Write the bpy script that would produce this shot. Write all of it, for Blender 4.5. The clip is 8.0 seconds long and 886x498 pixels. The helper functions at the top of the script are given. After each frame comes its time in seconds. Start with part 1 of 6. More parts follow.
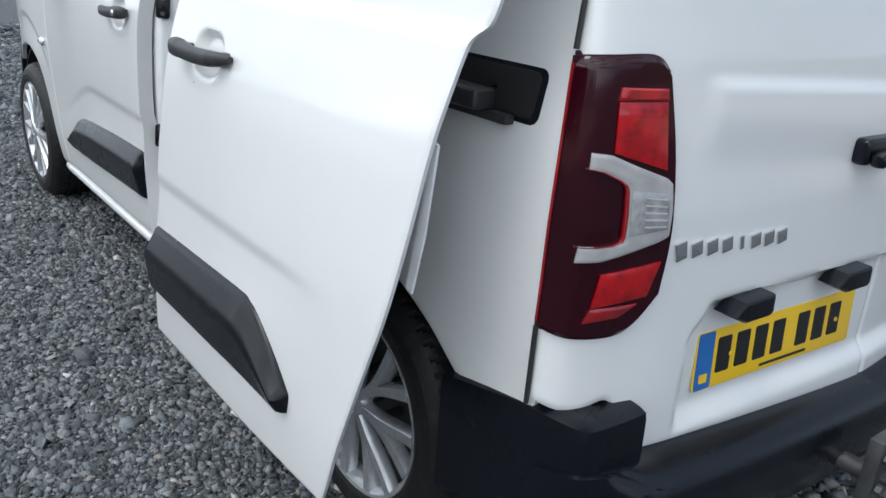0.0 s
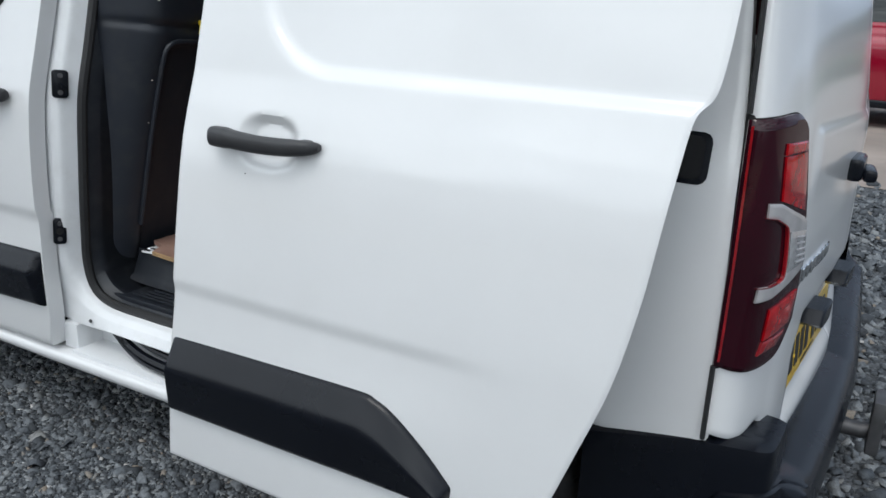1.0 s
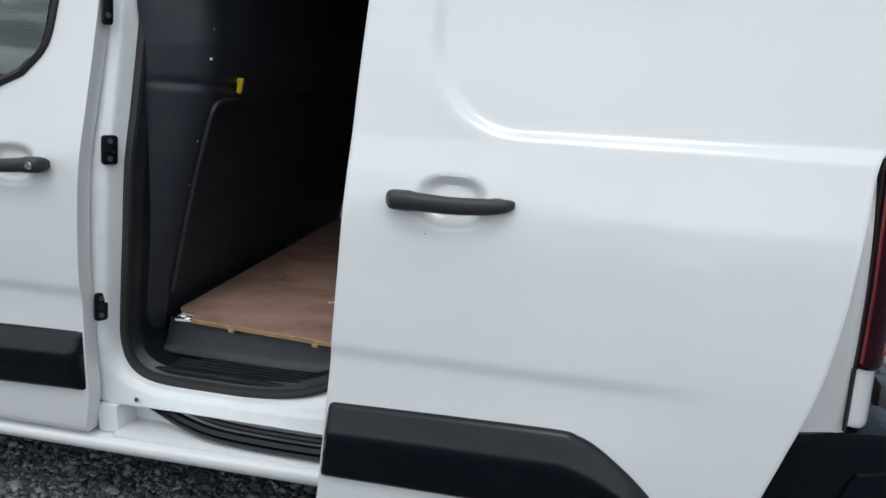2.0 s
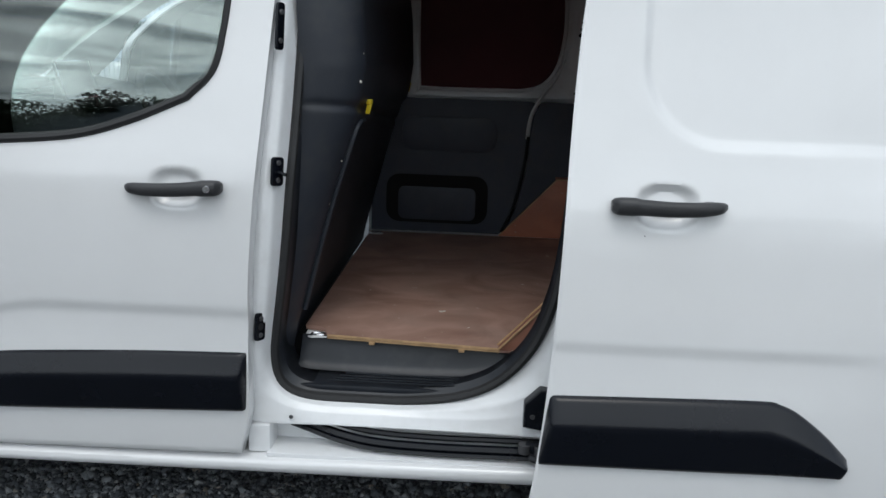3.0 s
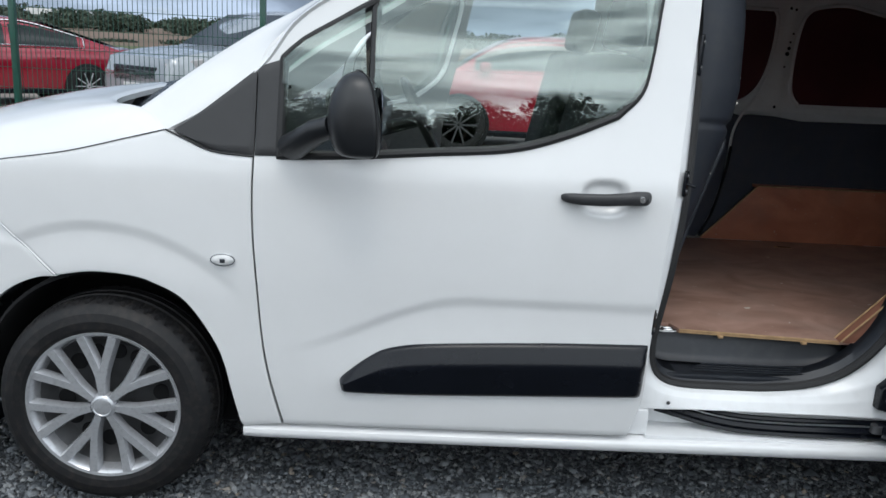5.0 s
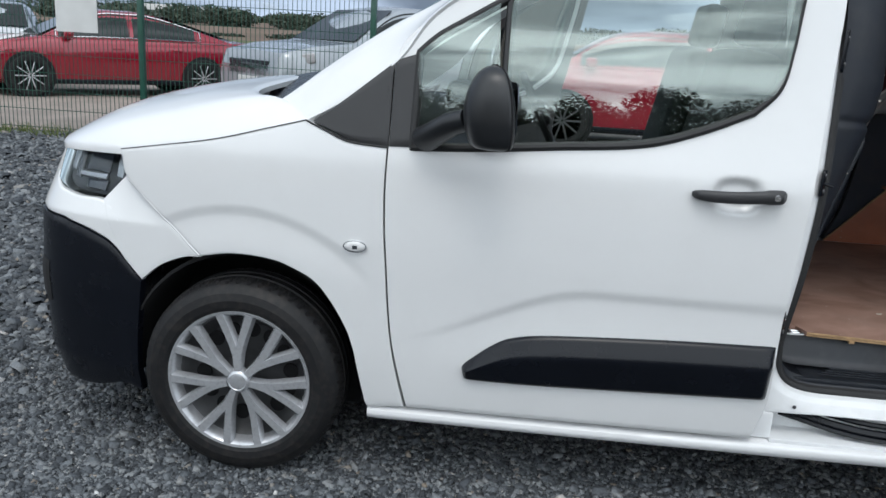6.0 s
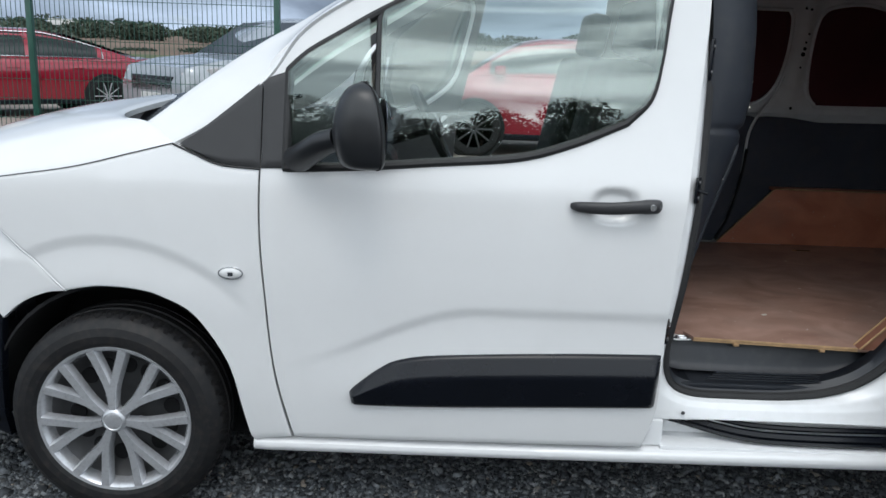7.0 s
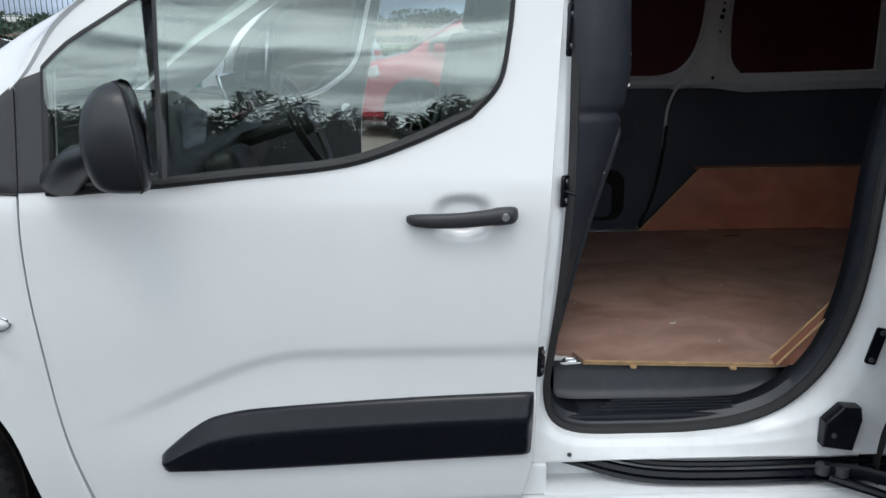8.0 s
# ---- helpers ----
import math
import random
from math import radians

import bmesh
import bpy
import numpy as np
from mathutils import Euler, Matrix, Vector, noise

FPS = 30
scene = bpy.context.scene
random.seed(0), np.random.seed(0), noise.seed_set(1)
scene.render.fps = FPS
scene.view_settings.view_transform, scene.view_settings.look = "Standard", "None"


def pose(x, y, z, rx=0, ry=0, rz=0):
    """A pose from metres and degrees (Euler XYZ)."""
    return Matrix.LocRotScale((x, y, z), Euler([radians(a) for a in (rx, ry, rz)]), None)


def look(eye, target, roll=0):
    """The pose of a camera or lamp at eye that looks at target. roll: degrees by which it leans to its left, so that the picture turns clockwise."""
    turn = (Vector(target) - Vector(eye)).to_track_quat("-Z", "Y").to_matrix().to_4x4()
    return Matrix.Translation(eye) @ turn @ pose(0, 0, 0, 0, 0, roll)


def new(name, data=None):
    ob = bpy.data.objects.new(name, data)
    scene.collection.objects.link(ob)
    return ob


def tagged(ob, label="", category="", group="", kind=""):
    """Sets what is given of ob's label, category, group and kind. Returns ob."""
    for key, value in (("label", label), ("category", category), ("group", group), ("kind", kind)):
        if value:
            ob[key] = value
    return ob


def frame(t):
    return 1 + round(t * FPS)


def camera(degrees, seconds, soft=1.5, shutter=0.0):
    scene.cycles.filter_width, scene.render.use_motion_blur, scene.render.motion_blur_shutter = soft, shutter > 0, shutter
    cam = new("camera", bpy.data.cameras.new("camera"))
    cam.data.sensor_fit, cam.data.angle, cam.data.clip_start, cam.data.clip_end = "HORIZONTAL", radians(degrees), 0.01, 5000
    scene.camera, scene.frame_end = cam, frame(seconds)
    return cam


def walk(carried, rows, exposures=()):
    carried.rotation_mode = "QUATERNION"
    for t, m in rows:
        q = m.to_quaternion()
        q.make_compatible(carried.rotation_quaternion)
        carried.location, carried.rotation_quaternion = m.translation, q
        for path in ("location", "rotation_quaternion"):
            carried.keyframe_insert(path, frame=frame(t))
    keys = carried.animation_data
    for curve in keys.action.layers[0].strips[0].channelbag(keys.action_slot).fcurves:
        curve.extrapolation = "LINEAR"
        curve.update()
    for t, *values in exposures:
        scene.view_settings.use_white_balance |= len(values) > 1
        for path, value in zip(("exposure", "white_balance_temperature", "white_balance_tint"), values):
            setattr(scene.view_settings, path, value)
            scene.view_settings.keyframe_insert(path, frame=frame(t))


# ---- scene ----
cam = camera(57.6, 8.0)
PATH = [
    (0, (4.136, -0.813, 1.275), (2.682, 0.364, 0.568), 4.2),
    (0.5, (3.891, -1.115, 1.297), (2.681, 0.321, 0.609), 3.8),
    (1, (3.544, -1.290, 1.311), (2.619, 0.376, 0.704), 2.5),
    (1.5, (3.202, -1.475, 1.322), (2.542, 0.332, 0.775), 2.4),
    (1.7, (3.081, -1.553, 1.346), (2.507, 0.286, 0.807), 2.3),
    (2.8, (2.289, -1.835, 1.338), (2.142, 0.105, 0.876), 2.1),
    (3, (2.143, -1.904, 1.336), (2.052, 0.039, 0.870), 2.0),
    (3.5, (1.804, -2.018, 1.346), (1.840, -0.072, 0.885), 1.9),
    (4, (1.485, -1.994, 1.365), (1.598, -0.050, 0.910), 2.0),
    (4.5, (1.186, -2.073, 1.353), (1.307, -0.130, 0.894), 2.5),
    (5, (0.933, -2.163, 1.361), (0.959, -0.220, 0.890), 3.0),
    (5.2, (0.887, -2.182, 1.362), (0.852, -0.240, 0.888), 3.1),
    (6.3, (0.836, -2.211, 1.354), (0.623, -0.286, 0.855), 3.2),
    (6.5, (0.865, -2.194, 1.359), (0.700, -0.264, 0.863), 3.1),
    (7, (0.962, -2.137, 1.378), (0.940, -0.192, 0.912), 2.0),
    (7.5, (1.149, -1.961, 1.445), (1.144, -0.011, 1.001), -0.0),
    (8, (1.326, -1.714, 1.388), (1.357, 0.218, 0.872), -0.8),
]
walk(cam, [(t, look(eye, target, roll)) for t, eye, target, roll in PATH], [(0, 0.74), (0.5, 0.62), (1.0, 0.42), (1.7, 0.20), (3.0, 0.22), (4.5, 0.42), (6.5, 0.47), (8.0, 0.43)])


# ---- daylight under broken cloud ----
SUN_ELEV, SUN_ROT = radians(62), radians(178)
world = bpy.data.worlds.new("sky")
scene.world = world
world.use_nodes = True
wn, wl = world.node_tree.nodes, world.node_tree.links
sky = wn.new("ShaderNodeTexSky")
sky.sky_type, sky.sun_disc = "NISHITA", False
sky.sun_elevation, sky.sun_rotation = SUN_ELEV, SUN_ROT
coord = wn.new("ShaderNodeTexCoord")
stretch = wn.new("ShaderNodeMapping")
stretch.inputs["Scale"].default_value = (1.0, 1.0, 3.6)
wl.new(coord.outputs["Generated"], stretch.inputs["Vector"])
cloud = wn.new("ShaderNodeTexNoise")
cloud.inputs["Scale"].default_value, cloud.inputs["Detail"].default_value, cloud.inputs["Distortion"].default_value = 2.2, 10.0, 0.9
cloud.inputs["Roughness"].default_value = 0.58
wl.new(stretch.outputs["Vector"], cloud.inputs["Vector"])
shade = wn.new("ShaderNodeTexNoise")
shade.inputs["Scale"].default_value, shade.inputs["Detail"].default_value, shade.inputs["Distortion"].default_value = 3.0, 9.0, 0.9
wl.new(stretch.outputs["Vector"], shade.inputs["Vector"])
cover = wn.new("ShaderNodeValToRGB")
cover.color_ramp.elements[0].position, cover.color_ramp.elements[1].position = 0.16, 0.36
wl.new(cloud.outputs["Fac"], cover.inputs["Fac"])
tone = wn.new("ShaderNodeValToRGB")
tone.color_ramp.elements[0].position, tone.color_ramp.elements[1].position = 0.40, 0.62
tone.color_ramp.elements[0].color = (2.6, 2.95, 3.3, 1)
tone.color_ramp.elements[1].color = (8.35, 9.0, 9.6, 1)
wl.new(shade.outputs["Fac"], tone.inputs["Fac"])
blend = wn.new("ShaderNodeMix")
blend.data_type = "RGBA"
wl.new(cover.outputs["Color"], blend.inputs["Factor"])
wl.new(sky.outputs["Color"], blend.inputs["A"])
# clouds are brightest low in the south, below the sun
GLOW_ELEV, GLOW_ROT = radians(30), radians(184)
toward = wn.new("ShaderNodeVectorMath")
toward.operation = "DOT_PRODUCT"
toward.inputs[1].default_value = (math.sin(GLOW_ROT) * math.cos(GLOW_ELEV), math.cos(GLOW_ROT) * math.cos(GLOW_ELEV), math.sin(GLOW_ELEV))
wl.new(coord.outputs["Generated"], toward.inputs[0])
gain = wn.new("ShaderNodeMapRange")
gain.interpolation_type = "SMOOTHSTEP"
gain.inputs["From Min"].default_value, gain.inputs["From Max"].default_value = -0.35, 1.0
wl.new(toward.outputs["Value"], gain.inputs["Value"])
far_near = wn.new("ShaderNodeMix")
far_near.data_type = "RGBA"
far_near.inputs["A"].default_value, far_near.inputs["B"].default_value = (0.42, 0.48, 0.58, 1), (2.0, 2.0, 1.98, 1)
wl.new(gain.outputs["Result"], far_near.inputs["Factor"])
lit = wn.new("ShaderNodeVectorMath")
lit.operation = "MULTIPLY"
wl.new(tone.outputs["Color"], lit.inputs[0])
wl.new(far_near.outputs["Result"], lit.inputs[1])
wl.new(lit.outputs["Vector"], blend.inputs["B"])
wl.new(blend.outputs["Result"], wn["Background"].inputs["Color"])
wn["Background"].inputs["Strength"].default_value = 0.122

sun_data = bpy.data.lights.new("sun", "SUN")
sun_data.energy, sun_data.angle, sun_data.color = 0.55, radians(20), (1.0, 0.97, 0.93)
sun = new("sun", sun_data)
sun.matrix_world = look((0, 0, 0), (-math.sin(SUN_ROT) * math.cos(SUN_ELEV), -math.cos(SUN_ROT) * math.cos(SUN_ELEV), -math.sin(SUN_ELEV)))
scene.view_settings.exposure = 0.0


# ---- materials ----
def material(name, color, rough=0.5, metal=0.0, coat=0.0, vary=0.0, vscale=8.0, bump=0.0, bscale=200.0, dirt=None, dirt_amount=0.0, random_tint=0.0, transmission=0.0, ior=1.5, rvary=0.0, spec=0.5):
    m = bpy.data.materials.new(name)
    m.use_nodes = True
    n, l = m.node_tree.nodes, m.node_tree.links
    b = n["Principled BSDF"]
    b.inputs["Base Color"].default_value = (*color, 1)
    b.inputs["Roughness"].default_value, b.inputs["Metallic"].default_value = rough, metal
    b.inputs["Coat Weight"].default_value, b.inputs["Coat Roughness"].default_value = coat, 0.04
    b.inputs["Transmission Weight"].default_value, b.inputs["IOR"].default_value = transmission, ior
    b.inputs["Specular IOR Level"].default_value = spec
    tc = n.new("ShaderNodeTexCoord")
    out = None
    if vary or dirt or random_tint:
        big = n.new("ShaderNodeTexNoise")
        big.inputs["Scale"].default_value, big.inputs["Detail"].default_value = vscale, 6.0
        l.new(tc.outputs["Object"], big.inputs["Vector"])
        hsv = n.new("ShaderNodeHueSaturation")
        hsv.inputs["Color"].default_value = (*color, 1)
        rng = n.new("ShaderNodeMapRange")
        rng.inputs["From Min"].default_value, rng.inputs["From Max"].default_value = 0.3, 0.7
        rng.inputs["To Min"].default_value, rng.inputs["To Max"].default_value = 1 - vary, 1 + vary
        l.new(big.outputs["Fac"], rng.inputs["Value"])
        value = rng.outputs["Result"]
        if random_tint:
            info = n.new("ShaderNodeObjectInfo")
            r2 = n.new("ShaderNodeMapRange")
            r2.inputs["To Min"].default_value, r2.inputs["To Max"].default_value = 1 - random_tint, 1 + random_tint
            l.new(info.outputs["Random"], r2.inputs["Value"])
            mul = n.new("ShaderNodeMath")
            mul.operation = "MULTIPLY"
            l.new(value, mul.inputs[0])
            l.new(r2.outputs["Result"], mul.inputs[1])
            value = mul.outputs["Value"]
        l.new(value, hsv.inputs["Value"])
        out = hsv.outputs["Color"]
        if dirt:
            fine = n.new("ShaderNodeTexNoise")
            fine.inputs["Scale"].default_value, fine.inputs["Detail"].default_value = vscale * 4.3, 8.0
            l.new(tc.outputs["Object"], fine.inputs["Vector"])
            ramp = n.new("ShaderNodeMapRange")
            ramp.inputs["From Min"].default_value, ramp.inputs["From Max"].default_value = 0.48, 0.75
            ramp.inputs["To Max"].default_value = dirt_amount
            l.new(fine.outputs["Fac"], ramp.inputs["Value"])
            mix = n.new("ShaderNodeMix")
            mix.data_type = "RGBA"
            mix.inputs["B"].default_value = (*dirt, 1)
            l.new(ramp.outputs["Result"], mix.inputs["Factor"])
            l.new(out, mix.inputs["A"])
            out = mix.outputs["Result"]
        l.new(out, b.inputs["Base Color"])
    if rvary:
        rn = n.new("ShaderNodeTexNoise")
        rn.inputs["Scale"].default_value, rn.inputs["Detail"].default_value = vscale * 2.1, 5.0
        l.new(tc.outputs["Object"], rn.inputs["Vector"])
        rr = n.new("ShaderNodeMapRange")
        rr.inputs["From Min"].default_value, rr.inputs["From Max"].default_value = 0.3, 0.7
        rr.inputs["To Min"].default_value, rr.inputs["To Max"].default_value = max(rough - rvary, 0.02), rough + rvary
        l.new(rn.outputs["Fac"], rr.inputs["Value"])
        l.new(rr.outputs["Result"], b.inputs["Roughness"])
    if bump:
        grain = n.new("ShaderNodeTexNoise")
        grain.inputs["Scale"].default_value, grain.inputs["Detail"].default_value = bscale, 4.0
        l.new(tc.outputs["Object"], grain.inputs["Vector"])
        bm = n.new("ShaderNodeBump")
        bm.inputs["Strength"].default_value, bm.inputs["Distance"].default_value = bump, 0.002
        l.new(grain.outputs["Fac"], bm.inputs["Height"])
        l.new(bm.outputs["Normal"], b.inputs["Normal"])
    return m


PAINT = material("white_paint", (0.69, 0.692, 0.695), 0.32, coat=1.0, vary=0.02, vscale=3.0, dirt=(0.55, 0.54, 0.52), dirt_amount=0.06)
PAINT.node_tree.nodes["Principled BSDF"].inputs["Coat Roughness"].default_value = 0.11
INNER_PAINT = material("inner_paint", (0.76, 0.77, 0.78), 0.4, coat=0.4, vary=0.03, vscale=6.0, dirt=(0.45, 0.43, 0.40), dirt_amount=0.15)
PLASTIC = material("black_plastic", (0.0035, 0.0046, 0.0080), 0.26, spec=0.30, vary=0.12, vscale=5.0, bump=0.05, bscale=900.0, rvary=0.03)
TRIM = material("dark_trim", (0.024, 0.024, 0.026), 0.42, vary=0.1, vscale=9.0, bump=0.2, bscale=700.0)
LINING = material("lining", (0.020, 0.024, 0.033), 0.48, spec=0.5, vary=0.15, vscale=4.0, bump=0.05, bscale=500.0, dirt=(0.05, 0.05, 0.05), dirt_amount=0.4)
STEP = material("step_plastic", (0.014, 0.017, 0.023), 0.42, vary=0.12, vscale=6.0, bump=0.15, bscale=800.0, dirt=(0.05, 0.05, 0.052), dirt_amount=0.3)
SATIN = material("satin_black", (0.010, 0.011, 0.013), 0.33, vary=0.1, vscale=6.0, bump=0.1, bscale=900.0)
RUBBER = material("rubber", (0.016, 0.016, 0.017), 0.6, vary=0.15, vscale=12.0, bump=0.2, bscale=400.0)
# LINING lightened in its colour, to make up for dim light at the far wall
LIFTED_LINING = material("far_lining", (0.044, 0.052, 0.074), 0.5, vary=0.15, vscale=4.0, bump=0.05, bscale=500.0, dirt=(0.07, 0.07, 0.075), dirt_amount=0.4)
TYRE = material("tyre_rubber", (0.010, 0.010, 0.011), 0.55, spec=0.3, vary=0.2, vscale=10.0, bump=0.3, bscale=300.0, dirt=(0.05, 0.042, 0.036), dirt_amount=0.35)
SILVER = material("silver_wheel", (0.52, 0.53, 0.55), 0.27, metal=0.6, coat=0.3, vary=0.05, vscale=20.0, dirt=(0.2, 0.18, 0.16), dirt_amount=0.3)
WHEEL_STEEL = material("wheel_steel", (0.060, 0.061, 0.064), 0.5, metal=0.2, vary=0.2, vscale=20.0)
STEEL = material("dull_steel", (0.10, 0.10, 0.105), 0.5, metal=0.6, vary=0.25, vscale=20.0)
BRIGHT = material("bright_metal", (0.75, 0.75, 0.76), 0.22, metal=1.0)
MIRROR_TINT = material("tinted_mirror", (0.10, 0.11, 0.13), 0.03, metal=1.0)
# near-black; on flat hole and recess pieces it stands in for shade
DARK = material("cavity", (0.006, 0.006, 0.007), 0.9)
MAROON = material("maroon_board", (0.085, 0.011, 0.017), 0.6, vary=0.2, vscale=3.0, bump=0.2, bscale=90.0)


def glass_material(name, ior, tint):
    """Thin clear glass: sharp reflections over a lightly tinted view through."""
    m = bpy.data.materials.new(name)
    m.use_nodes = True
    n, l = m.node_tree.nodes, m.node_tree.links
    n.remove(n["Principled BSDF"])
    thru, gloss, mix, fres = n.new("ShaderNodeBsdfTransparent"), n.new("ShaderNodeBsdfGlossy"), n.new("ShaderNodeMixShader"), n.new("ShaderNodeFresnel")
    thru.inputs["Color"].default_value = (*tint, 1)
    gloss.inputs["Roughness"].default_value = 0.0
    gloss.inputs["Color"].default_value = (0.92, 1.0, 0.96, 1)
    fres.inputs["IOR"].default_value = ior
    l.new(fres.outputs["Fac"], mix.inputs["Fac"])
    l.new(thru.outputs["BSDF"], mix.inputs[1])
    l.new(gloss.outputs["BSDF"], mix.inputs[2])
    l.new(mix.outputs["Shader"], n["Material Output"].inputs["Surface"])
    return m


GLASS = glass_material("window_glass", 1.95, (0.90, 0.945, 0.93))
LENS = glass_material("lamp_lens", 1.14, (0.92, 0.93, 0.94))
RED_LENS = material("red_lens", (0.33, 0.002, 0.005), 0.12, coat=0.6, vary=0.35, vscale=40.0)
DARK_RED = material("smoked_red_lens", (0.022, 0.001, 0.005), 0.08, coat=0.15, spec=0.3, vary=0.2, vscale=6.0)
FROST = material("frosted_lens", (0.36, 0.35, 0.355), 0.25, coat=0.6, vary=0.12, vscale=30.0)
CLEAR_LAMP = material("repeater_lens", (0.62, 0.62, 0.62), 0.12, coat=1.0)
MID_RED = material("mid_red_lens", (0.22, 0.004, 0.008), 0.08, coat=1.0, vary=0.3, vscale=30.0)
LENS_GREY = material("ribbed_lens", (0.42, 0.42, 0.43), 0.18, metal=0.4, coat=1.0, vary=0.3, vscale=60.0)
LAMP_BODY = material("lamp_body", (0.020, 0.024, 0.030), 0.4, metal=0.0, vary=0.3, vscale=20.0)
LAMP_DARK = material("lamp_dark", (0.030, 0.038, 0.052), 0.15, coat=0.5)
LAMP_SILVER = material("lamp_silver", (0.42, 0.44, 0.46), 0.3, metal=0.6, vary=0.2, vscale=30.0)
CHROME = material("chrome", (0.8, 0.81, 0.82), 0.12, metal=1.0)
PLATE_YELLOW = material("plate_yellow", (0.80, 0.50, 0.015), 0.35, coat=0.5)
PLATE_BLUE = material("plate_blue", (0.012, 0.13, 0.42), 0.35, coat=0.5)
INK = material("plate_ink", (0.012, 0.012, 0.012), 0.4)


def wood_material(name, dark, light):
    m = material(name, light, 0.5, vary=0.1, bump=0.15, bscale=120.0)
    n, l = m.node_tree.nodes, m.node_tree.links
    b = n["Principled BSDF"]
    tc = n.new("ShaderNodeTexCoord")
    mp = n.new("ShaderNodeMapping")
    mp.inputs["Scale"].default_value = (1.9, 2.3, 2.3)
    l.new(tc.outputs["Object"], mp.inputs["Vector"])
    g1 = n.new("ShaderNodeTexNoise")
    g1.inputs["Scale"].default_value, g1.inputs["Detail"].default_value, g1.inputs["Distortion"].default_value = 2.6, 12.0, 1.1
    l.new(mp.outputs["Vector"], g1.inputs["Vector"])
    r = n.new("ShaderNodeValToRGB")
    r.color_ramp.elements[0].position, r.color_ramp.elements[1].position = 0.32, 0.72
    r.color_ramp.elements[0].color, r.color_ramp.elements[1].color = (*dark, 1), (*light, 1)
    l.new(g1.outputs["Fac"], r.inputs["Fac"])
    st = n.new("ShaderNodeTexNoise")
    st.inputs["Scale"].default_value, st.inputs["Detail"].default_value = 5.0, 9.0
    l.new(tc.outputs["Object"], st.inputs["Vector"])
    sr = n.new("ShaderNodeMapRange")
    sr.inputs["From Min"].default_value, sr.inputs["From Max"].default_value = 0.5, 0.8
    sr.inputs["To Max"].default_value = 0.45
    l.new(st.outputs["Fac"], sr.inputs["Value"])
    mx = n.new("ShaderNodeMix")
    mx.data_type = "RGBA"
    mx.inputs["B"].default_value = (0.19, 0.15, 0.13, 1)
    l.new(sr.outputs["Result"], mx.inputs["Factor"])
    l.new(r.outputs["Color"], mx.inputs["A"])
    sp = n.new("ShaderNodeTexNoise")
    sp.inputs["Scale"].default_value, sp.inputs["Detail"].default_value = 46.0, 3.0
    l.new(tc.outputs["Object"], sp.inputs["Vector"])
    sm = n.new("ShaderNodeMapRange")
    sm.inputs["From Min"].default_value, sm.inputs["From Max"].default_value = 0.70, 0.76
    sm.inputs["To Max"].default_value = 0.55
    l.new(sp.outputs["Fac"], sm.inputs["Value"])
    fleck = n.new("ShaderNodeMix")
    fleck.data_type = "RGBA"
    fleck.inputs["B"].default_value = (0.52, 0.45, 0.38, 1)
    l.new(sm.outputs["Result"], fleck.inputs["Factor"])
    l.new(mx.outputs["Result"], fleck.inputs["A"])
    l.new(fleck.outputs["Result"], b.inputs["Base Color"])
    return m


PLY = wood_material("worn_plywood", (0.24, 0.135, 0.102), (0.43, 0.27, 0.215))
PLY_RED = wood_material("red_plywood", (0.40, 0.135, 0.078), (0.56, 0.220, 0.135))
# PLY_RED with shade put into its colour, for the board nearest the opening
PLY_SHADED = wood_material("dark_plywood", (0.17, 0.066, 0.040), (0.26, 0.110, 0.070))
PLY_EDGE = material("plywood_edge", (0.42, 0.27, 0.14), 0.7, vary=0.25, vscale=30.0)


# ---- mesh tools ----
def thing(name, place, label, category, group="", kind=""):
    ob = new(name)
    ob.matrix_world = pose(*place) if len(place) < 7 else place
    return tagged(ob, label, category, group, kind)


def finish(me, material=None, angle=35):
    me.shade_smooth()
    me.set_sharp_from_angle(angle=radians(angle))
    if material:
        me.materials.append(material)
    return me


def part(name, bm, material, parent, label="", angle=35):
    """Links a bmesh or a mesh as one object under a thing or a part. Coordinates are the world's."""
    if isinstance(bm, bmesh.types.BMesh):
        me = bpy.data.meshes.new(name)
        bm.to_mesh(me)
        bm.free()
    else:
        me = bm
    ob = new(name, finish(me, material, angle))
    if parent:
        ob.parent = parent
        ob.matrix_parent_inverse = Matrix.Identity(4) if parent.parent else parent.matrix_basis.inverted()
    if label:
        ob["label"] = label
    return ob


def raw(name, verts, faces):
    me = bpy.data.meshes.new(name)
    me.from_pydata([tuple(map(float, v)) for v in verts], [], [tuple(map(int, f)) for f in faces])
    me.validate()
    return me


def spline(pts, n, smooth=True, closed=False):
    """n points at even steps along a curve through pts (any dimension)."""
    p = np.array(pts, float)
    if closed:
        p = np.vstack([p, p[:1]])
    if smooth and len(p) > 2:
        ext = np.vstack([p[-2] if closed else 2 * p[0] - p[1], p, p[1] if closed else 2 * p[-1] - p[-2]])
        out = []
        for a, b, c, d in zip(ext[:-3], ext[1:-2], ext[2:-1], ext[3:]):
            t = np.linspace(0, 1, 16, endpoint=False)[:, None]
            out.append(0.5 * (2 * b + (c - a) * t + (2 * a - 5 * b + 4 * c - d) * t**2 + (3 * b - a - 3 * c + d) * t**3))
        p = np.vstack(out + [p[-1:]])
    s = np.r_[0, np.cumsum(np.linalg.norm(np.diff(p, axis=0), axis=1))]
    t = np.linspace(0, s[-1], n, endpoint=not closed)
    return np.stack([np.interp(t, s, p[:, k]) for k in range(p.shape[1])], 1)


def smooth01(t):
    t = np.clip(t, 0, 1)
    return t * t * (3 - 2 * t)


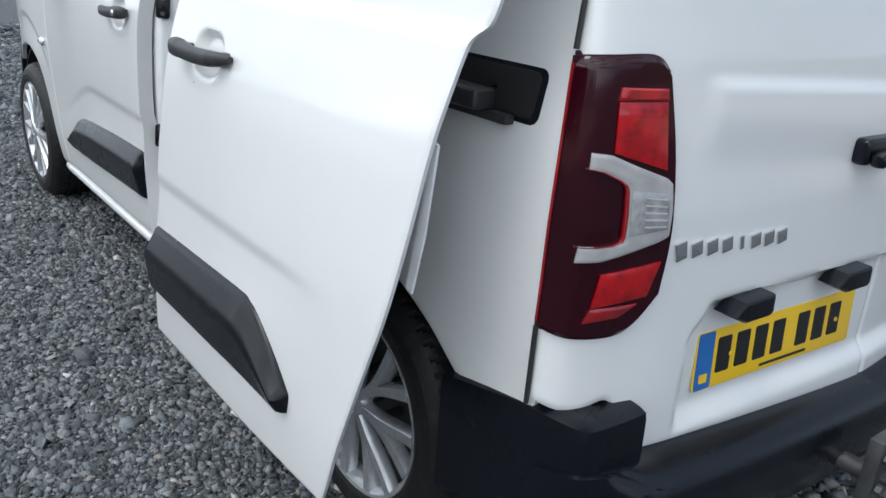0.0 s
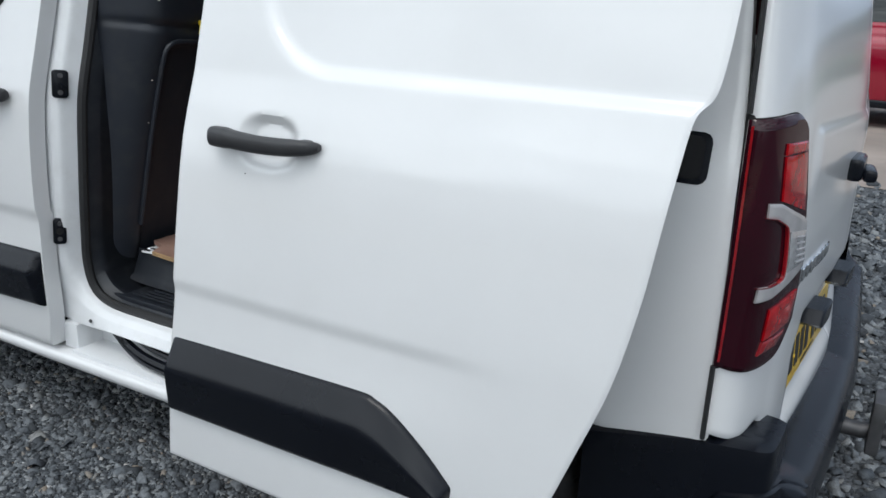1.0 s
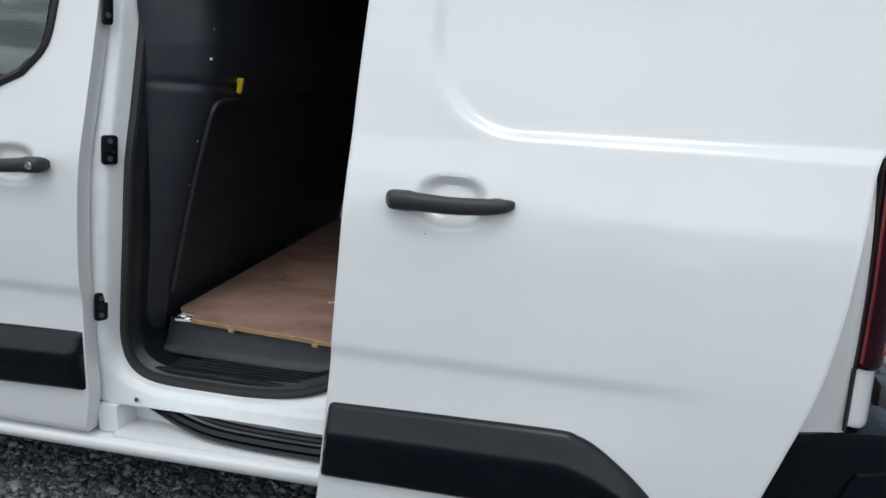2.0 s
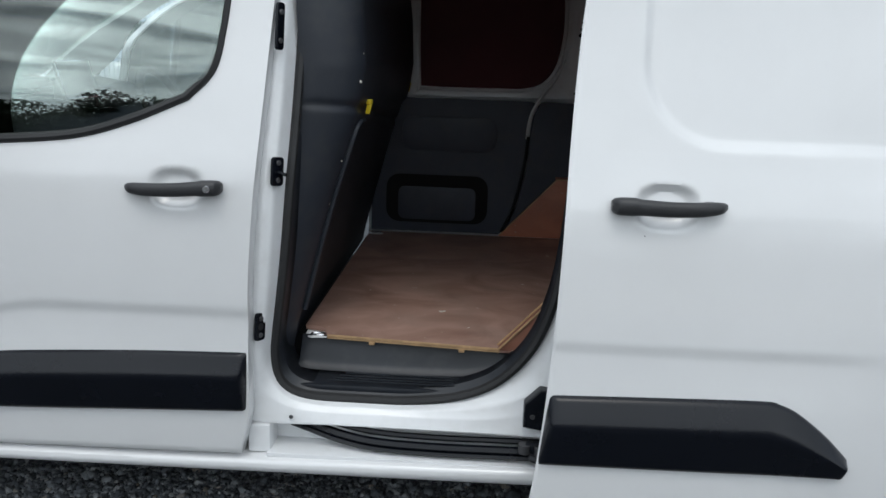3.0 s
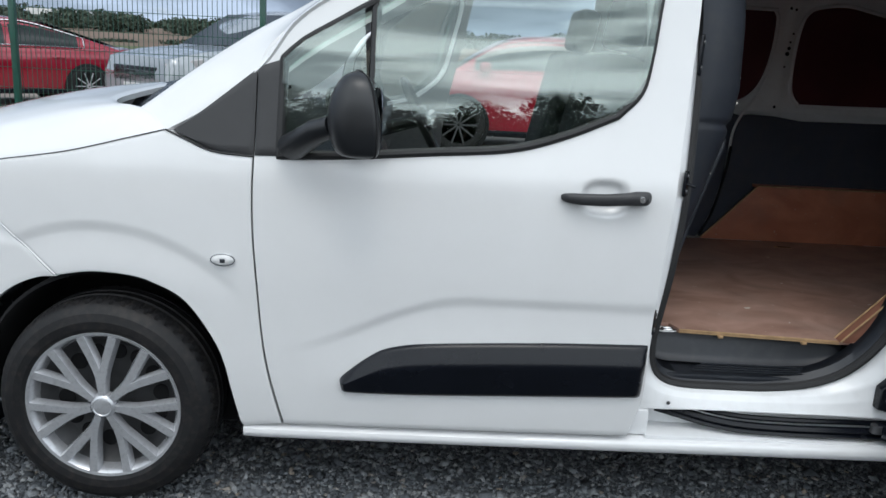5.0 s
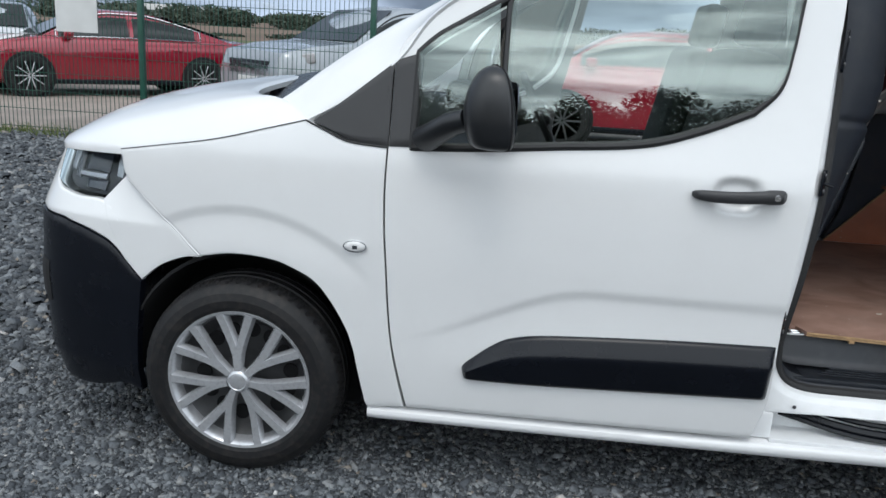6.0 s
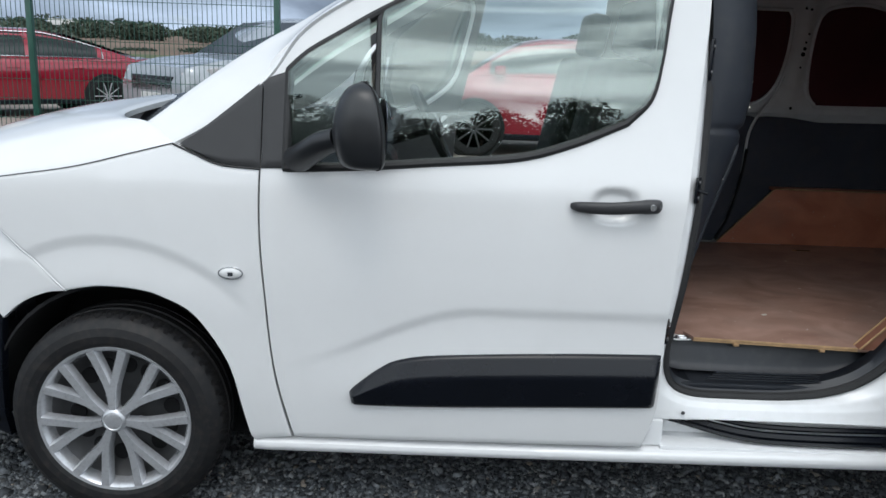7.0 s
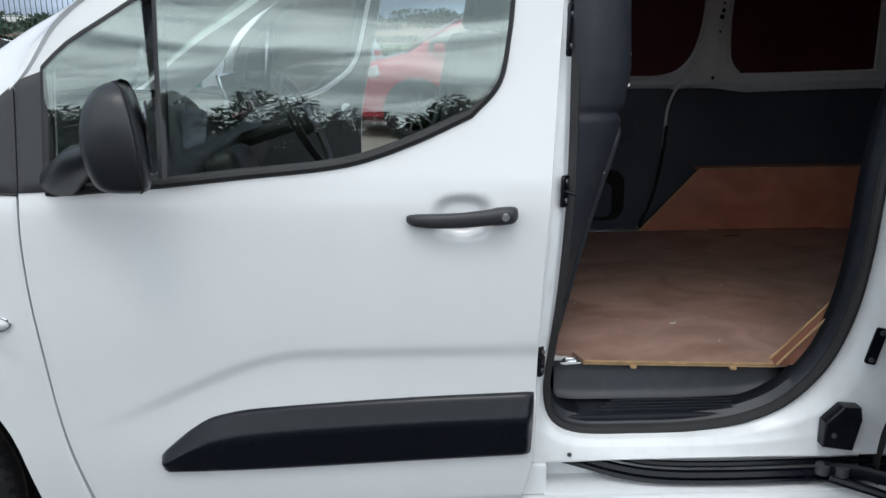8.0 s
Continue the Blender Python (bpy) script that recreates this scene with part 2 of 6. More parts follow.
def coons(left, right, bottom, top, nu, nv, smooth=True):
    """A grid (nu, nv, dims) between four edge curves; left and right run upwards, bottom and top to the right."""
    lo, hi = spline(bottom, nu, smooth), spline(top, nu, smooth)
    le, ri = spline(left, nv, smooth), spline(right, nv, smooth)
    u, v = np.linspace(0, 1, nu)[:, None, None], np.linspace(0, 1, nv)[None, :, None]
    c00, c10, c01, c11 = lo[0], lo[-1], hi[0], hi[-1]
    ruled = (1 - v) * lo[:, None] + v * hi[:, None] + (1 - u) * le[None] + u * ri[None]
    return ruled - ((1 - u) * (1 - v) * c00 + u * (1 - v) * c10 + (1 - u) * v * c01 + u * v * c11)


def shell(name, grid, thick=(0, 0.02, 0), edge=0.004, closed_u=False, sides=(1, 1, 1, 1), inset=0.0):
    """A solid sheet from a grid (nu, nv, 3): the face, a rounded edge and a back, shifted by thick."""
    nu, nv, _ = grid.shape
    thick = np.array(thick, float)
    unit = thick / np.linalg.norm(thick)
    face = grid.copy()
    back = grid + thick
    back += (grid.reshape(-1, 3).mean(0) - grid) * inset
    drop = np.zeros((nu, nv))
    if not closed_u:
        drop[0] += sides[0]
        drop[-1] += sides[1]
    drop[:, 0] += sides[2]
    drop[:, -1] += sides[3]
    face += (np.clip(drop, 0, 1) * edge)[..., None] * unit
    verts = np.vstack([face.reshape(-1, 3), back.reshape(-1, 3)])
    n = nu * nv
    idx = np.arange(n).reshape(nu, nv)
    if closed_u:
        idx = np.vstack([idx, idx[:1]])
    a, b, c, d = (idx[:-1, :-1].ravel(), idx[1:, :-1].ravel(), idx[1:, 1:].ravel(), idx[:-1, 1:].ravel())
    faces = list(zip(a, b, c, d)) + list(zip(a + n, d + n, c + n, b + n))
    rims = [idx[:, 0], idx[::-1, -1]]
    if not closed_u:
        rims += [idx[0, ::-1], idx[-1, :]]
    for rim in rims:
        faces += [(q, p, p + n, q + n) for p, q in zip(rim[:-1], rim[1:])]
    return raw(name, verts, faces)


def lifted(xz, fn):
    """A grid of (x, z) laid on y = fn(x, z)."""
    x, z = xz[..., 0], xz[..., 1]
    return np.stack([x, fn(x, z), z], -1)


def tube(path, radius, seg=10, closed=False, flat=1.0):
    """A bmesh tube along a list of points; flat squeezes it across its second axis."""
    bm = bmesh.new()
    p = [Vector(q) for q in path]
    rings = []
    side = None
    for i, q in enumerate(p):
        a, b = p[i - 1] if (i or closed) else p[0], p[(i + 1) % len(p)] if (i + 1 < len(p) or closed) else p[-1]
        d = (b - a).normalized()
        if side is None:
            side = d.cross(Vector((0, 0, 1)) if abs(d.z) < 0.9 else Vector((0, 1, 0))).normalized()
        side = (side - d * side.dot(d)).normalized()
        other = d.cross(side)
        r = float(radius[i] if hasattr(radius, "__len__") else radius)
        rings.append([bm.verts.new(q + r * (math.cos(k) * side + flat * math.sin(k) * other)) for k in [2 * math.pi * s / seg for s in range(seg)]])
    for i in range(len(rings) if closed else len(rings) - 1):
        a, b = rings[i], rings[(i + 1) % len(rings)]
        for k in range(seg):
            bm.faces.new((a[k], a[(k + 1) % seg], b[(k + 1) % seg], b[k]))
    if not closed:
        bm.faces.new(rings[0][::-1])
        bm.faces.new(rings[-1])
    bmesh.ops.recalc_face_normals(bm, faces=bm.faces)
    return bm


def block(size, m=None, bevel=0.004, seg=2):
    """A bevelled box bmesh at the pose m."""
    bm = bmesh.new()
    bmesh.ops.create_cube(bm, size=1, matrix=Matrix.Diagonal((*size, 1)))
    if bevel:
        bmesh.ops.bevel(bm, geom=bm.edges[:], offset=bevel, segments=seg, affect="EDGES", profile=0.6)
    bmesh.ops.transform(bm, matrix=m or Matrix.Identity(4), verts=bm.verts)
    return bm


def prism(outline, depth, m, bevel=0.003, seg=2):
    """An outline in its own x, y plane, made solid along z from 0 to depth, at the pose m."""
    bm = bmesh.new()
    lower = [bm.verts.new((x, y, 0)) for x, y in outline]
    upper = [bm.verts.new((x, y, depth)) for x, y in outline]
    k = len(lower)
    top = bm.faces.new(upper)
    bm.faces.new(lower[::-1])
    for i in range(k):
        bm.faces.new((lower[i], lower[(i + 1) % k], upper[(i + 1) % k], upper[i]))
    bmesh.ops.recalc_face_normals(bm, faces=bm.faces)
    if bevel:
        bmesh.ops.bevel(bm, geom=[e for e in top.edges], offset=bevel, segments=seg, affect="EDGES", profile=0.6)
    bmesh.ops.transform(bm, matrix=m, verts=bm.verts)
    return bm


def lathe(profile, seg, m=None, closed=False):
    """A bmesh turned round the y axis from (radius, y) pairs, at the pose m."""
    bm = bmesh.new()
    rings = [[bm.verts.new((r * math.cos(2 * math.pi * k / seg), y, r * math.sin(2 * math.pi * k / seg))) for k in range(seg)] for r, y in profile]
    for a, b in zip(rings[:-1], rings[1:]) if not closed else zip(rings, rings[1:] + rings[:1]):
        for k in range(seg):
            bm.faces.new((a[k], a[(k + 1) % seg], b[(k + 1) % seg], b[k]))
    if not closed:
        for ring in (rings[0], rings[-1]):
            if (ring[0].co - ring[seg // 2].co).length > 0.002:
                bm.faces.new(ring)
    bmesh.ops.remove_doubles(bm, verts=bm.verts, dist=1e-5)
    bmesh.ops.recalc_face_normals(bm, faces=bm.faces)
    bmesh.ops.transform(bm, matrix=m or Matrix.Identity(4), verts=bm.verts)
    return bm


def join(*bms):
    out = bmesh.new()
    for b in bms:
        me = bpy.data.meshes.new("tmp")
        b.to_mesh(me)
        b.free()
        out.from_mesh(me)
        bpy.data.meshes.remove(me)
    return out


def rounded(w, h, r, seg=5):
    """A rounded rectangle outline round the origin."""
    pts = []
    for cx, cy, a in ((w / 2 - r, h / 2 - r, 0), (-w / 2 + r, h / 2 - r, 90), (-w / 2 + r, -h / 2 + r, 180), (w / 2 - r, -h / 2 + r, 270)):
        pts += [(cx + r * math.cos(radians(a + 90 * k / seg)), cy + r * math.sin(radians(a + 90 * k / seg))) for k in range(seg + 1)]
    return pts


FACING = pose(0, 0, 0, 90, 0, 0)  # lays an outline's x, y on the world's x, z, with its depth towards -y


def facing(x, y, z, rx=0.0, ry=0.0, rz=0.0):
    return pose(x, y, z) @ pose(0, 0, 0, rx, ry, rz) @ FACING


# ---- ground ----
def rise(y):
    """The ground's height: level round the van, rising gently behind it and again across the fields."""
    return np.interp(np.asarray(y, float), [1.5, 7.0, 40, 80, 300, 430, 3000], [0, 0.165, 0.17, 0.6, 4.5, 6.5, 40])


xs = np.unique(np.r_[-3000, -1200, -500, -200, -90, np.linspace(-40, 40, 41), 90, 200, 500, 1200, 3000])
ys = np.unique(np.r_[-3000, -1000, -300, -120, np.linspace(-40, 40, 41), 1.5, 7, 80, 200, 300, 430, 1200, 3000])
gx, gy = np.meshgrid(xs, ys, indexing="ij")
gi = np.arange(gx.size).reshape(gx.shape)
GRAVEL = material("gravel_bed", (0.050, 0.053, 0.058), 0.85, vary=0.35, vscale=60.0, bump=1.0, bscale=90.0, dirt=(0.16, 0.16, 0.16), dirt_amount=0.5)
cells, shade_of = GRAVEL.node_tree.nodes.new("ShaderNodeTexVoronoi"), GRAVEL.node_tree.nodes.new("ShaderNodeValToRGB")
where = GRAVEL.node_tree.nodes.new("ShaderNodeTexCoord")
cells.inputs["Scale"].default_value = 75.0
shade_of.color_ramp.elements[0].color, shade_of.color_ramp.elements[1].color = (0.024, 0.027, 0.031, 1), (0.135, 0.142, 0.150, 1)
GRAVEL.node_tree.links.new(where.outputs["Object"], cells.inputs["Vector"])
GRAVEL.node_tree.links.new(cells.outputs["Color"], shade_of.inputs["Fac"])
GRAVEL.node_tree.links.new(shade_of.outputs["Color"], GRAVEL.node_tree.nodes["Principled BSDF"].inputs["Base Color"])
dent = GRAVEL.node_tree.nodes.new("ShaderNodeBump")
dent.inputs["Strength"].default_value, dent.inputs["Distance"].default_value, dent.invert = 1.0, 0.012, True
GRAVEL.node_tree.links.new(cells.outputs["Distance"], dent.inputs["Height"])
GRAVEL.node_tree.links.new(dent.outputs["Normal"], GRAVEL.node_tree.nodes["Principled BSDF"].inputs["Normal"])
ground = new("ground", finish(raw("ground", np.stack([gx, gy, rise(gy)], -1).reshape(-1, 3), np.stack([gi[:-1, :-1], gi[1:, :-1], gi[1:, 1:], gi[:-1, 1:]], -1).reshape(-1, 4)), GRAVEL))
tagged(ground, "dark grey crushed stone yard under the van", "ground", kind="structure")


# ---- the van ----
van = thing("van", (1.35, 0.92, 0), "white panel van with its side loading door slid open", "van")
MID = 0.92
SIDE_Z = [0.19, 0.24, 0.30, 0.44, 0.60, 0.75, 0.90, 1.00, 1.07, 1.14, 1.32, 1.53, 1.66, 1.74, 1.80, 1.85]
SIDE_Y = [0.060, 0.038, 0.022, 0.008, 0.002, -0.004, -0.003, 0.002, 0.014, 0.030, 0.068, 0.110, 0.138, 0.160, 0.200, 0.270]
FRONT_X = [-0.90, -0.60, -0.45, -0.30, -0.15, 0.0, 0.15, 0.30, 0.45, 4.0]
FRONT_Y = [0.28, 0.120, 0.070, 0.040, 0.020, 0.008, 0.002, 0.0, 0.0, 0.0]


SIDE = spline(list(zip(SIDE_Z, SIDE_Y)), 400)


def base(x, z):
    """The plain skin of the side: how far in (+y) it lies."""
    y = np.interp(z, SIDE[:, 0], SIDE[:, 1]) + 0.28 * np.clip((0.3 - np.asarray(x, float)) / 1.2, 0, None) ** 2.8
    return y + 0.028 * smooth01((x - 2.5) / 0.8)


def swage(x, z, x0, x1, zl=0.705, fall=0.16, depth=0.008):
    """The pressed shelf low on the doors, which fades out at x0 and dips towards x1."""
    line = zl - fall * smooth01(np.abs(x - x0) / max(abs(x1 - x0), 1e-6)) * (np.sign(x1 - x0) * (x - x0) > 0)
    t = line - z
    amount = depth * smooth01(t / 0.036) * (1 - smooth01((t - 0.03) / 0.15))
    return amount * (1 - smooth01((np.abs(x - x0) / max(abs(x1 - x0), 1e-6) - 0.35) / 0.60) * (np.sign(x1 - x0) * (x - x0) > 0))


def cup(x, z, cx, cz):
    d = (np.abs((x - cx) / 0.078) ** 2.6 + np.abs((z - cz) / 0.054) ** 2.6) ** (1 / 2.6)
    return 0.019 * (1 - smooth01((d - 0.50) / 0.46))


def door_y(x, z):
    return base(x, z) + swage(x, z, 1.05, 0.42, 0.706, 0.19, 0.0065) + cup(x, z, 1.397, 1.000)


def fender_y(x, z):
    r = np.hypot(x - 0.006, z - 0.342)
    return base(x, z) + 0.0065 * (1 - smooth01((r - 0.492) / 0.040)) * smooth01((r - 0.385) / 0.11) * smooth01((z - 0.62) / 0.16)


# front wing
WING_SHUT = [(0.512, 0.277), (0.474, 0.440), (0.456, 0.565), (0.444, 0.717), (0.435, 0.836), (0.432, 0.947), (0.434, 1.063)]
wing_grid = coons(
    [(-0.114, 0.704), (-0.255, 0.830), (-0.351, 0.914), (-0.373, 0.997)],
    WING_SHUT,
    [(-0.114, 0.704), (-0.033, 0.720), (0.035, 0.722), (0.101, 0.716), (0.155, 0.701), (0.241, 0.655), (0.311, 0.562), (0.365, 0.445), (0.392, 0.324), (0.399, 0.267), (0.454, 0.272), (0.512, 0.277)],
    [(-0.373, 0.997), (-0.241, 1.020), (-0.068, 1.051), (0.102, 1.096), (0.199, 1.122), (0.255, 1.100), (0.327, 1.072), (0.434, 1.063)], 170, 100)
front_wing = part("front_wing", shell("front_wing", lifted(wing_grid, fender_y), (0, 0.03, 0), 0.002), PAINT, van)
ind = join(lathe([(0.0, -0.012), (0.020, -0.010), (0.030, -0.003), (0.032, 0.004)], 24))
bmesh.ops.scale(ind, vec=(1.0, 1.0, 0.5), verts=ind.verts)
bmesh.ops.translate(ind, vec=(0.356, -0.010, 0.777), verts=ind.verts)
part("side_indicator", ind, CLEAR_LAMP, front_wing, "clear oval side repeater")
part("repeater_bulb", block((0.016, 0.006, 0.012), pose(0.358, -0.019, 0.777), 0.003), LAMP_BODY, front_wing)
part("bezel", tube([(0.356 + 0.033 * math.cos(a), -0.009, 0.777 + 0.0165 * math.sin(a)) for a in np.linspace(0, 2 * math.pi, 28, endpoint=False)], 0.0025, 6, True), CHROME, front_wing)

WING_TOP = [(-0.373, 0.997), (-0.241, 1.020), (-0.068, 1.051), (0.102, 1.096), (0.199, 1.122)]
part("seam_filler", tube([(x, float(fender_y(x, z)) + 0.0055, z) for x, z in spline([(-0.120, 0.704), (-0.258, 0.830), (-0.351, 0.914)], 24)], 0.0050, 6), PAINT, van)
part("bonnet_gap", tube([(x, float(fender_y(x, z)) + 0.001, z + 0.003) for x, z in spline(WING_TOP, 40)], 0.0018, 6), RUBBER, van)
part("panel_gap", tube([(x, float(base(x, z)) - 0.002, z) for x, z in spline([(0.199, 1.124), (0.255, 1.101), (0.327, 1.074), (0.438, 1.065)], 30)], 0.0028, 6), RUBBER, van)

# front door: one ring of sheet metal round the window
DOOR_IN = [
    [(0.506, 1.070), (0.707, 1.081), (0.907, 1.098), (1.133, 1.119), (1.277, 1.160), (1.415, 1.219)],
    [(1.415, 1.219), (1.475, 1.285), (1.497, 1.379), (1.509, 1.478), (1.521, 1.593), (1.509, 1.650)],
    [(1.509, 1.650), (1.459, 1.685), (1.209, 1.687), (1.041, 1.629), (0.773, 1.498), (0.645, 1.424), (0.561, 1.373), (0.509, 1.325)],
    [(0.509, 1.325), (0.506, 1.070)]]
DOOR_OUT = [
    [(0.520, 0.277), (0.916, 0.280), (1.535, 0.288)],
    [(1.535, 0.288), (1.562, 0.404), (1.566, 0.522), (1.567, 0.622), (1.575, 0.814), (1.596, 1.085), (1.616, 1.345), (1.628, 1.510), (1.627, 1.677)],
    [(1.627, 1.677), (1.591, 1.740), (1.250, 1.745), (1.041, 1.687), (0.829, 1.600), (0.646, 1.505), (0.533, 1.422), (0.463, 1.355), (0.442, 1.301)],
    [(0.442, 1.301), (0.439, 1.065), (0.437, 0.947), (0.440, 0.836), (0.449, 0.717), (0.461, 0.565), (0.480, 0.440), (0.520, 0.277)]]
counts = (200, 70, 60, 80)
ring_in = np.vstack([spline(c, n + 1)[:-1] for c, n in zip(DOOR_IN, counts)])
ring_out = np.vstack([spline(c, n + 1)[:-1] for c, n in zip(DOOR_OUT, counts)])
w = (np.linspace(0, 1, 120) ** 1.35)[None, :, None]
door_grid = ring_in[:, None] * (1 - w) + ring_out[:, None] * w
front_door = part("front_door", shell("front_door", lifted(door_grid, door_y), (0, 0.045, 0), closed_u=True), PAINT, van, "closed white front door")
# window: rubber, pane, quarter pane, divider
rim_pts = ring_in[::2]
part("window_rubber", tube([(x, float(base(x, z)) + 0.004, z) for x, z in rim_pts], 0.016, 10, True, 0.8), RUBBER, front_door)


def pane(outline, depth_in, name, parent):
    pts = spline(outline, 80, False, True)
    c = pts.mean(0)
    g = c + (pts[:, None] - c) * np.linspace(1, 0.0005, 30)[None, :, None]
    g3 = lifted(g, lambda x, z: base(x, 1.07) + depth_in + 0.04 * (z - 1.07) + 0.24 * (z - 1.07) ** 2)
    ob = part(name, shell(name, g3, (0, 0.004, 0), 0.0, closed_u=True), GLASS, parent, "clear reflecting window glass")
    ob.visible_shadow = False
    return ob


dense = ring_in[::2]
DIV = 0.752
pane([tuple(p) for p in dense if p[0] >= DIV], 0.014, "door_glass", front_door)
pane([tuple(p) for p in dense if p[0] <= DIV], 0.014, "quarter_glass", front_door)
part("window_divider", tube([(DIV, float(base(DIV, z)) + 0.004, z) for z in np.linspace(1.085, 1.486, 8)], 0.014, 8), TRIM, front_door)
# black sail panel and corner
sail = coons([(0.441, 1.068), (0.442, 1.302)], [(0.509, 1.070), (0.513, 1.327)], [(0.441, 1.068), (0.509, 1.070)], [(0.442, 1.302), (0.513, 1.327)], 8, 20)
part("mirror_mount", shell("mirror_mount", lifted(sail, lambda x, z: base(x, z) - 0.007)), TRIM, front_door)
tri = coons([(0.219, 1.124), (0.225, 1.129)], [(0.438, 1.068), (0.438, 1.296)], [(0.219, 1.124), (0.296, 1.089), (0.358, 1.072), (0.438, 1.068)], [(0.225, 1.129), (0.296, 1.180), (0.438, 1.296)], 24, 16)
part("corner_panel", shell("corner_panel", lifted(tri, lambda x, z: base(x, z) - 0.006)), TRIM, van, "matt black plastic corner by the mirror")


def moulding(name, lower, upper, skin, parent, nu=90):
    g = coons([lower[0], upper[0]], [lower[-1], upper[-1]], lower, upper, nu, 26)
    v = np.linspace(0, 1, 26)[None, :]
    u = np.linspace(0, 1, nu)[:, None]
    out = np.interp(v, [0, 0.06, 0.12, 0.62, 0.70, 0.96, 1], [0.002, 0.014, 0.018, 0.034, 0.031, 0.007, 0.002]) * smooth01(u / 0.03 + 0.25) * smooth01((1 - u) / 0.03 + 0.25)
    g3 = lifted(g, skin)
    g3[..., 1] -= out
    return part(name, shell(name, g3, (0, 0.02, 0)), PLASTIC, parent, "satin black rubbing strip", 50)


moulding("side_moulding", [(0.687, 0.407), (0.716, 0.394), (0.908, 0.392), (1.294, 0.407), (1.556, 0.417)], [(0.682, 0.435), (0.704, 0.458), (0.768, 0.509), (0.830, 0.539), (0.958, 0.558), (1.273, 0.575), (1.562, 0.583)], base, front_door)


def handle(x0, x1, z0, z1, skin, parent, lock_at):
    """A bowed grab handle that runs from x0 to x1."""
    n = 44
    t = np.linspace(0, 1, n)
    k_ = t if lock_at > 0.5 else 1 - t
    x = x0 + (x1 - x0) * t
    z = z0 + (z1 - z0) * t - 0.004 * np.sin(math.pi * np.clip(k_ / 0.8, 0, 1))
    bow = np.interp(k_, [0, 0.06, 0.2, 0.5, 0.8, 0.95, 1], [0.008, 0.018, 0.026, 0.032, 0.030, 0.026, 0.016])
    half_h = np.interp(k_, [0, 0.03, 0.10, 0.22, 0.5, 0.76, 0.81, 0.94, 0.985, 1], [0.006, 0.0110, 0.0140, 0.0158, 0.0165, 0.0175, 0.0196, 0.0192, 0.0160, 0.011])
    half_d = np.interp(k_, [0, 0.05, 0.2, 0.5, 0.8, 0.95, 1], [0.006, 0.012, 0.014, 0.012, 0.017, 0.017, 0.010])
    split = int(np.argmin(np.abs(k_ - 0.80)))
    spans = [(0, split), (split, n - 1)]
    pieces = []
    for lo, hi in spans:
        bm = bmesh.new()
        rings = []
        for i in range(lo, hi + 1):
            y = float(skin(x[i], z[i])) - bow[i]
            ring = []
            for k in range(18):
                a = 2 * math.pi * k / 18
                c, s = math.cos(a), math.sin(a)
                ring.append(bm.verts.new((x[i], y + half_d[i] * math.copysign(abs(c) ** 0.75, c), z[i] + half_h[i] * math.copysign(abs(s) ** 0.75, s))))
            rings.append(ring)
        for a, b in zip(rings[:-1], rings[1:]):
            for k in range(18):
                bm.faces.new((a[k], a[(k + 1) % 18], b[(k + 1) % 18], b[k]))
        bm.faces.new(rings[0][::-1])
        bm.faces.new(rings[-1])
        bmesh.ops.recalc_face_normals(bm, faces=bm.faces)
        pieces.append(bm)
    if lock_at < 0.5:
        pieces.reverse()
    h = part("door_handle", pieces[0], TRIM, parent, "dark grey grab handle")
    part("handle_cap", pieces[1], TRIM, parent)
    feet = [block((0.026, 0.034, 0.018), pose(xx, float(skin(xx, zz)) - 0.002, zz), 0.005) for xx, zz in ((x0 + 0.034, z0), (x1 - 0.034, z1))]
    for foot in feet:
        part("handle_mount", foot, TRIM, parent)
    xl = x0 + (x1 - x0) * lock_at
    zl = z0 + (z1 - z0) * lock_at
    return h, xl, zl


h, xl, zl = handle(1.275, 1.516, 1.000, 1.009, base, front_door, 0.88)
part("lock", lathe([(0.0, -0.004), (0.008, -0.004), (0.0095, -0.001), (0.0095, 0.01)], 20, pose(xl, float(base(xl, zl)) - 0.0445, zl)), BRIGHT, front_door, "round silver key lock")

# side loading door, slid open along the flank
def slide(z):
    """How far out of the flank the opened door hangs."""
    return np.interp(z, [0.30, 0.45, 0.60, 0.80, 1.00, 1.15], [-0.238, -0.229, -0.219, -0.199, -0.178, -0.168])


def slider_skin(x, z):
    return base(x - 0.70, np.asarray(z)) + slide(z) + 0.020 * np.maximum(0, (np.asarray(x) - 2.65) / 0.65) ** 2


def slider_y(x, z):
    inset = np.minimum(np.minimum(x - 2.474, z - 1.152), 0.5)
    corner = np.hypot(np.maximum(2.663 - x, 0), np.maximum(1.341 - z, 0))
    d = np.where((x < 2.663) & (z < 1.341), 0.189 - corner, inset)
    panel_in = 0.014 * smooth01(d / 0.028)
    return slider_skin(x, z) + swage(x, z, 2.72, 3.14, 0.737, 0.0, 0.0055) + cup(x, z, 2.543, 1.035) + panel_in


slider_grid = coons(
    [(2.279, 0.316), (2.293, 0.437), (2.310, 0.642), (2.321, 0.857), (2.329, 1.119), (2.338, 1.325), (2.351, 1.484), (2.384, 1.729)],
    [(3.088, 0.316), (3.109, 0.368), (3.145, 0.477), (3.192, 0.612), (3.236, 0.746), (3.263, 0.889), (3.280, 1.054), (3.291, 1.152), (3.316, 1.209), (3.322, 1.426), (3.305, 1.729)],
    [(2.279, 0.316), (2.683, 0.316), (3.088, 0.316)],
    [(2.384, 1.729), (2.882, 1.740), (3.305, 1.729)], 180, 230)
slider = part("sliding_door", shell("sliding_door", lifted(slider_grid, slider_y), (0, 0.012, 0), 0.003, inset=0.006), PAINT, van, "white side loading door slid back along the flank")
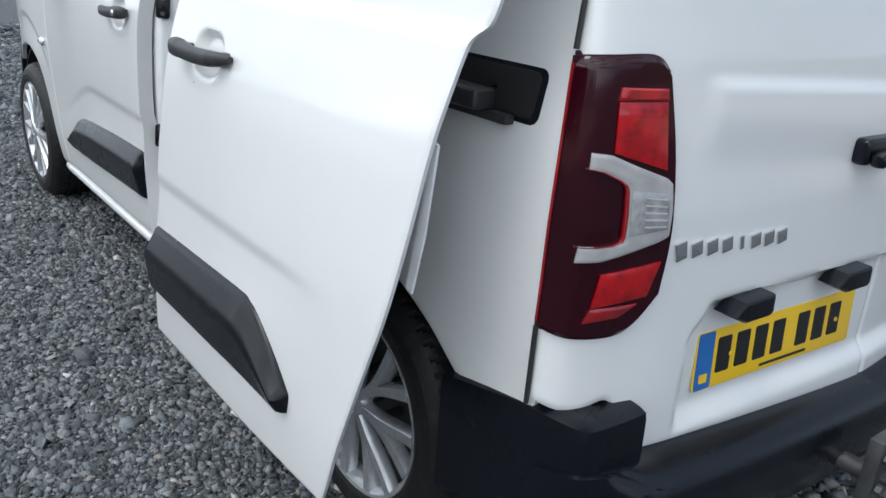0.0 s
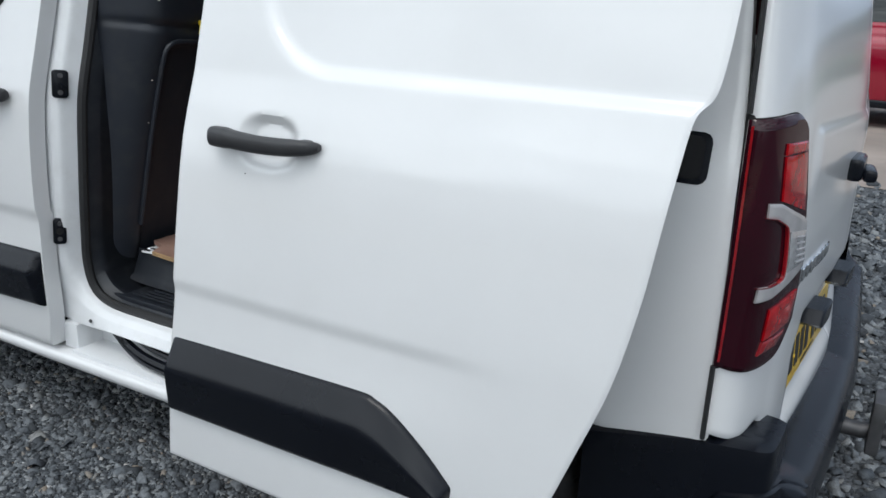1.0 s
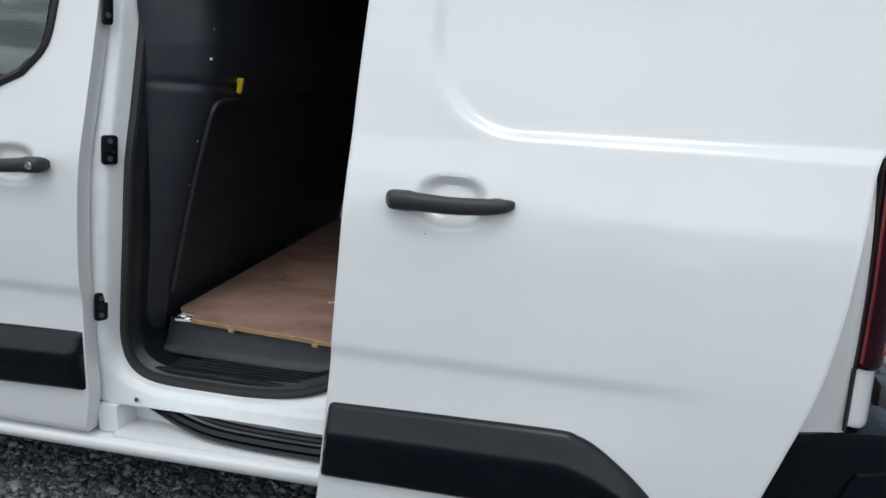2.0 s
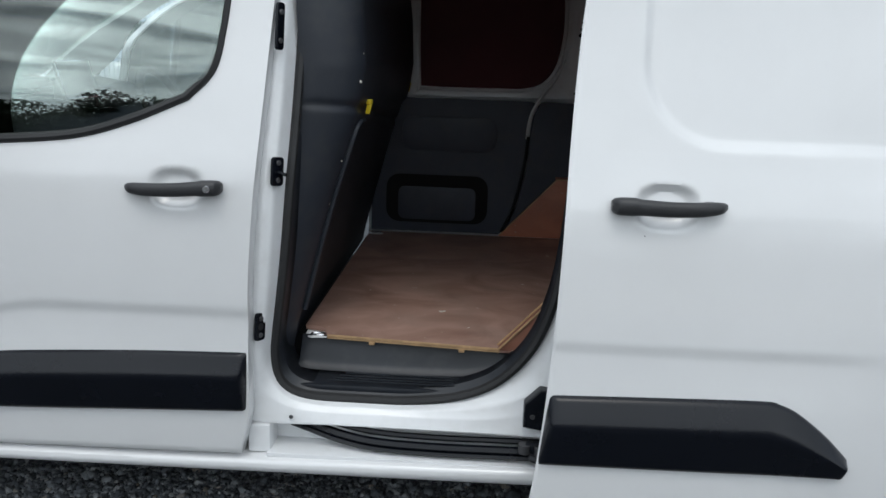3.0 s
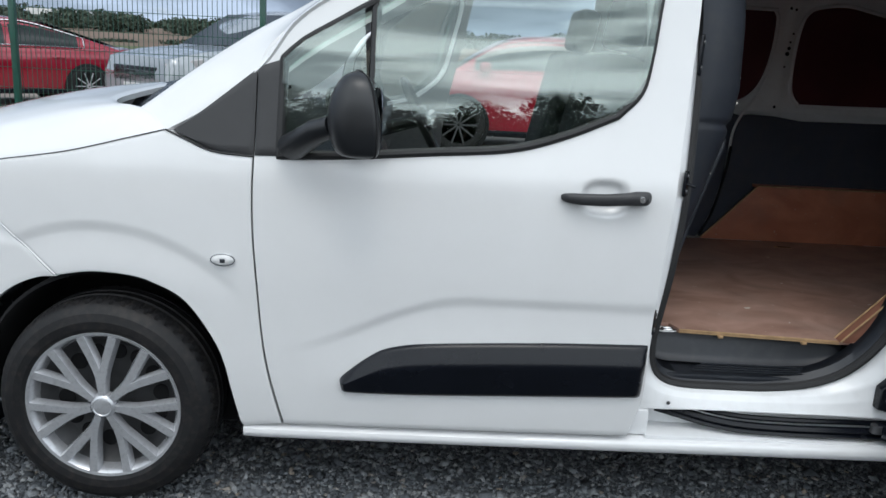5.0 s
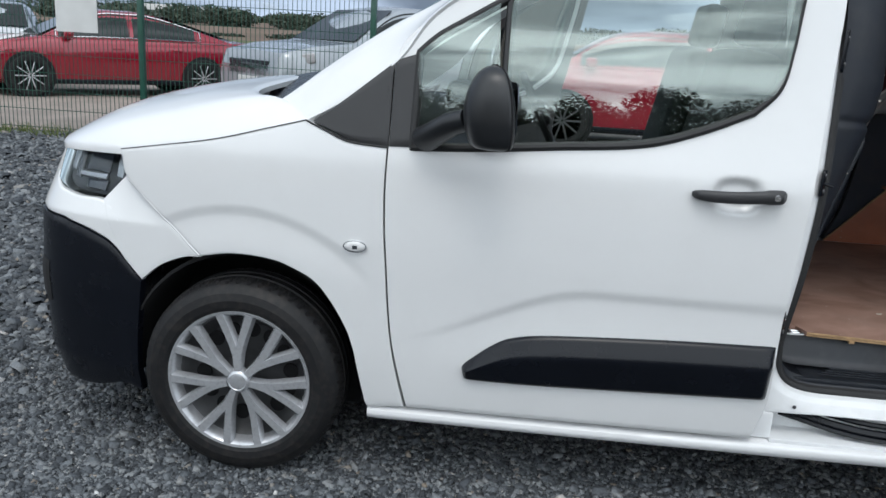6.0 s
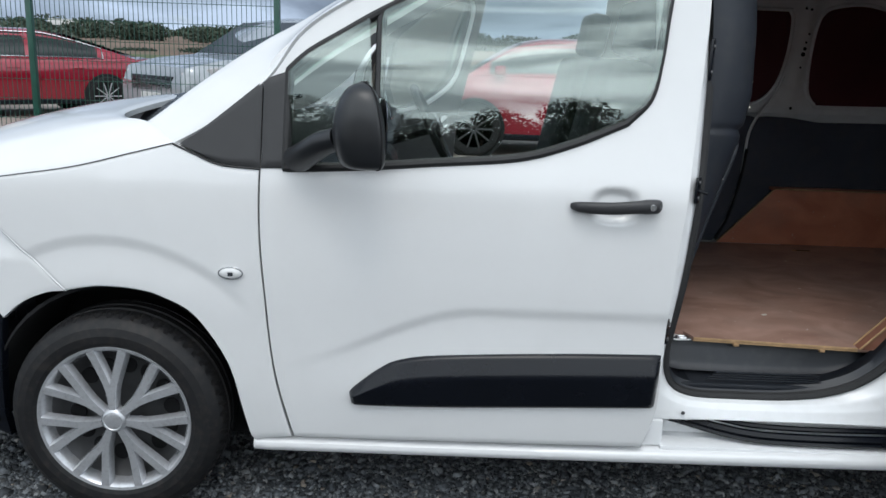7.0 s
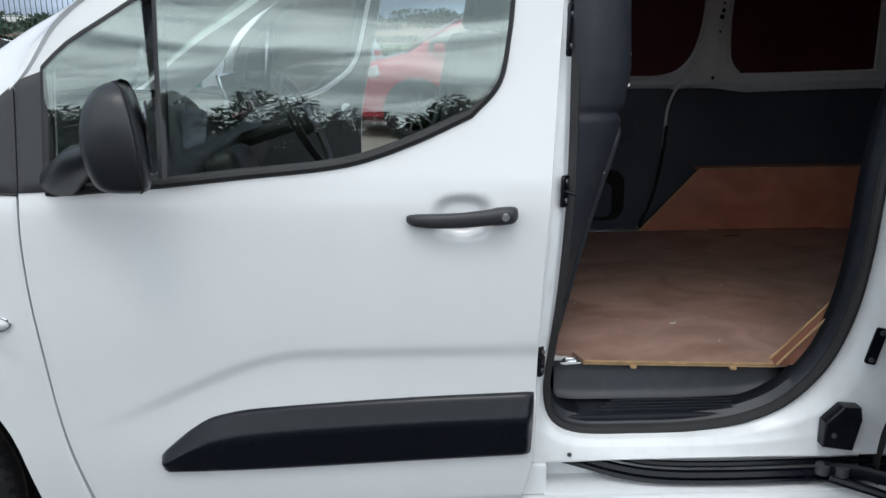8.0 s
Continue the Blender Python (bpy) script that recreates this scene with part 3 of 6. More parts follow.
moulding("side_moulding", [(2.296, 0.437), (2.642, 0.440), (2.940, 0.444), (2.978, 0.445)], [(2.314, 0.607), (2.526, 0.613), (2.773, 0.618), (2.822, 0.612), (2.868, 0.591), (2.930, 0.543), (2.985, 0.488)], slider_skin, slider)
handle(2.421, 2.668, 1.037, 1.041, slider_skin, slider, 0.2)
part("inner_lining", block((0.70, 0.02, 0.50), pose(2.72, -0.160, 0.77, -6), 0.008), LINING, slider)

# rear quarter with its wheel arch
quarter_grid = coons(
    [(2.497, 0.312), (2.497, 1.740)],
    [(3.188, 0.524), (3.345, 0.569), (3.348, 0.724), (3.341, 0.961), (3.330, 1.157), (3.307, 1.345), (3.279, 1.552), (3.244, 1.740)],
    [(2.497, 0.312), (2.524, 0.445), (2.611, 0.581), (2.723, 0.683), (2.825, 0.714), (2.933, 0.688), (3.057, 0.622), (3.143, 0.555), (3.188, 0.524)],
    [(2.497, 1.740), (3.244, 1.740)], 80, 80)
quarter = part("rear_quarter", shell("rear_quarter", lifted(quarter_grid, lambda x, z: base(x, z) + 0.05 * (1 - smooth01((x - 2.47) / 0.25))), (0, 0.03, 0)), PAINT, van)

# loading opening: inner frame, seal, step, tracks
OPEN = [(1.676, 1.593), (1.666, 1.325), (1.655, 1.069), (1.635, 0.810), (1.611, 0.622), (1.603, 0.545), (1.620, 0.464), (1.685, 0.426), (1.830, 0.421), (1.973, 0.424), (2.106, 0.445), (2.209, 0.495), (2.293, 0.592), (2.341, 0.724), (2.364, 0.869), (2.380, 1.033), (2.416, 1.178), (2.464, 1.325), (2.477, 1.458), (2.470, 1.582), (2.410, 1.645), (2.055, 1.661), (1.747, 1.650)]
OUTER = [(1.509, 1.729), (1.509, 1.325), (1.494, 1.064), (1.479, 0.810), (1.469, 0.602), (1.469, 0.498), (1.469, 0.407), (1.560, 0.362), (1.768, 0.362), (1.953, 0.362), (2.157, 0.362), (2.367, 0.362), (2.562, 0.391), (2.628, 0.602), (2.672, 0.810), (2.690, 1.012), (2.690, 1.167), (2.690, 1.325), (2.690, 1.478), (2.690, 1.635), (2.655, 1.740), (2.055, 1.750), (1.643, 1.745)]
inn, outr = spline(OPEN, 180, closed=True), spline(OUTER, 180, closed=True)
w = np.linspace(0, 1, 31) ** 1.4
fg = inn[:, None] * (1 - w)[None, :, None] + outr[:, None] * w[None, :, None]
rear_edge = np.interp(w, [0, 0.10, 0.25, 0.5, 1], [0.118, 0.110, 0.085, 0.070, 0.055])[None, :]
front_edge = np.interp(w, [0, 0.04, 0.17, 0.30, 1], [0.118, 0.112, 0.062, 0.053, 0.056])[None, :]
on_post = ((1 - smooth01((inn[:, 0] - 1.66) / 0.06)) * smooth01((inn[:, 1] - 0.50) / 0.10))[:, None]
fy = base(fg[..., 0], fg[..., 1]) + rear_edge * (1 - on_post) + front_edge * on_post
aperture = part("door_aperture", shell("door_aperture", np.stack([fg[..., 0], fy, fg[..., 1]], -1), (0, 0.03, 0), 0.002, closed_u=True), INNER_PAINT, van, "white painted frame of the loading opening")
part("door_seal", tube([(x, float(base(x, z)) + 0.112, z) for x, z in inn], 0.013, 8, True), RUBBER, aperture, "black rubber door seal")
c = inn.mean(0)
trim_in = c + (inn - c) * 0.968
tg = np.stack([np.stack([inn[:, 0], base(inn[:, 0], inn[:, 1]) + 0.125, inn[:, 1]], -1), np.stack([trim_in[:, 0], base(trim_in[:, 0], trim_in[:, 1]) + 0.15, trim_in[:, 1]], -1), np.stack([trim_in[:, 0], base(trim_in[:, 0], trim_in[:, 1]) + np.where(trim_in[:, 0] < 1.9, 0.25, 0.185), trim_in[:, 1]], -1)], 1)
part("opening_trim", shell("opening_trim", tg, (0, 0.01, 0), 0, closed_u=True), STEP, aperture)

# sill
sill_grid = coons([(0.399, 0.218), (0.399, 0.265)], [(2.690, 0.232), (2.690, 0.292)], [(0.399, 0.218), (1.230, 0.222), (2.690, 0.232)], [(0.399, 0.265), (1.230, 0.270), (2.690, 0.292)], 60, 10)
sy = np.interp(np.linspace(0, 1, 10), [0, 0.15, 0.5, 0.85, 1], [0.06, 0.035, 0.026, 0.03, 0.05])[None, :]
part("sill", shell("sill", np.stack([sill_grid[..., 0], np.broadcast_to(sy, sill_grid.shape[:2]) + np.interp(sill_grid[..., 0], FRONT_X, FRONT_Y), sill_grid[..., 1]], -1), (0, 0.10, 0)), PAINT, van, "white sill under the doors")
part("track_recess", block((1.0, 0.02, 0.09), pose(2.075, 0.155, 0.3236), 0.002), INNER_PAINT, van)
part("track_floor", block((0.98, 0.12, 0.012), pose(2.086, 0.105, 0.2790), 0.002), INNER_PAINT, van)
part("recess_end", block((0.06, 0.10, 0.08), pose(1.573, 0.11, 0.3180), 0.006), INNER_PAINT, van)
track = [(1.643, 0.150, 0.344), (1.705, 0.125, 0.337), (1.789, 0.095, 0.326), (1.892, 0.075, 0.318), (2.055, 0.068, 0.316), (2.262, 0.068, 0.318), (2.584, 0.068, 0.320)]
tp = spline(track, 40)
track_ob = part("lower_track", tube(tp, 0.012, 6), PLASTIC, van, "black curved floor track of the loading door")
for dy, dz, tr in ((0.018, 0.02, 0.008), (-0.006, -0.016, 0.007)):
    part("track_lip", tube(tp + [0, dy, dz], tr, 6), PLASTIC, track_ob)

# cargo floor and linings
ply = prism([(1.722, 0.248), (2.210, 0.204), (3.25, 0.204), (3.25, 1.64), (1.645, 1.64), (1.645, 0.32), (1.704, 0.302)], 0.014, pose(0, 0, 0.543), 0.001)
cargo_floor = part("plywood_floor", ply, PLY, van, "worn brown plywood load floor")
kick = prism([(0, 0), (1.0, 0), (1.0, 0.262), (0.240, 0.258)], 0.012, pose(2.227, 1.652, 0.558) @ FACING, 0.001)
part("wheel_box_board", kick, PLY_RED, van, "reddish plywood board boxing in the wheel arch")
part("wheel_box_top", block((0.76, 0.10, 0.012), pose(2.847, 1.700, 0.818), 0.001), PLY_RED, van)
part("near_kick_board", prism([(0, 0), (1.02, 0), (1.02, 0.262), (0.240, 0.258)], 0.036, pose(2.206, 0.222, 0.556) @ FACING, 0.001), PLY_SHADED, van)
for ox, oy, ow in ((2.206, 0.1835, 0.005), (2.206, 0.224, 0.003), (2.227, 1.646, 0.012)):
    part("board_edge", block((0.354, ow, 0.005), pose(ox + 0.119, oy, 0.558 + 0.130, 0, -47.1, 0), 0.001), PLY_EDGE, van, "pale cut edge of the plywood board")
part("board_edge", block((0.76, 0.014, 0.005), pose(2.847, 1.646, 0.822), 0.001), PLY_EDGE, van)
edge_dir = math.degrees(math.atan2(0.204 - 0.248, 2.210 - 1.722))
part("floor_edge", block((0.490, 0.004, 0.007), pose(1.966, 0.2245, 0.5525, 0, 0, edge_dir), 0.001), PLY_EDGE, van, "pale layered edge of the plywood floor")
part("floor_edge", block((0.490, 0.004, 0.004), pose(1.966, 0.2250, 0.5455, 0, 0, edge_dir), 0.001), PLY_EDGE, van)
part("step_well", block((0.70, 0.12, 0.02), pose(2.0, 0.205, 0.436), 0.006), STEP, van, "black plastic entry step")
part("load_floor", block((1.62, 1.40, 0.02), pose(2.46, 0.99, 0.531), 0.002), INNER_PAINT, van)

# bulkhead behind the seats
bg = coons([(0.17, 0.50), (0.17, 1.72)], [(1.68, 0.50), (1.68, 1.72)], [(0.17, 0.50), (1.68, 0.50)], [(0.17, 1.72), (1.68, 1.72)], 110, 200, False)
bz = bg[..., 1]
bx = np.interp(bz, [0.5, 0.58, 0.889, 1.160, 1.200, 1.30, 1.48, 1.76], [1.620, 1.636, 1.716, 1.796, 1.806, 1.820, 1.812, 1.780])
bx = bx - np.interp(bz, [0.5, 0.62, 0.9, 1.16, 1.4], [0.02, 0.045, 0.09, 0.125, 0.125]) * (1 - np.clip((bg[..., 0] - 0.17) / 0.11, 0, 1)) ** 2.0
bx = bx - 0.012 * np.exp(-((bz - 1.182 + 0.10 * (bg[..., 0] - 0.4)) / 0.011) ** 2)
bx = bx - 0.014 * smooth01((bg[..., 0] - 0.275) / 0.02) * (1 - smooth01((bz - 1.13) / 0.02))
part("bulkhead", shell("bulkhead", np.stack([bx, bg[..., 0], bz], -1), (-0.03, 0, 0)), LINING, van, "black moulded plastic bulkhead")
bead = [(1.648 + 0.004, 0.272, 0.62), (1.720, 0.274, 0.889), (1.780, 0.276, 1.09), (1.796, 0.285, 1.140), (1.802, 0.320, 1.152), (1.800, 0.40, 1.148)]
part("bulkhead_bead", tube(spline(bead, 40), 0.0075, 8), LINING, van, "raised bead on the black bulkhead")

# far wall of the load space
def far_y(x, z, off=0.0):
    """The inner face of the far wall, which leans in towards the roof."""
    return 1.752 - 0.21 * np.maximum(np.asarray(z) - 1.2, -0.05) - off + 0 * np.asarray(x)


def flat_on(outline, fn, name, material, parent, label="", thick=0.012):
    pts = spline(outline, 120, False, True)
    c = pts.mean(0)
    g = c + (pts[:, None] - c) * np.linspace(1, 0.0005, 6)[None, :, None]
    return part(name, shell(name, lifted(g, fn), (0, thick, 0), 0.002, closed_u=True), material, parent, label)


def soft_corner(points, n=90):
    return [tuple(p) for p in spline(points, n, True, True)]


fw = coons([(1.62, 0.50), (1.62, 1.76)], [(3.39, 0.50), (3.385, 1.28), (3.34, 1.45), (3.24, 1.76)], [(1.62, 0.50), (3.39, 0.50)], [(1.62, 1.76), (3.24, 1.76)], 90, 60, False)
FACE_1 = [(1.84, 1.62), (1.84, 1.22), (1.86, 1.196), (2.20, 1.196), (2.31, 1.200), (2.39, 1.228), (2.445, 1.305), (2.468, 1.44), (2.462, 1.585), (2.44, 1.625), (2.40, 1.632), (1.88, 1.632)]
FACE_2 = [(2.582, 1.33), (2.572, 1.44), (2.574, 1.56), (2.594, 1.622), (2.646, 1.650), (2.77, 1.662), (2.927, 1.632), (3.165, 1.586), (3.180, 1.570), (3.222, 1.23), (3.212, 1.212), (2.70, 1.203), (2.640, 1.212), (2.598, 1.262)]


def press(x, z):
    """The wall's pressings: the window flanges stand out, the post between them is ribbed."""
    rib = 0.012 * np.exp(-((x - 2.535) / 0.022) ** 4) * smooth01((z - 1.16) / 0.05)
    edge_ = 0.010 * np.exp(-((z - 1.170) / 0.014) ** 4)
    return far_y(x, z) - rib - edge_


part("far_wall", shell("far_wall", lifted(fw, press), (0, 0.008, 0)), INNER_PAINT, van, "white painted inner wall of the load space")
for face in (FACE_1, FACE_2):
    ring = spline(face, 140, True, True)
    part("window_flange", tube([(x, float(far_y(x, z)) - 0.004, z) for x, z in ring], 0.009, 8, True), INNER_PAINT, van)
flat_on(soft_corner(FACE_1), lambda x, z: far_y(x, z, 0.006), "far_window_board", MAROON, van, "dark maroon board over the far window")
flat_on(soft_corner(FACE_2), lambda x, z: far_y(x, z, 0.006), "far_window_board", MAROON, van)


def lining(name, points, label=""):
    return flat_on(points, lambda x, z: 1.712 + 0.004 * np.cos(9 * x) + 0 * z, name, LIFTED_LINING, van, label, 0.03)


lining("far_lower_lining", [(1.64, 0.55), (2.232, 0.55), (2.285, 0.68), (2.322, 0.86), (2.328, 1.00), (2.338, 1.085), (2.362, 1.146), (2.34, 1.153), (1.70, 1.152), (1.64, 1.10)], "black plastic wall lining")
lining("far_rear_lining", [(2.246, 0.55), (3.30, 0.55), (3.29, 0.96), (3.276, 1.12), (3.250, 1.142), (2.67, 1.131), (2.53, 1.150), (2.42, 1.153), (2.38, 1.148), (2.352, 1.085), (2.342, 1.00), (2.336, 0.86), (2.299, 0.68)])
def rounded_at(cx, cz, w_, h_, r_):
    return [(cx + p, cz + q) for p, q in rounded(w_, h_, r_)]


flat_on(rounded_at(3.080, 1.071, 0.42, 0.084, 0.016), lambda x, z: base(x, z) - 0.003, "guide_rail", PLASTIC, van, "black upper guide rail of the loading door", 0.02)
part("inner_roof", block((1.75, 1.40, 0.02), pose(2.530, 0.93, 1.7659), 0.004), INNER_PAINT, van)

# roof, bonnet, windscreen
def halves(name, grid, thick, material, parent, label="", edge=0.004):
    """A grid from the near side to the middle line, mirrored into one full sheet."""
    far = grid[:, ::-1].copy()
    far[..., 1] = 2 * MID - far[..., 1]
    return part(name, shell(name, np.concatenate([grid, far[:, 1:]], 1), thick, edge), material, parent, label)


def sheet(near, middle, nu, nv, crown=0.0):
    a, b = spline(near, nu), spline(middle, nu)
    v = np.linspace(0, 1, nv)[None, :, None]
    g = a[:, None] * (1 - v) + b[:, None] * v
    g[..., 2] += crown * np.sin(math.pi * np.linspace(0, 1, nv))[None, :] * np.sin(math.pi * np.linspace(0.12, 1, nu))[:, None] ** 0.5
    return g


bonnet_grid = coons([(-0.373, 0.068, 1.002), (-0.241, 0.045, 1.025), (-0.068, 0.026, 1.056), (0.102, 0.026, 1.101), (0.199, 0.032, 1.128)], [(-0.785, MID, 0.986), (-0.583, MID, 1.100), (-0.320, MID, 1.170), (-0.150, MID, 1.196), (-0.060, MID, 1.204)], [(-0.373, 0.068, 1.002), (-0.523, 0.120, 0.997), (-0.634, 0.20, 0.990), (-0.704, 0.33, 0.988), (-0.755, 0.55, 0.986), (-0.785, MID, 0.986)], [(0.199, 0.032, 1.128), (0.176, 0.060, 1.147), (0.108, 0.112, 1.176), (0.020, 0.170, 1.180), (-0.035, 0.36, 1.188), (-0.060, MID, 1.204)], 60, 50)
bu, bv = np.linspace(0, 1, 60)[:, None], np.linspace(0, 1, 50)[None, :]
bonnet_grid[..., 2] += 0.030 * np.sin(math.pi * bu) ** 0.7 * np.sin(math.pi * bv) ** 0.7
bonnet_grid = bonnet_grid.transpose(1, 0, 2)
halves("bonnet", bonnet_grid, (0, 0, -0.02), PAINT, van, "white bonnet")
halves("windscreen", sheet([(0.142, 0.140, 1.198), (0.432, 0.185, 1.401), (0.755, 0.222, 1.603), (0.999, 0.27, 1.740)], [(-0.055, MID, 1.190), (0.318, MID, 1.432), (0.690, MID, 1.655), (0.950, MID, 1.800)], 20, 20), (0, 0, -0.005), GLASS, van, "clear raked windscreen").visible_shadow = False
halves("scuttle", sheet([(0.039, 0.055, 1.116), (0.229, 0.100, 1.183)], [(-0.177, MID, 1.183), (0.029, MID, 1.235)], 4, 20), (0, 0, -0.02), PLASTIC, van, "black plastic scuttle below the windscreen")
halves("roof", sheet([(0.999, 0.27, 1.745), (1.334, 0.215, 1.794), (2.262, 0.200, 1.812), (3.244, 0.215, 1.802)], [(0.937, MID, 1.823), (1.334, MID, 1.869), (2.262, MID, 1.885), (3.244, MID, 1.859)], 40, 24), (0, 0, -0.03), PAINT, van, "white roof")
pillar_grid = np.stack([spline([(0.150, 0.038, 1.098), (0.200, 0.034, 1.128), (0.296, 0.045, 1.184), (0.445, 0.056, 1.302), (0.533, 0.077, 1.426), (0.646, 0.093, 1.509), (0.829, 0.111, 1.604), (1.041, 0.133, 1.692), (1.250, 0.152, 1.749), (1.591, 0.15, 1.744)], 60), spline([(0.120, 0.068, 1.122), (0.180, 0.062, 1.152), (0.285, 0.100, 1.262), (0.432, 0.135, 1.370), (0.521, 0.150, 1.436), (0.622, 0.166, 1.512), (0.755, 0.186, 1.596), (0.916, 0.210, 1.685), (1.125, 0.225, 1.763), (1.591, 0.21, 1.794)], 60), spline([(0.050, 0.122, 1.150), (0.112, 0.116, 1.184), (0.250, 0.152, 1.292), (0.405, 0.180, 1.398), (0.510, 0.195, 1.458), (0.622, 0.206, 1.525), (0.755, 0.222, 1.607), (0.895, 0.250, 1.687), (1.072, 0.262, 1.763), (1.591, 0.24, 1.807)], 60)], 1)
pillar_fine = np.stack([spline(row, 12) for row in pillar_grid])
part("windscreen_pillar", shell("windscreen_pillar", pillar_fine, (0.02, 0.03, -0.02)), PAINT, van, "white windscreen pillar")
cant = np.stack([spline([(1.591, 0.15, 1.744), (2.475, 0.15, 1.744), (3.264, 0.15, 1.740)], 30), spline([(1.591, 0.24, 1.807), (2.475, 0.20, 1.815), (3.244, 0.215, 1.804)], 30)], 1)
part("cant_rail", shell("cant_rail", np.stack([spline(r, 6, False) for r in cant]), (0, 0.03, -0.02)), PAINT, van)


# ---- the van's front and back ----
FRONT = [(-0.114, 0.014), (-0.27, 0.032), (-0.40, 0.055), (-0.52, 0.085), (-0.645, 0.135), (-0.725, 0.200), (-0.780, 0.290), (-0.82, 0.43), (-0.85, 0.65), (-0.86, MID)]
BACK = [(3.346, 0.022), (3.372, 0.033), (3.394, 0.058), (3.410, 0.100), (3.424, 0.155), (3.440, 0.234), (3.456, 0.40), (3.472, 0.62), (3.484, 0.82), (3.487, MID)]
front_s, back_s = spline(FRONT, 200), spline(BACK, 200)
FRONT_LEN = float(np.linalg.norm(np.diff(front_s, axis=0), axis=1).sum())
BACK_LEN = float(np.linalg.norm(np.diff(back_s, axis=0), axis=1).sum())


def along(curve, length, s):
    t = np.clip(np.asarray(s) / length, 0, 1) * 199
    return np.stack([np.interp(t, np.arange(200), curve[:, 0]), np.interp(t, np.arange(200), curve[:, 1])], -1)


def outward(curve, length, s):
    d = along(curve, length, np.asarray(s) + 0.01) - along(curve, length, np.asarray(s) - 0.01)
    n = np.stack([d[..., 1], -d[..., 0]], -1)
    n /= np.linalg.norm(n, axis=-1, keepdims=True)
    return -n if curve is front_s else n


def front_at(s, z, out=0.0):
    lean = np.interp(z, [0.18, 0.30, 0.55, 0.78, 1.0, 1.1], [-0.05, -0.012, 0.0, -0.01, -0.10, -0.18])
    fade = smooth01(np.asarray(s) / 0.35)
    p = along(front_s, FRONT_LEN, s) + outward(front_s, FRONT_LEN, s) * (out + lean * fade)[..., None]
    return np.stack([p[..., 0], p[..., 1], z + 0 * p[..., 0]], -1)


def back_at(s, z, out=0.0):
    lean = np.interp(z, [0.3, 0.6, 0.9, 1.14, 1.4, 1.74, 1.85], [0.0, 0.0, -0.006, -0.024, -0.060, -0.13, -0.2])
    p = along(back_s, BACK_LEN, s) + outward(back_s, BACK_LEN, s) * (out + lean)[..., None]
    return np.stack([p[..., 0], p[..., 1], z + 0 * p[..., 0]], -1)


def wrap(name, grid_sz, at, out, material, parent, label="", thick=0.02, edge=0.004):
    """A sheet laid round an end of the van from a grid of (s, z), mirrored where asked for by the caller."""
    s, z = grid_sz[..., 0], grid_sz[..., 1]
    face, back = at(s, z, out + 0 * s), at(s, z, out - thick + 0 * s)
    nu, nv = s.shape
    n = nu * nv
    soft = np.zeros((nu, nv))
    soft[0], soft[-1], soft[:, 0], soft[:, -1] = 1, 1, 1, 1
    face = face + (back - face) / thick * (soft * edge)[..., None]
    idx = np.arange(n).reshape(nu, nv)
    faces = list(zip(idx[:-1, :-1].ravel(), idx[1:, :-1].ravel(), idx[1:, 1:].ravel(), idx[:-1, 1:].ravel()))
    faces += [(a + n, d + n, c + n, b + n) for a, b, c, d in faces]
    for rim in (idx[:, 0], idx[::-1, -1], idx[0, ::-1], idx[-1, :]):
        faces += [(q, p, p + n, q + n) for p, q in zip(rim[:-1], rim[1:])]
    me = raw(name, np.vstack([face.reshape(-1, 3), back.reshape(-1, 3)]), faces)
    bm = bmesh.new()
    bm.from_mesh(me)
    bmesh.ops.recalc_face_normals(bm, faces=bm.faces)
    return part(name, bm, material, parent, label)


# front: white upper bumper, black lower bumper
upper = coons([(0.205, 0.604), (0.205, 0.642)], [(FRONT_LEN, 0.767), (FRONT_LEN, 0.976)], [(0.205, 0.604), (0.30, 0.695), (0.37, 0.729), (0.48, 0.753), (0.60, 0.764), (FRONT_LEN, 0.767)], [(0.205, 0.642), (0.30, 0.799), (0.37, 0.832), (0.47, 0.833), (0.58, 0.850), (0.64, 0.890), (0.69, 0.962), (FRONT_LEN, 0.976)], 60, 20)
mirrored = [wrap("upper_bumper", upper, front_at, 0.0, PAINT, van, "white upper bumper")]
cheek = coons([(0.002, 0.700), (0.145, 0.822), (0.262, 0.940)], [(0.205, 0.606), (0.290, 0.693), (0.360, 0.832)], [(0.002, 0.700), (0.060, 0.693), (0.140, 0.658), (0.205, 0.606)], [(0.262, 0.940), (0.31, 0.889), (0.360, 0.832)], 30, 30)
mirrored.append(wrap("bumper_cheek", cheek, front_at, 0.0, PAINT, van, "", 0.02, 0.0015))
lower = coons([(0.235, 0.223), (0.230, 0.391), (0.205, 0.600)], [(FRONT_LEN, 0.179), (FRONT_LEN, 0.762)], [(0.235, 0.223), (0.32, 0.233), (0.55, 0.189), (FRONT_LEN, 0.179)], [(0.205, 0.600), (0.30, 0.691), (0.37, 0.724), (0.48, 0.749), (0.60, 0.760), (FRONT_LEN, 0.763)], 60, 40)
mirrored.append(wrap("lower_bumper", lower, front_at, 0.006, PLASTIC, van, "black plastic lower bumper", 0.03))
for gz in (0.36, 0.40, 0.44, 0.48):
    slat = coons([(0.70, gz), (0.70, gz + 0.018)], [(FRONT_LEN, gz), (FRONT_LEN, gz + 0.018)], [(0.70, gz), (FRONT_LEN, gz)], [(0.70, gz + 0.018), (FRONT_LEN, gz + 0.018)], 16, 4)
    mirrored.append(wrap("grille_slat", slat, front_at, 0.016, TRIM, van))
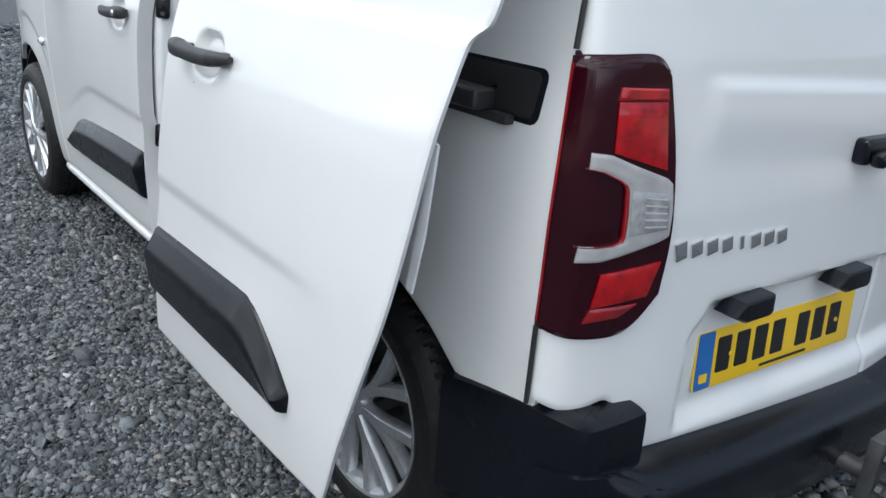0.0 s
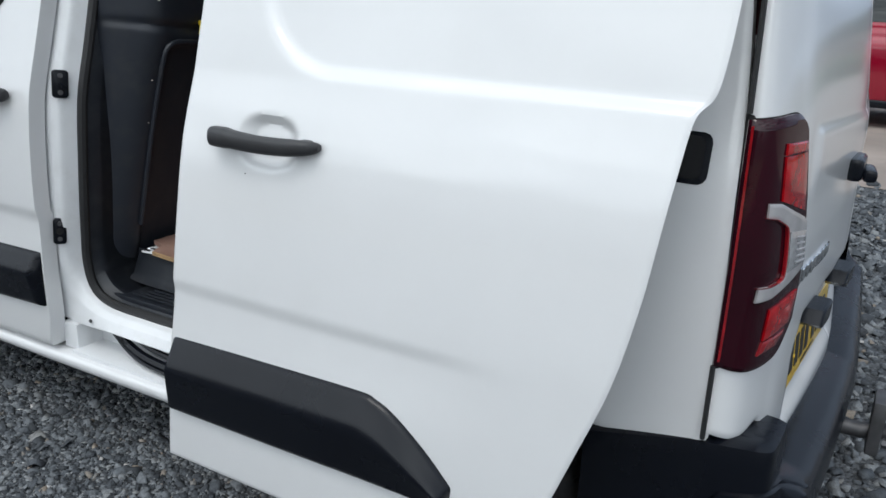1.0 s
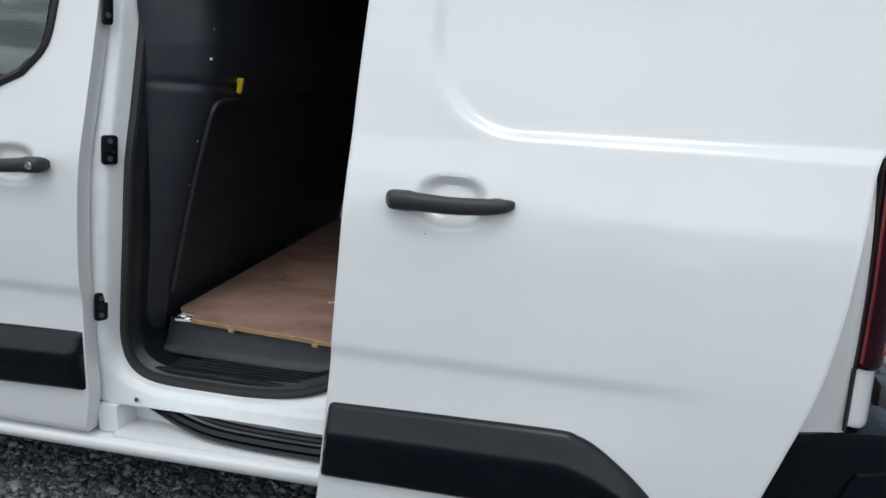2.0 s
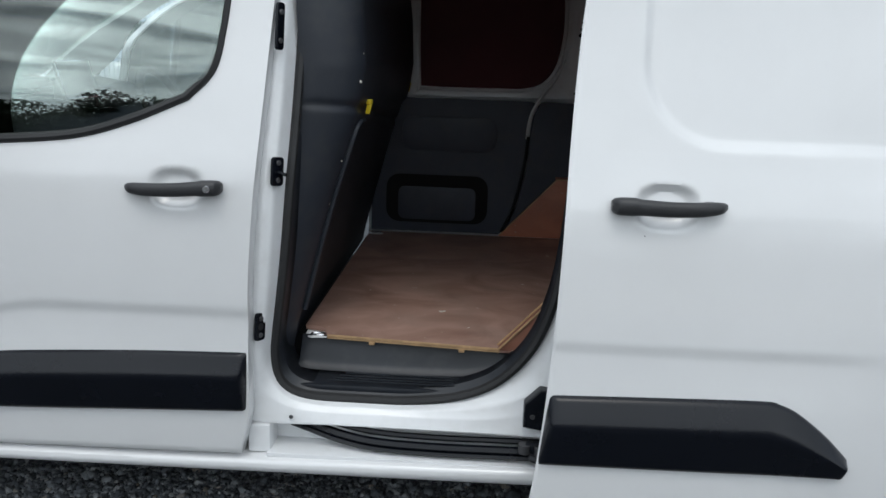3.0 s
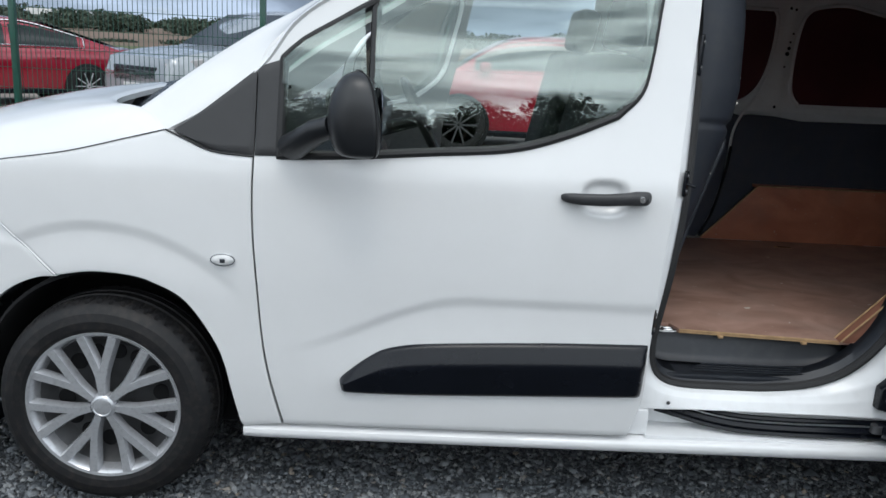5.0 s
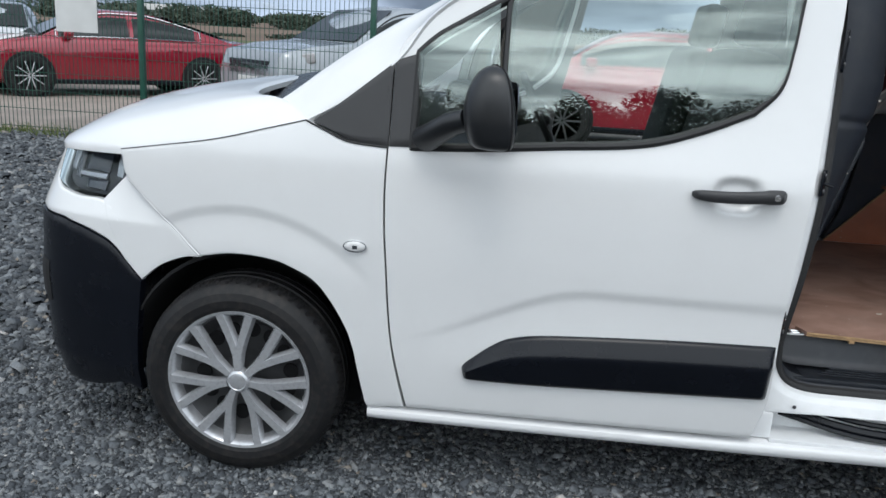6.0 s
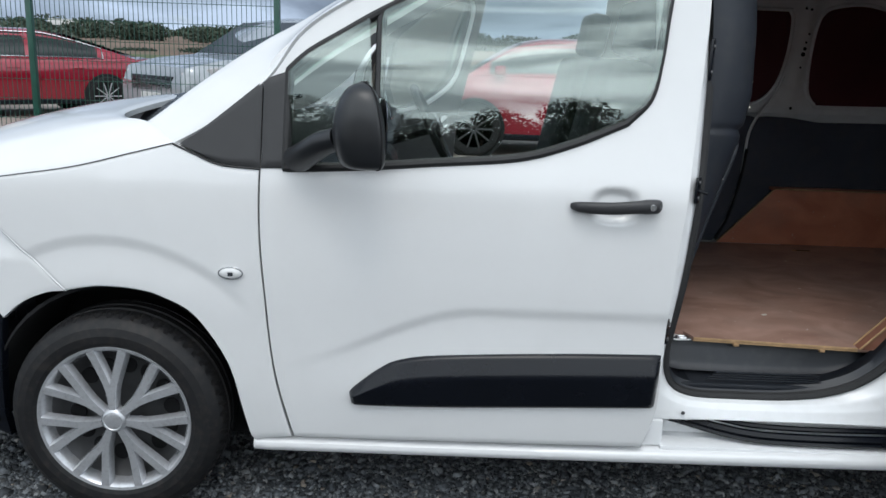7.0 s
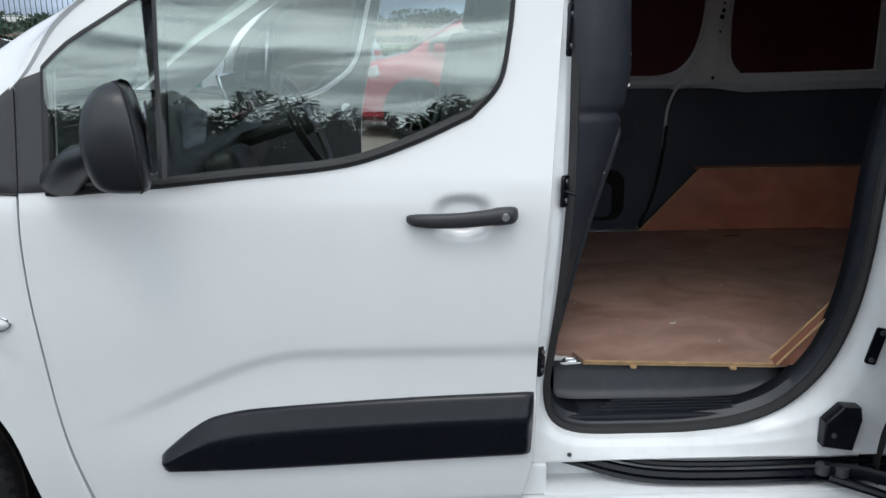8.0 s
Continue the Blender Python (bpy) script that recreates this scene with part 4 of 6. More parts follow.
fog = coons([(0.60, 0.466), (0.60, 0.602)], [(0.70, 0.466), (0.69, 0.602)], [(0.60, 0.466), (0.70, 0.466)], [(0.60, 0.602), (0.69, 0.602)], 8, 10)
mirrored.append(wrap("fog_lamp_recess", fog, front_at, 0.012, DARK, van))
lamp = coons([(0.268, 0.940), (0.262, 0.997)], [(0.62, 0.876), (0.68, 0.985)], [(0.268, 0.940), (0.33, 0.871), (0.375, 0.840), (0.47, 0.840), (0.57, 0.854), (0.62, 0.876)], [(0.258, 1.004), (0.33, 1.014), (0.50, 1.016), (0.68, 0.985)], 24, 20)
headlight = wrap("headlight", lamp, front_at, -0.035, LAMP_BODY, van, "headlamp with clear lens and silver reflectors")
mirrored.append(headlight)
for nm, s0, s1, z0, z1, mat in (("main_reflector", 0.56, 0.60, 0.900, 0.985, LAMP_SILVER), ("side_reflector", 0.325, 0.350, 0.895, 0.985, LAMP_SILVER), ("projector", 0.385, 0.50, 0.905, 0.985, LAMP_DARK), ("bar_reflector", 0.395, 0.53, 0.885, 0.903, LAMP_SILVER), ("lower_reflector", 0.385, 0.47, 0.850, 0.880, LAMP_DARK), ("inner_reflector", 0.515, 0.545, 0.880, 0.985, LAMP_DARK)):
    g = coons([(s0, z0), (s0 - 0.004, z1)], [(s1, z0 + 0.004), (s1 + 0.006, z1)], [(s0, z0), (s1, z0 + 0.004)], [(s0 - 0.004, z1), (s1 + 0.006, z1)], 8, 8)
    wrap(nm, g, front_at, -0.022, mat, headlight, thick=0.012)
lens = wrap("lens", lamp, front_at, 0.002, LENS, headlight, thick=0.004)
lens.visible_shadow = False

# back: door, lamp, bumper
door_sz = coons([(0.004, 0.600), (0.004, 1.76)], [(BACK_LEN, 0.44), (BACK_LEN, 1.76)], [(0.004, 0.600), (0.08, 0.582), (0.150, 0.590), (0.19, 0.490), (0.40, 0.470), (BACK_LEN, 0.44)], [(0.004, 1.76), (BACK_LEN, 1.76)], 120, 150)
ds, dz = door_sz[..., 0], door_sz[..., 1]
ledge = 1.122 - 0.047 * (ds - 0.21)
shelf = -0.0075 * smooth01((ds - 0.25) / 0.05) * smooth01((ledge - dz) / 0.020) * (1 - smooth01((ledge - 0.05 - dz) / 0.10))
nook = np.minimum(np.minimum((ds - 0.30) / 0.03, (0.745 - dz) / 0.028), (dz - 0.485) / 0.05)
pocket = 0.024 * smooth01(nook) * smooth01((ds - 0.29 - 0.05 * (1 - smooth01((0.73 - dz) / 0.07))) / 0.03)


def door_out(s, z, out=0.0):
    return back_at(s, z, out - (shelf + pocket if np.shape(s) == shelf.shape else 0.0))


rear_door = wrap("rear_door", door_sz, door_out, 0.0, PAINT, van, "white rear door")
mirrored.append(rear_door)
for z0, z1 in ((0.590, 0.728), (1.150, 1.70)):
    part("door_gap", tube([tuple(back_at(np.array(0.001), np.array(float(z)), np.array(0.001))) for z in np.linspace(z0, z1, 20)], 0.0045, 6), RUBBER, van)
lamp_edge = coons([(0.000, 0.732), (0.000, 1.142)], [(0.208, 0.782), (0.216, 0.88), (0.205, 1.00), (0.178, 1.122)], [(0.000, 0.732), (0.060, 0.718), (0.150, 0.722), (0.208, 0.782)], [(0.000, 1.142), (0.080, 1.146), (0.150, 1.146), (0.178, 1.122)], 30, 50)
lamp_gap = (lamp_edge - [0.10, 0.935]) * [1.06, 1.028] + [0.10, 0.935]
mirrored.append(wrap("lamp_gap", lamp_gap, back_at, 0.002, DARK, van, thick=0.02))
tail_lamp = wrap("tail_lamp", lamp_edge, back_at, 0.012, DARK_RED, van, "tall smoked red tail lamp with a clear hooked band", 0.02, 0.006)
mirrored.append(tail_lamp)
RIGHT_S = [(0.722, 0.150), (0.782, 0.206), (0.88, 0.214), (1.00, 0.203), (1.122, 0.178)]


def on_lamp(u, v):
    z = 1.142 - 0.412 * v
    return (u * float(np.interp(z, [p[0] for p in RIGHT_S], [p[1] for p in RIGHT_S])), z)


def lens_piece(name, bl, br, tr, tl, material, label=""):
    a, b, c, d = (on_lamp(*q) for q in (bl, br, tr, tl))
    return wrap(name, coons([a, d], [b, c], [a, b], [d, c], 10, 8), back_at, 0.0175 if name not in ("reverse_lens", "rib") else (0.0205 if name == "reverse_lens" else 0.0225), material, tail_lamp, label, 0.006, 0.002)


lens_piece("brake_lens", (0.44, 0.315), (0.90, 0.385), (0.92, 0.14), (0.47, 0.14), RED_LENS, "bright red upper lens")
lens_piece("brake_lens", (0.47, 0.135), (0.93, 0.135), (0.93, 0.095), (0.49, 0.09), RED_LENS)
lens_piece("lower_lens", (0.40, 0.895), (0.86, 0.870), (0.93, 0.735), (0.42, 0.765), RED_LENS, "bright red lower lens")
lens_piece("lower_lens", (0.39, 0.955), (0.72, 0.945), (0.82, 0.895), (0.40, 0.900), MID_RED)
BAND_OUT = [(0.26, 0.315), (0.42, 0.322), (0.62, 0.362), (0.90, 0.412), (0.955, 0.435), (0.965, 0.530), (0.945, 0.635), (0.86, 0.655), (0.55, 0.695), (0.40, 0.712), (0.22, 0.715)]
BAND_IN = [(0.255, 0.370), (0.37, 0.380), (0.50, 0.410), (0.555, 0.428), (0.570, 0.450), (0.572, 0.530), (0.560, 0.620), (0.545, 0.640), (0.50, 0.650), (0.36, 0.656), (0.23, 0.655)]
bo, bi = (spline([on_lamp(*q) for q in c], 60, False) for c in (BAND_OUT, BAND_IN))
band_grid = np.stack([bo * (1 - k) + bi * k for k in np.linspace(0, 1, 8)], 1)
wrap("clear_band", band_grid, back_at, 0.018, FROST, tail_lamp, "frosted clear hooked band", 0.006, 0.002)
rim_grid = np.stack([bi * (1 - k) + (bi * 1.0 - [0.006, 0.0]) * k for k in np.linspace(0, 1, 3)], 1)
wrap("band_edge", rim_grid, back_at, 0.019, MID_RED, tail_lamp, "", 0.006, 0.001)
lens_piece("reverse_lens", (0.585, 0.620), (0.92, 0.605), (0.925, 0.470), (0.59, 0.450), LENS_GREY, "clear ribbed reversing lens")
edge_s = spline([on_lamp(0.02, v) for v in np.linspace(0.02, 0.97, 20)], 40, False)
wrap("lamp_edge", np.stack([edge_s, edge_s + [0.004, 0.0]], 1), back_at, 0.0165, MID_RED, tail_lamp, "", 0.005, 0.001)
for k in range(5):
    lens_piece("rib", (0.70, 0.482 + 0.027 * k), (0.90, 0.496 + 0.025 * k), (0.90, 0.489 + 0.025 * k), (0.70, 0.475 + 0.027 * k), FROST)

# rear bumper: upper corner piece and the lower beam
def sweep(name, path, tops, sections, label):
    """A beam along plan points; each section is a list of (out, z) from its top edge down."""
    p = np.array(path, float)
    d = np.gradient(p, axis=0)
    nrm = np.stack([d[:, 1], -d[:, 0]], -1)
    nrm /= np.linalg.norm(nrm, axis=1, keepdims=True)
    g = np.array([[(*(q + n * o), t + z) for o, z in spline(sec, 22, False)] for q, n, t, sec in zip(p, nrm, tops, sections)])
    full_b = bmesh.new()
    me = shell(name, g, (-0.001, 0.03, 0), 0.0)
    full_b.from_mesh(me)
    bmesh.ops.recalc_face_normals(full_b, faces=full_b.faces)
    return part(name, full_b, PLASTIC, van, label, 40)


path = spline([(3.140, 0.014), (3.25, 0.020), (3.334, 0.027), (3.42, 0.034), (3.450, 0.042), (3.463, 0.058), (3.467, 0.09), (3.470, 0.150)], 64)
top = np.interp(np.linspace(0, 1, 64), [0, 0.44, 0.70, 1.0], [0.545, 0.582, 0.588, 0.586])
cs = [[(-0.075, 0.002), (-0.03, 0.002), (-0.005, 0.0), (0.0, -0.007), (0.002, -0.08), (0.0, -0.24)] for _ in path]
mirrored.append(sweep("bumper_corner", path, top, cs, "black plastic bumper corner below the tail lamp"))
path = spline([(3.350, 0.026), (3.42, 0.031), (3.452, 0.040), (3.466, 0.060), (3.471, 0.10), (3.475, 0.16), (3.482, 0.30), (3.494, 0.55), (3.502, 0.78), (3.504, MID)], 80)
t01 = np.linspace(0, 1, 80)
top = np.interp(t01, [0, 0.03, 0.12, 0.20, 0.26, 0.4, 1.0], [0.40, 0.495, 0.510, 0.495, 0.484, 0.476, 0.450])
grow = smooth01((t01 - 0.145) / 0.08) * np.interp(t01, [0.2, 1.0], [0.95, 1.05])
cs = [[(-0.05, 0.0), (-0.01, 0.0), (0.004 + 0.022 * g, -0.006 * g), (0.007 + 0.046 * g, -0.004 - 0.018 * g), (0.008 + 0.054 * g, -0.010 - 0.045 * g), (0.008 + 0.048 * g, -0.13), (0.004 + 0.02 * g, -0.21), (-0.02, -0.25)] for g in grow]
mirrored.append(sweep("rear_bumper", path, top, cs, "black plastic rear bumper with a step"))

# number plate with plain bars, badge, lamps, handle
PLATE = pose(3.446, 0.598, 0.607) @ pose(0, 0, 0, 0, 0, math.degrees(math.atan2(0.506, 0.037))) @ pose(0, 0, 0, 86, 0, 0)
plate = part("number_plate", prism(rounded(0.492, 0.116, 0.008), 0.004, PLATE, 0.001), PLATE_YELLOW, van, "yellow rear number plate with a blue end strip")
part("blue_strip", prism(rounded(0.044, 0.112, 0.005), 0.001, PLATE @ pose(-0.222, 0, 0.004), 0), PLATE_BLUE, plate)
for k, px in enumerate((-0.170, -0.116, -0.062, -0.008, 0.072, 0.126, 0.180)):
    part("plate_bar", prism(rounded(0.038, 0.070, 0.004), 0.001, PLATE @ pose(px, 0.004, 0.004), 0), INK, plate)
part("small_bar", prism(rounded(0.150, 0.006, 0.002), 0.0006, PLATE @ pose(0.02, -0.047, 0.004), 0), INK, plate)
for px in (-0.150, 0.186):
    part("plate_screw", lathe([(0.0, -0.003), (0.004, -0.0025), (0.005, 0.0)], 12, PLATE @ pose(px, 0.0, 0.005, -90)), PLATE_YELLOW, plate)
part("strip_mark", prism(rounded(0.022, 0.018, 0.003), 0.0006, PLATE @ pose(-0.222, -0.034, 0.005), 0), PLATE_YELLOW, plate)
for py in (0.425, 0.735):
    bx = float(np.interp(py, [q[1] for q in BACK], [q[0] for q in BACK]))
    lampb = prism([(-0.062, -0.006), (-0.034, 0.017), (0.045, 0.021), (0.048, -0.012), (0.040, -0.021), (-0.026, -0.023)], 0.046, pose(bx - 0.014, py, 0.722) @ pose(0, 0, 0, 0, 0, 85) @ FACING, 0.009, 3)
    part("plate_lamp", lampb, PLASTIC, rear_door, "black number plate lamp housing")
for k in range(8):
    py = 0.236 + 0.037 * k
    bx = float(np.interp(py, [q[1] for q in BACK], [q[0] for q in BACK]))
    g = part("badge_bar", block((0.006, 0.026 if k != 4 else 0.010, 0.026 if k else 0.032), pose(bx - 0.003, py, 0.846 - 0.0012 * k, 0, 0, -5) @ pose(0, 0, 0, 12, 0, 0), 0.002), CHROME, rear_door, "small chrome badge bar")
handle_bm = join(block((0.035, 0.13, 0.050), pose(3.478, 0.735, 0.975), 0.014, 3), block((0.03, 0.10, 0.028), pose(3.505, 0.725, 0.965, 0, 0, 6), 0.012, 3))
part("rear_handle", handle_bm, PLASTIC, rear_door, "black rear door handle")

# tow bar
tow = part("tow_bar", block((0.03, 0.09, 0.14), pose(3.63, 0.76, 0.36), 0.006), STEEL, van, "rusty black tow bar with a ball")
part("tow_neck", tube([(3.50, 0.76, 0.33), (3.60, 0.76, 0.33), (3.66, 0.76, 0.345), (3.70, 0.76, 0.38)], 0.02, 12), STEEL, tow)
part("tow_ball", lathe([(0.0, -0.027), (0.015, -0.024), (0.025, -0.01), (0.025, 0.008), (0.016, 0.022), (0.014, 0.05)], 20, pose(3.70, 0.76, 0.405, -90)), STEEL, tow)
for by in (0.73, 0.79):
    for bz in (0.325, 0.395):
        part("bolt", lathe([(0.0, -0.012), (0.012, -0.012), (0.012, 0.0)], 6, pose(3.648, by, bz, 0, 0, 90)), STEEL, tow)


# ---- wheels ----
def wheel(x, y, z, name):
    rim = part(name, lathe([(0.0, 0.10), (0.09, 0.09), (0.165, 0.075), (0.200, 0.03), (0.214, 0.012), (0.210, 0.16), (0.16, 0.17), (0.0, 0.17)], 48, pose(x, y, z)), WHEEL_STEEL, van, "steel wheel with a silver spoked cover")
    prof = [(0.214, 0.010), (0.222, -0.004), (0.240, -0.012), (0.262, -0.014), (0.285, -0.008), (0.301, 0.003), (0.309, 0.013), (0.314, 0.022), (0.317, 0.032), (0.319, 0.045), (0.320, 0.060)]
    prof += [(0.314, 0.062), (0.314, 0.068), (0.322, 0.070), (0.322, 0.096), (0.315, 0.098), (0.315, 0.106), (0.322, 0.108), (0.322, 0.136), (0.314, 0.138), (0.314, 0.144), (0.320, 0.146), (0.316, 0.174), (0.300, 0.196), (0.262, 0.205), (0.214, 0.190)]
    prof = [(r * 0.985, q) for r, q in prof]
    bm = bmesh.new()
    seg = 288
    rows = []
    for i, (r, q) in enumerate(prof):
        cut = [0.0056 if (0.018 < q < 0.060 or 0.146 < q < 0.18) and (k + i) % 5 == 0 else 0.0 for k in range(seg)]
        rows.append([bm.verts.new((x + (r - c) * math.cos(2 * math.pi * k / seg), y + q, z + (r - c) * math.sin(2 * math.pi * k / seg))) for k, c in enumerate(cut)])
    for a, b in zip(rows[:-1], rows[1:]):
        for k in range(seg):
            bm.faces.new((a[k], a[(k + 1) % seg], b[(k + 1) % seg], b[k]))
    bmesh.ops.recalc_face_normals(bm, faces=bm.faces)
    part("tyre", bm, TYRE, rim, "black road tyre", 18)
    cover = [lathe([(0.198, 0.034), (0.204, 0.016), (0.210, 0.000), (0.216, -0.007), (0.224, -0.009), (0.228, 0.004), (0.222, 0.020), (0.208, 0.036)], 72, pose(x, y, z), True), lathe([(0.0, -0.017), (0.020, -0.017), (0.025, -0.015), (0.027, -0.017), (0.031, -0.015), (0.036, -0.009), (0.040, 0.004), (0.040, 0.014), (0.0, 0.016)], 36, pose(x, y, z))]
    for k in range(7):
        for sgn in (-1, 1):
            mid = 2 * math.pi * k / 7 + radians(-87)
            a0, a1 = mid + sgn * 0.43, mid + sgn * 0.232
            p0, p1, p2 = (0.036 * math.cos(a0), 0.034 * math.sin(a0)), (0.100 * math.cos(mid + sgn * 0.372), 0.100 * math.sin(mid + sgn * 0.372)), (0.215 * math.cos(a1), 0.215 * math.sin(a1))
            pts = spline([p0, p1, p2], 8)
            bm = bmesh.new()
            rings = []
            for i, (px, pz) in enumerate(pts):
                t = i / 7
                d = pts[min(i + 1, 7)] - pts[max(i - 1, 0)]
                d /= np.linalg.norm(d)
                nx, nz = -d[1], d[0]
                hw = 0.0135 + 0.0052 * t
                top = -0.012 + 0.008 * t * (1 - t) * 2 + 0.004 * t
                rings.append([bm.verts.new((x + px + nx * w, y + q, z + pz + nz * w)) for w, q in ((-hw, top + 0.026), (-hw * 0.93, top + 0.010), (-hw * 0.62, top), (hw * 0.62, top), (hw * 0.93, top + 0.010), (hw, top + 0.026))])
            for a, b in zip(rings[:-1], rings[1:]):
                for j in range(6):
                    bm.faces.new((a[j], a[(j + 1) % 6], b[(j + 1) % 6], b[j]))
            bm.faces.new(rings[0])
            bm.faces.new(rings[-1][::-1])
            bmesh.ops.recalc_face_normals(bm, faces=bm.faces)
            part("spoke", bm, SILVER, rim, "", 30)
    part("cover_rim", cover[0], SILVER, rim, "silver plastic wheel cover rim", 30)
    part("hub_cap", cover[1], SILVER, rim, "silver centre cap", 30)
    for k in range(14):
        a = math.pi * k / 7 + 0.1
        part("wheel_hole", lathe([(0.0, -0.004), (0.024, -0.004), (0.026, 0.0)], 16, pose(x + 0.142 * math.cos(a), y + 0.0760, z + 0.142 * math.sin(a))), DARK, rim)
    for k in range(4):
        a = math.pi / 4 + k * math.pi / 2
        part("wheel_nut", lathe([(0.0, 0.05), (0.012, 0.05), (0.013, 0.09)], 8, pose(x + 0.056 * math.cos(a), y, z + 0.056 * math.sin(a))), STEEL, rim)
    return rim


wheel(0.002, 0.008, 0.319, "front_wheel")
wheel(2.825, 0.036, 0.319, "rear_wheel")
for wx in (0.006, 2.825):
    part("far_tyre", lathe([(0.20, 0.05), (0.28, 0.05), (0.32, 0.06), (0.32, 0.16), (0.28, 0.18), (0.20, 0.17)], 48, pose(wx, 1.655, 0.330)), TYRE, van)
    liner = [(wx + 0.40 * math.cos(a), 0.325 + 0.40 * math.sin(a)) for a in np.linspace(-0.15, math.pi + 0.15, 30)]
    if wx < 1:
        liner = [(wx + 0.375 * math.cos(a), 0.330 + 0.375 * math.sin(a)) for a in np.linspace(-0.15, math.pi + 0.15, 30)]
    lg = np.array([[(px, yy, pz) for yy in ((0.05, 0.2, 0.45) if wx < 1 else (0.05, 0.12, 0.19))] for px, pz in liner])
    part("arch_liner", shell("arch_liner", lg, (0, 0, 0.012), 0), DARK, van, "black wheel arch liner")
    part("arch_back", block((0.9, 0.02, 0.7), pose(wx, 0.46, 0.42), 0.01) if wx < 1 else block((0.70, 0.02, 0.40), pose(wx, 0.27, 0.33), 0.01), DARK, van)
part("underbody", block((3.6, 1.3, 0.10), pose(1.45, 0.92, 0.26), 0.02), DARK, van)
# unseen black blocks, added so the gaps round wing and door stay dark
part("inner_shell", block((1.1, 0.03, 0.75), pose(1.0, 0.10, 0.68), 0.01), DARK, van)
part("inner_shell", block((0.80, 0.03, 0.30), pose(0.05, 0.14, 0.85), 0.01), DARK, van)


# ---- the van's fittings ----
# door mirror
mirror = part("door_mirror", tube([(0.547, -0.005, 1.100), (0.578, -0.045, 1.121), (0.624, -0.085, 1.152), (0.666, -0.105, 1.167)], [0.046, 0.042, 0.040, 0.036], 14, False, 0.8), SATIN, van, "black plastic door mirror")
shell_bm = bmesh.new()
rings = []
M_Z = [1.098, 1.104, 1.120, 1.160, 1.200, 1.240, 1.270, 1.290, 1.302, 1.309]
M_FRONT = [0.704, 0.684, 0.671, 0.659, 0.656, 0.662, 0.674, 0.688, 0.703, 0.722]
M_BACK = [0.786, 0.799, 0.804, 0.805, 0.803, 0.796, 0.788, 0.779, 0.768, 0.752]
M_HALF = [0.050, 0.070, 0.082, 0.090, 0.090, 0.086, 0.077, 0.065, 0.050, 0.030]
for z, xf, xb, half_y in spline(list(zip(M_Z, M_FRONT, M_BACK, M_HALF)), 26):
    cx, half_x, cy = (xf + xb) / 2, (xb - xf) / 2, -0.124
    ring = []
    for k in range(28):
        a = 2 * math.pi * k / 28
        c, q = math.cos(a), math.sin(a)
        dy = half_y * math.copysign(abs(q) ** (0.8 if c < 0 else 0.6), q)
        dx = -half_x * abs(c) ** 0.85 if c < 0 else (half_x - 0.027 - 0.30 * dy) * abs(c) ** 0.35
        ring.append(shell_bm.verts.new((cx + dx, cy + dy, z)))
    rings.append(ring)
for a, b in zip(rings[:-1], rings[1:]):
    for k in range(28):
        shell_bm.faces.new((a[k], a[(k + 1) % 28], b[(k + 1) % 28], b[k]))
low, high = shell_bm.verts.new((0.745, -0.124, 1.095)), shell_bm.verts.new((0.737, -0.124, 1.313))
for k in range(28):
    shell_bm.faces.new((rings[0][(k + 1) % 28], rings[0][k], low))
    shell_bm.faces.new((rings[-1][k], rings[-1][(k + 1) % 28], high))
seam = [tuple(r[5].co) for r in rings[1:]] + [tuple(r[23].co) for r in rings[:0:-1]]
bmesh.ops.recalc_face_normals(shell_bm, faces=shell_bm.faces)
part("mirror_seam", tube(seam, 0.0022, 6), DARK, mirror)
part("mirror_shell", shell_bm, SATIN, mirror, "black plastic mirror housing", 60)
part("mirror_glass", prism(rounded(0.110, 0.140, 0.03), 0.003, Matrix.Translation((0.777, -0.124, 1.200)) @ pose(0, 0, 0, 0, 0, 16.7) @ pose(0, 0, 0, 90, 0, 90), 0.001), MIRROR_TINT, mirror, "mirror glass")

# pins, plates and buffers in the loading opening
def pillar_y(x, z):
    """The depth of the painted opening frame at a place."""
    k = int(np.argmin((fg[..., 0] - x) ** 2 + (fg[..., 1] - z) ** 2))
    return float(fy.reshape(-1)[k]) - 0.010


def plate_at(name, x, y, z, w, h, tilt, material, label, depth=0.008, r=0.008):
    return part(name, prism(rounded(w, h, r), depth, facing(x, y, z, 0, tilt, 0), 0.002), material, aperture, label)


def screws(x, y, z, places, parent):
    for dx, dz in places:
        part("screw", lathe([(0.0, -0.004), (0.006, -0.004), (0.007, 0.0)], 10, pose(x + dx, y, z + dz)), STEEL, parent)


def post_plate(name, x, y, z, w, h, label, turn=62):
    """A plate on the slanting rear face of the door post, with its two screws."""
    m = pose(x, y, z) @ pose(0, 0, 0, 0, 4, turn) @ FACING
    ob = part(name, prism(rounded(w, h, 0.009), 0.007, m, 0.002), PLASTIC, aperture, label)
    for k in (-1, 1):
        part("screw", lathe([(0.0, -0.003), (0.006, -0.003), (0.007, 0.0)], 10, m @ pose(0, k * h * 0.30, 0.007, -90)), STEEL, ob)
    return ob, m


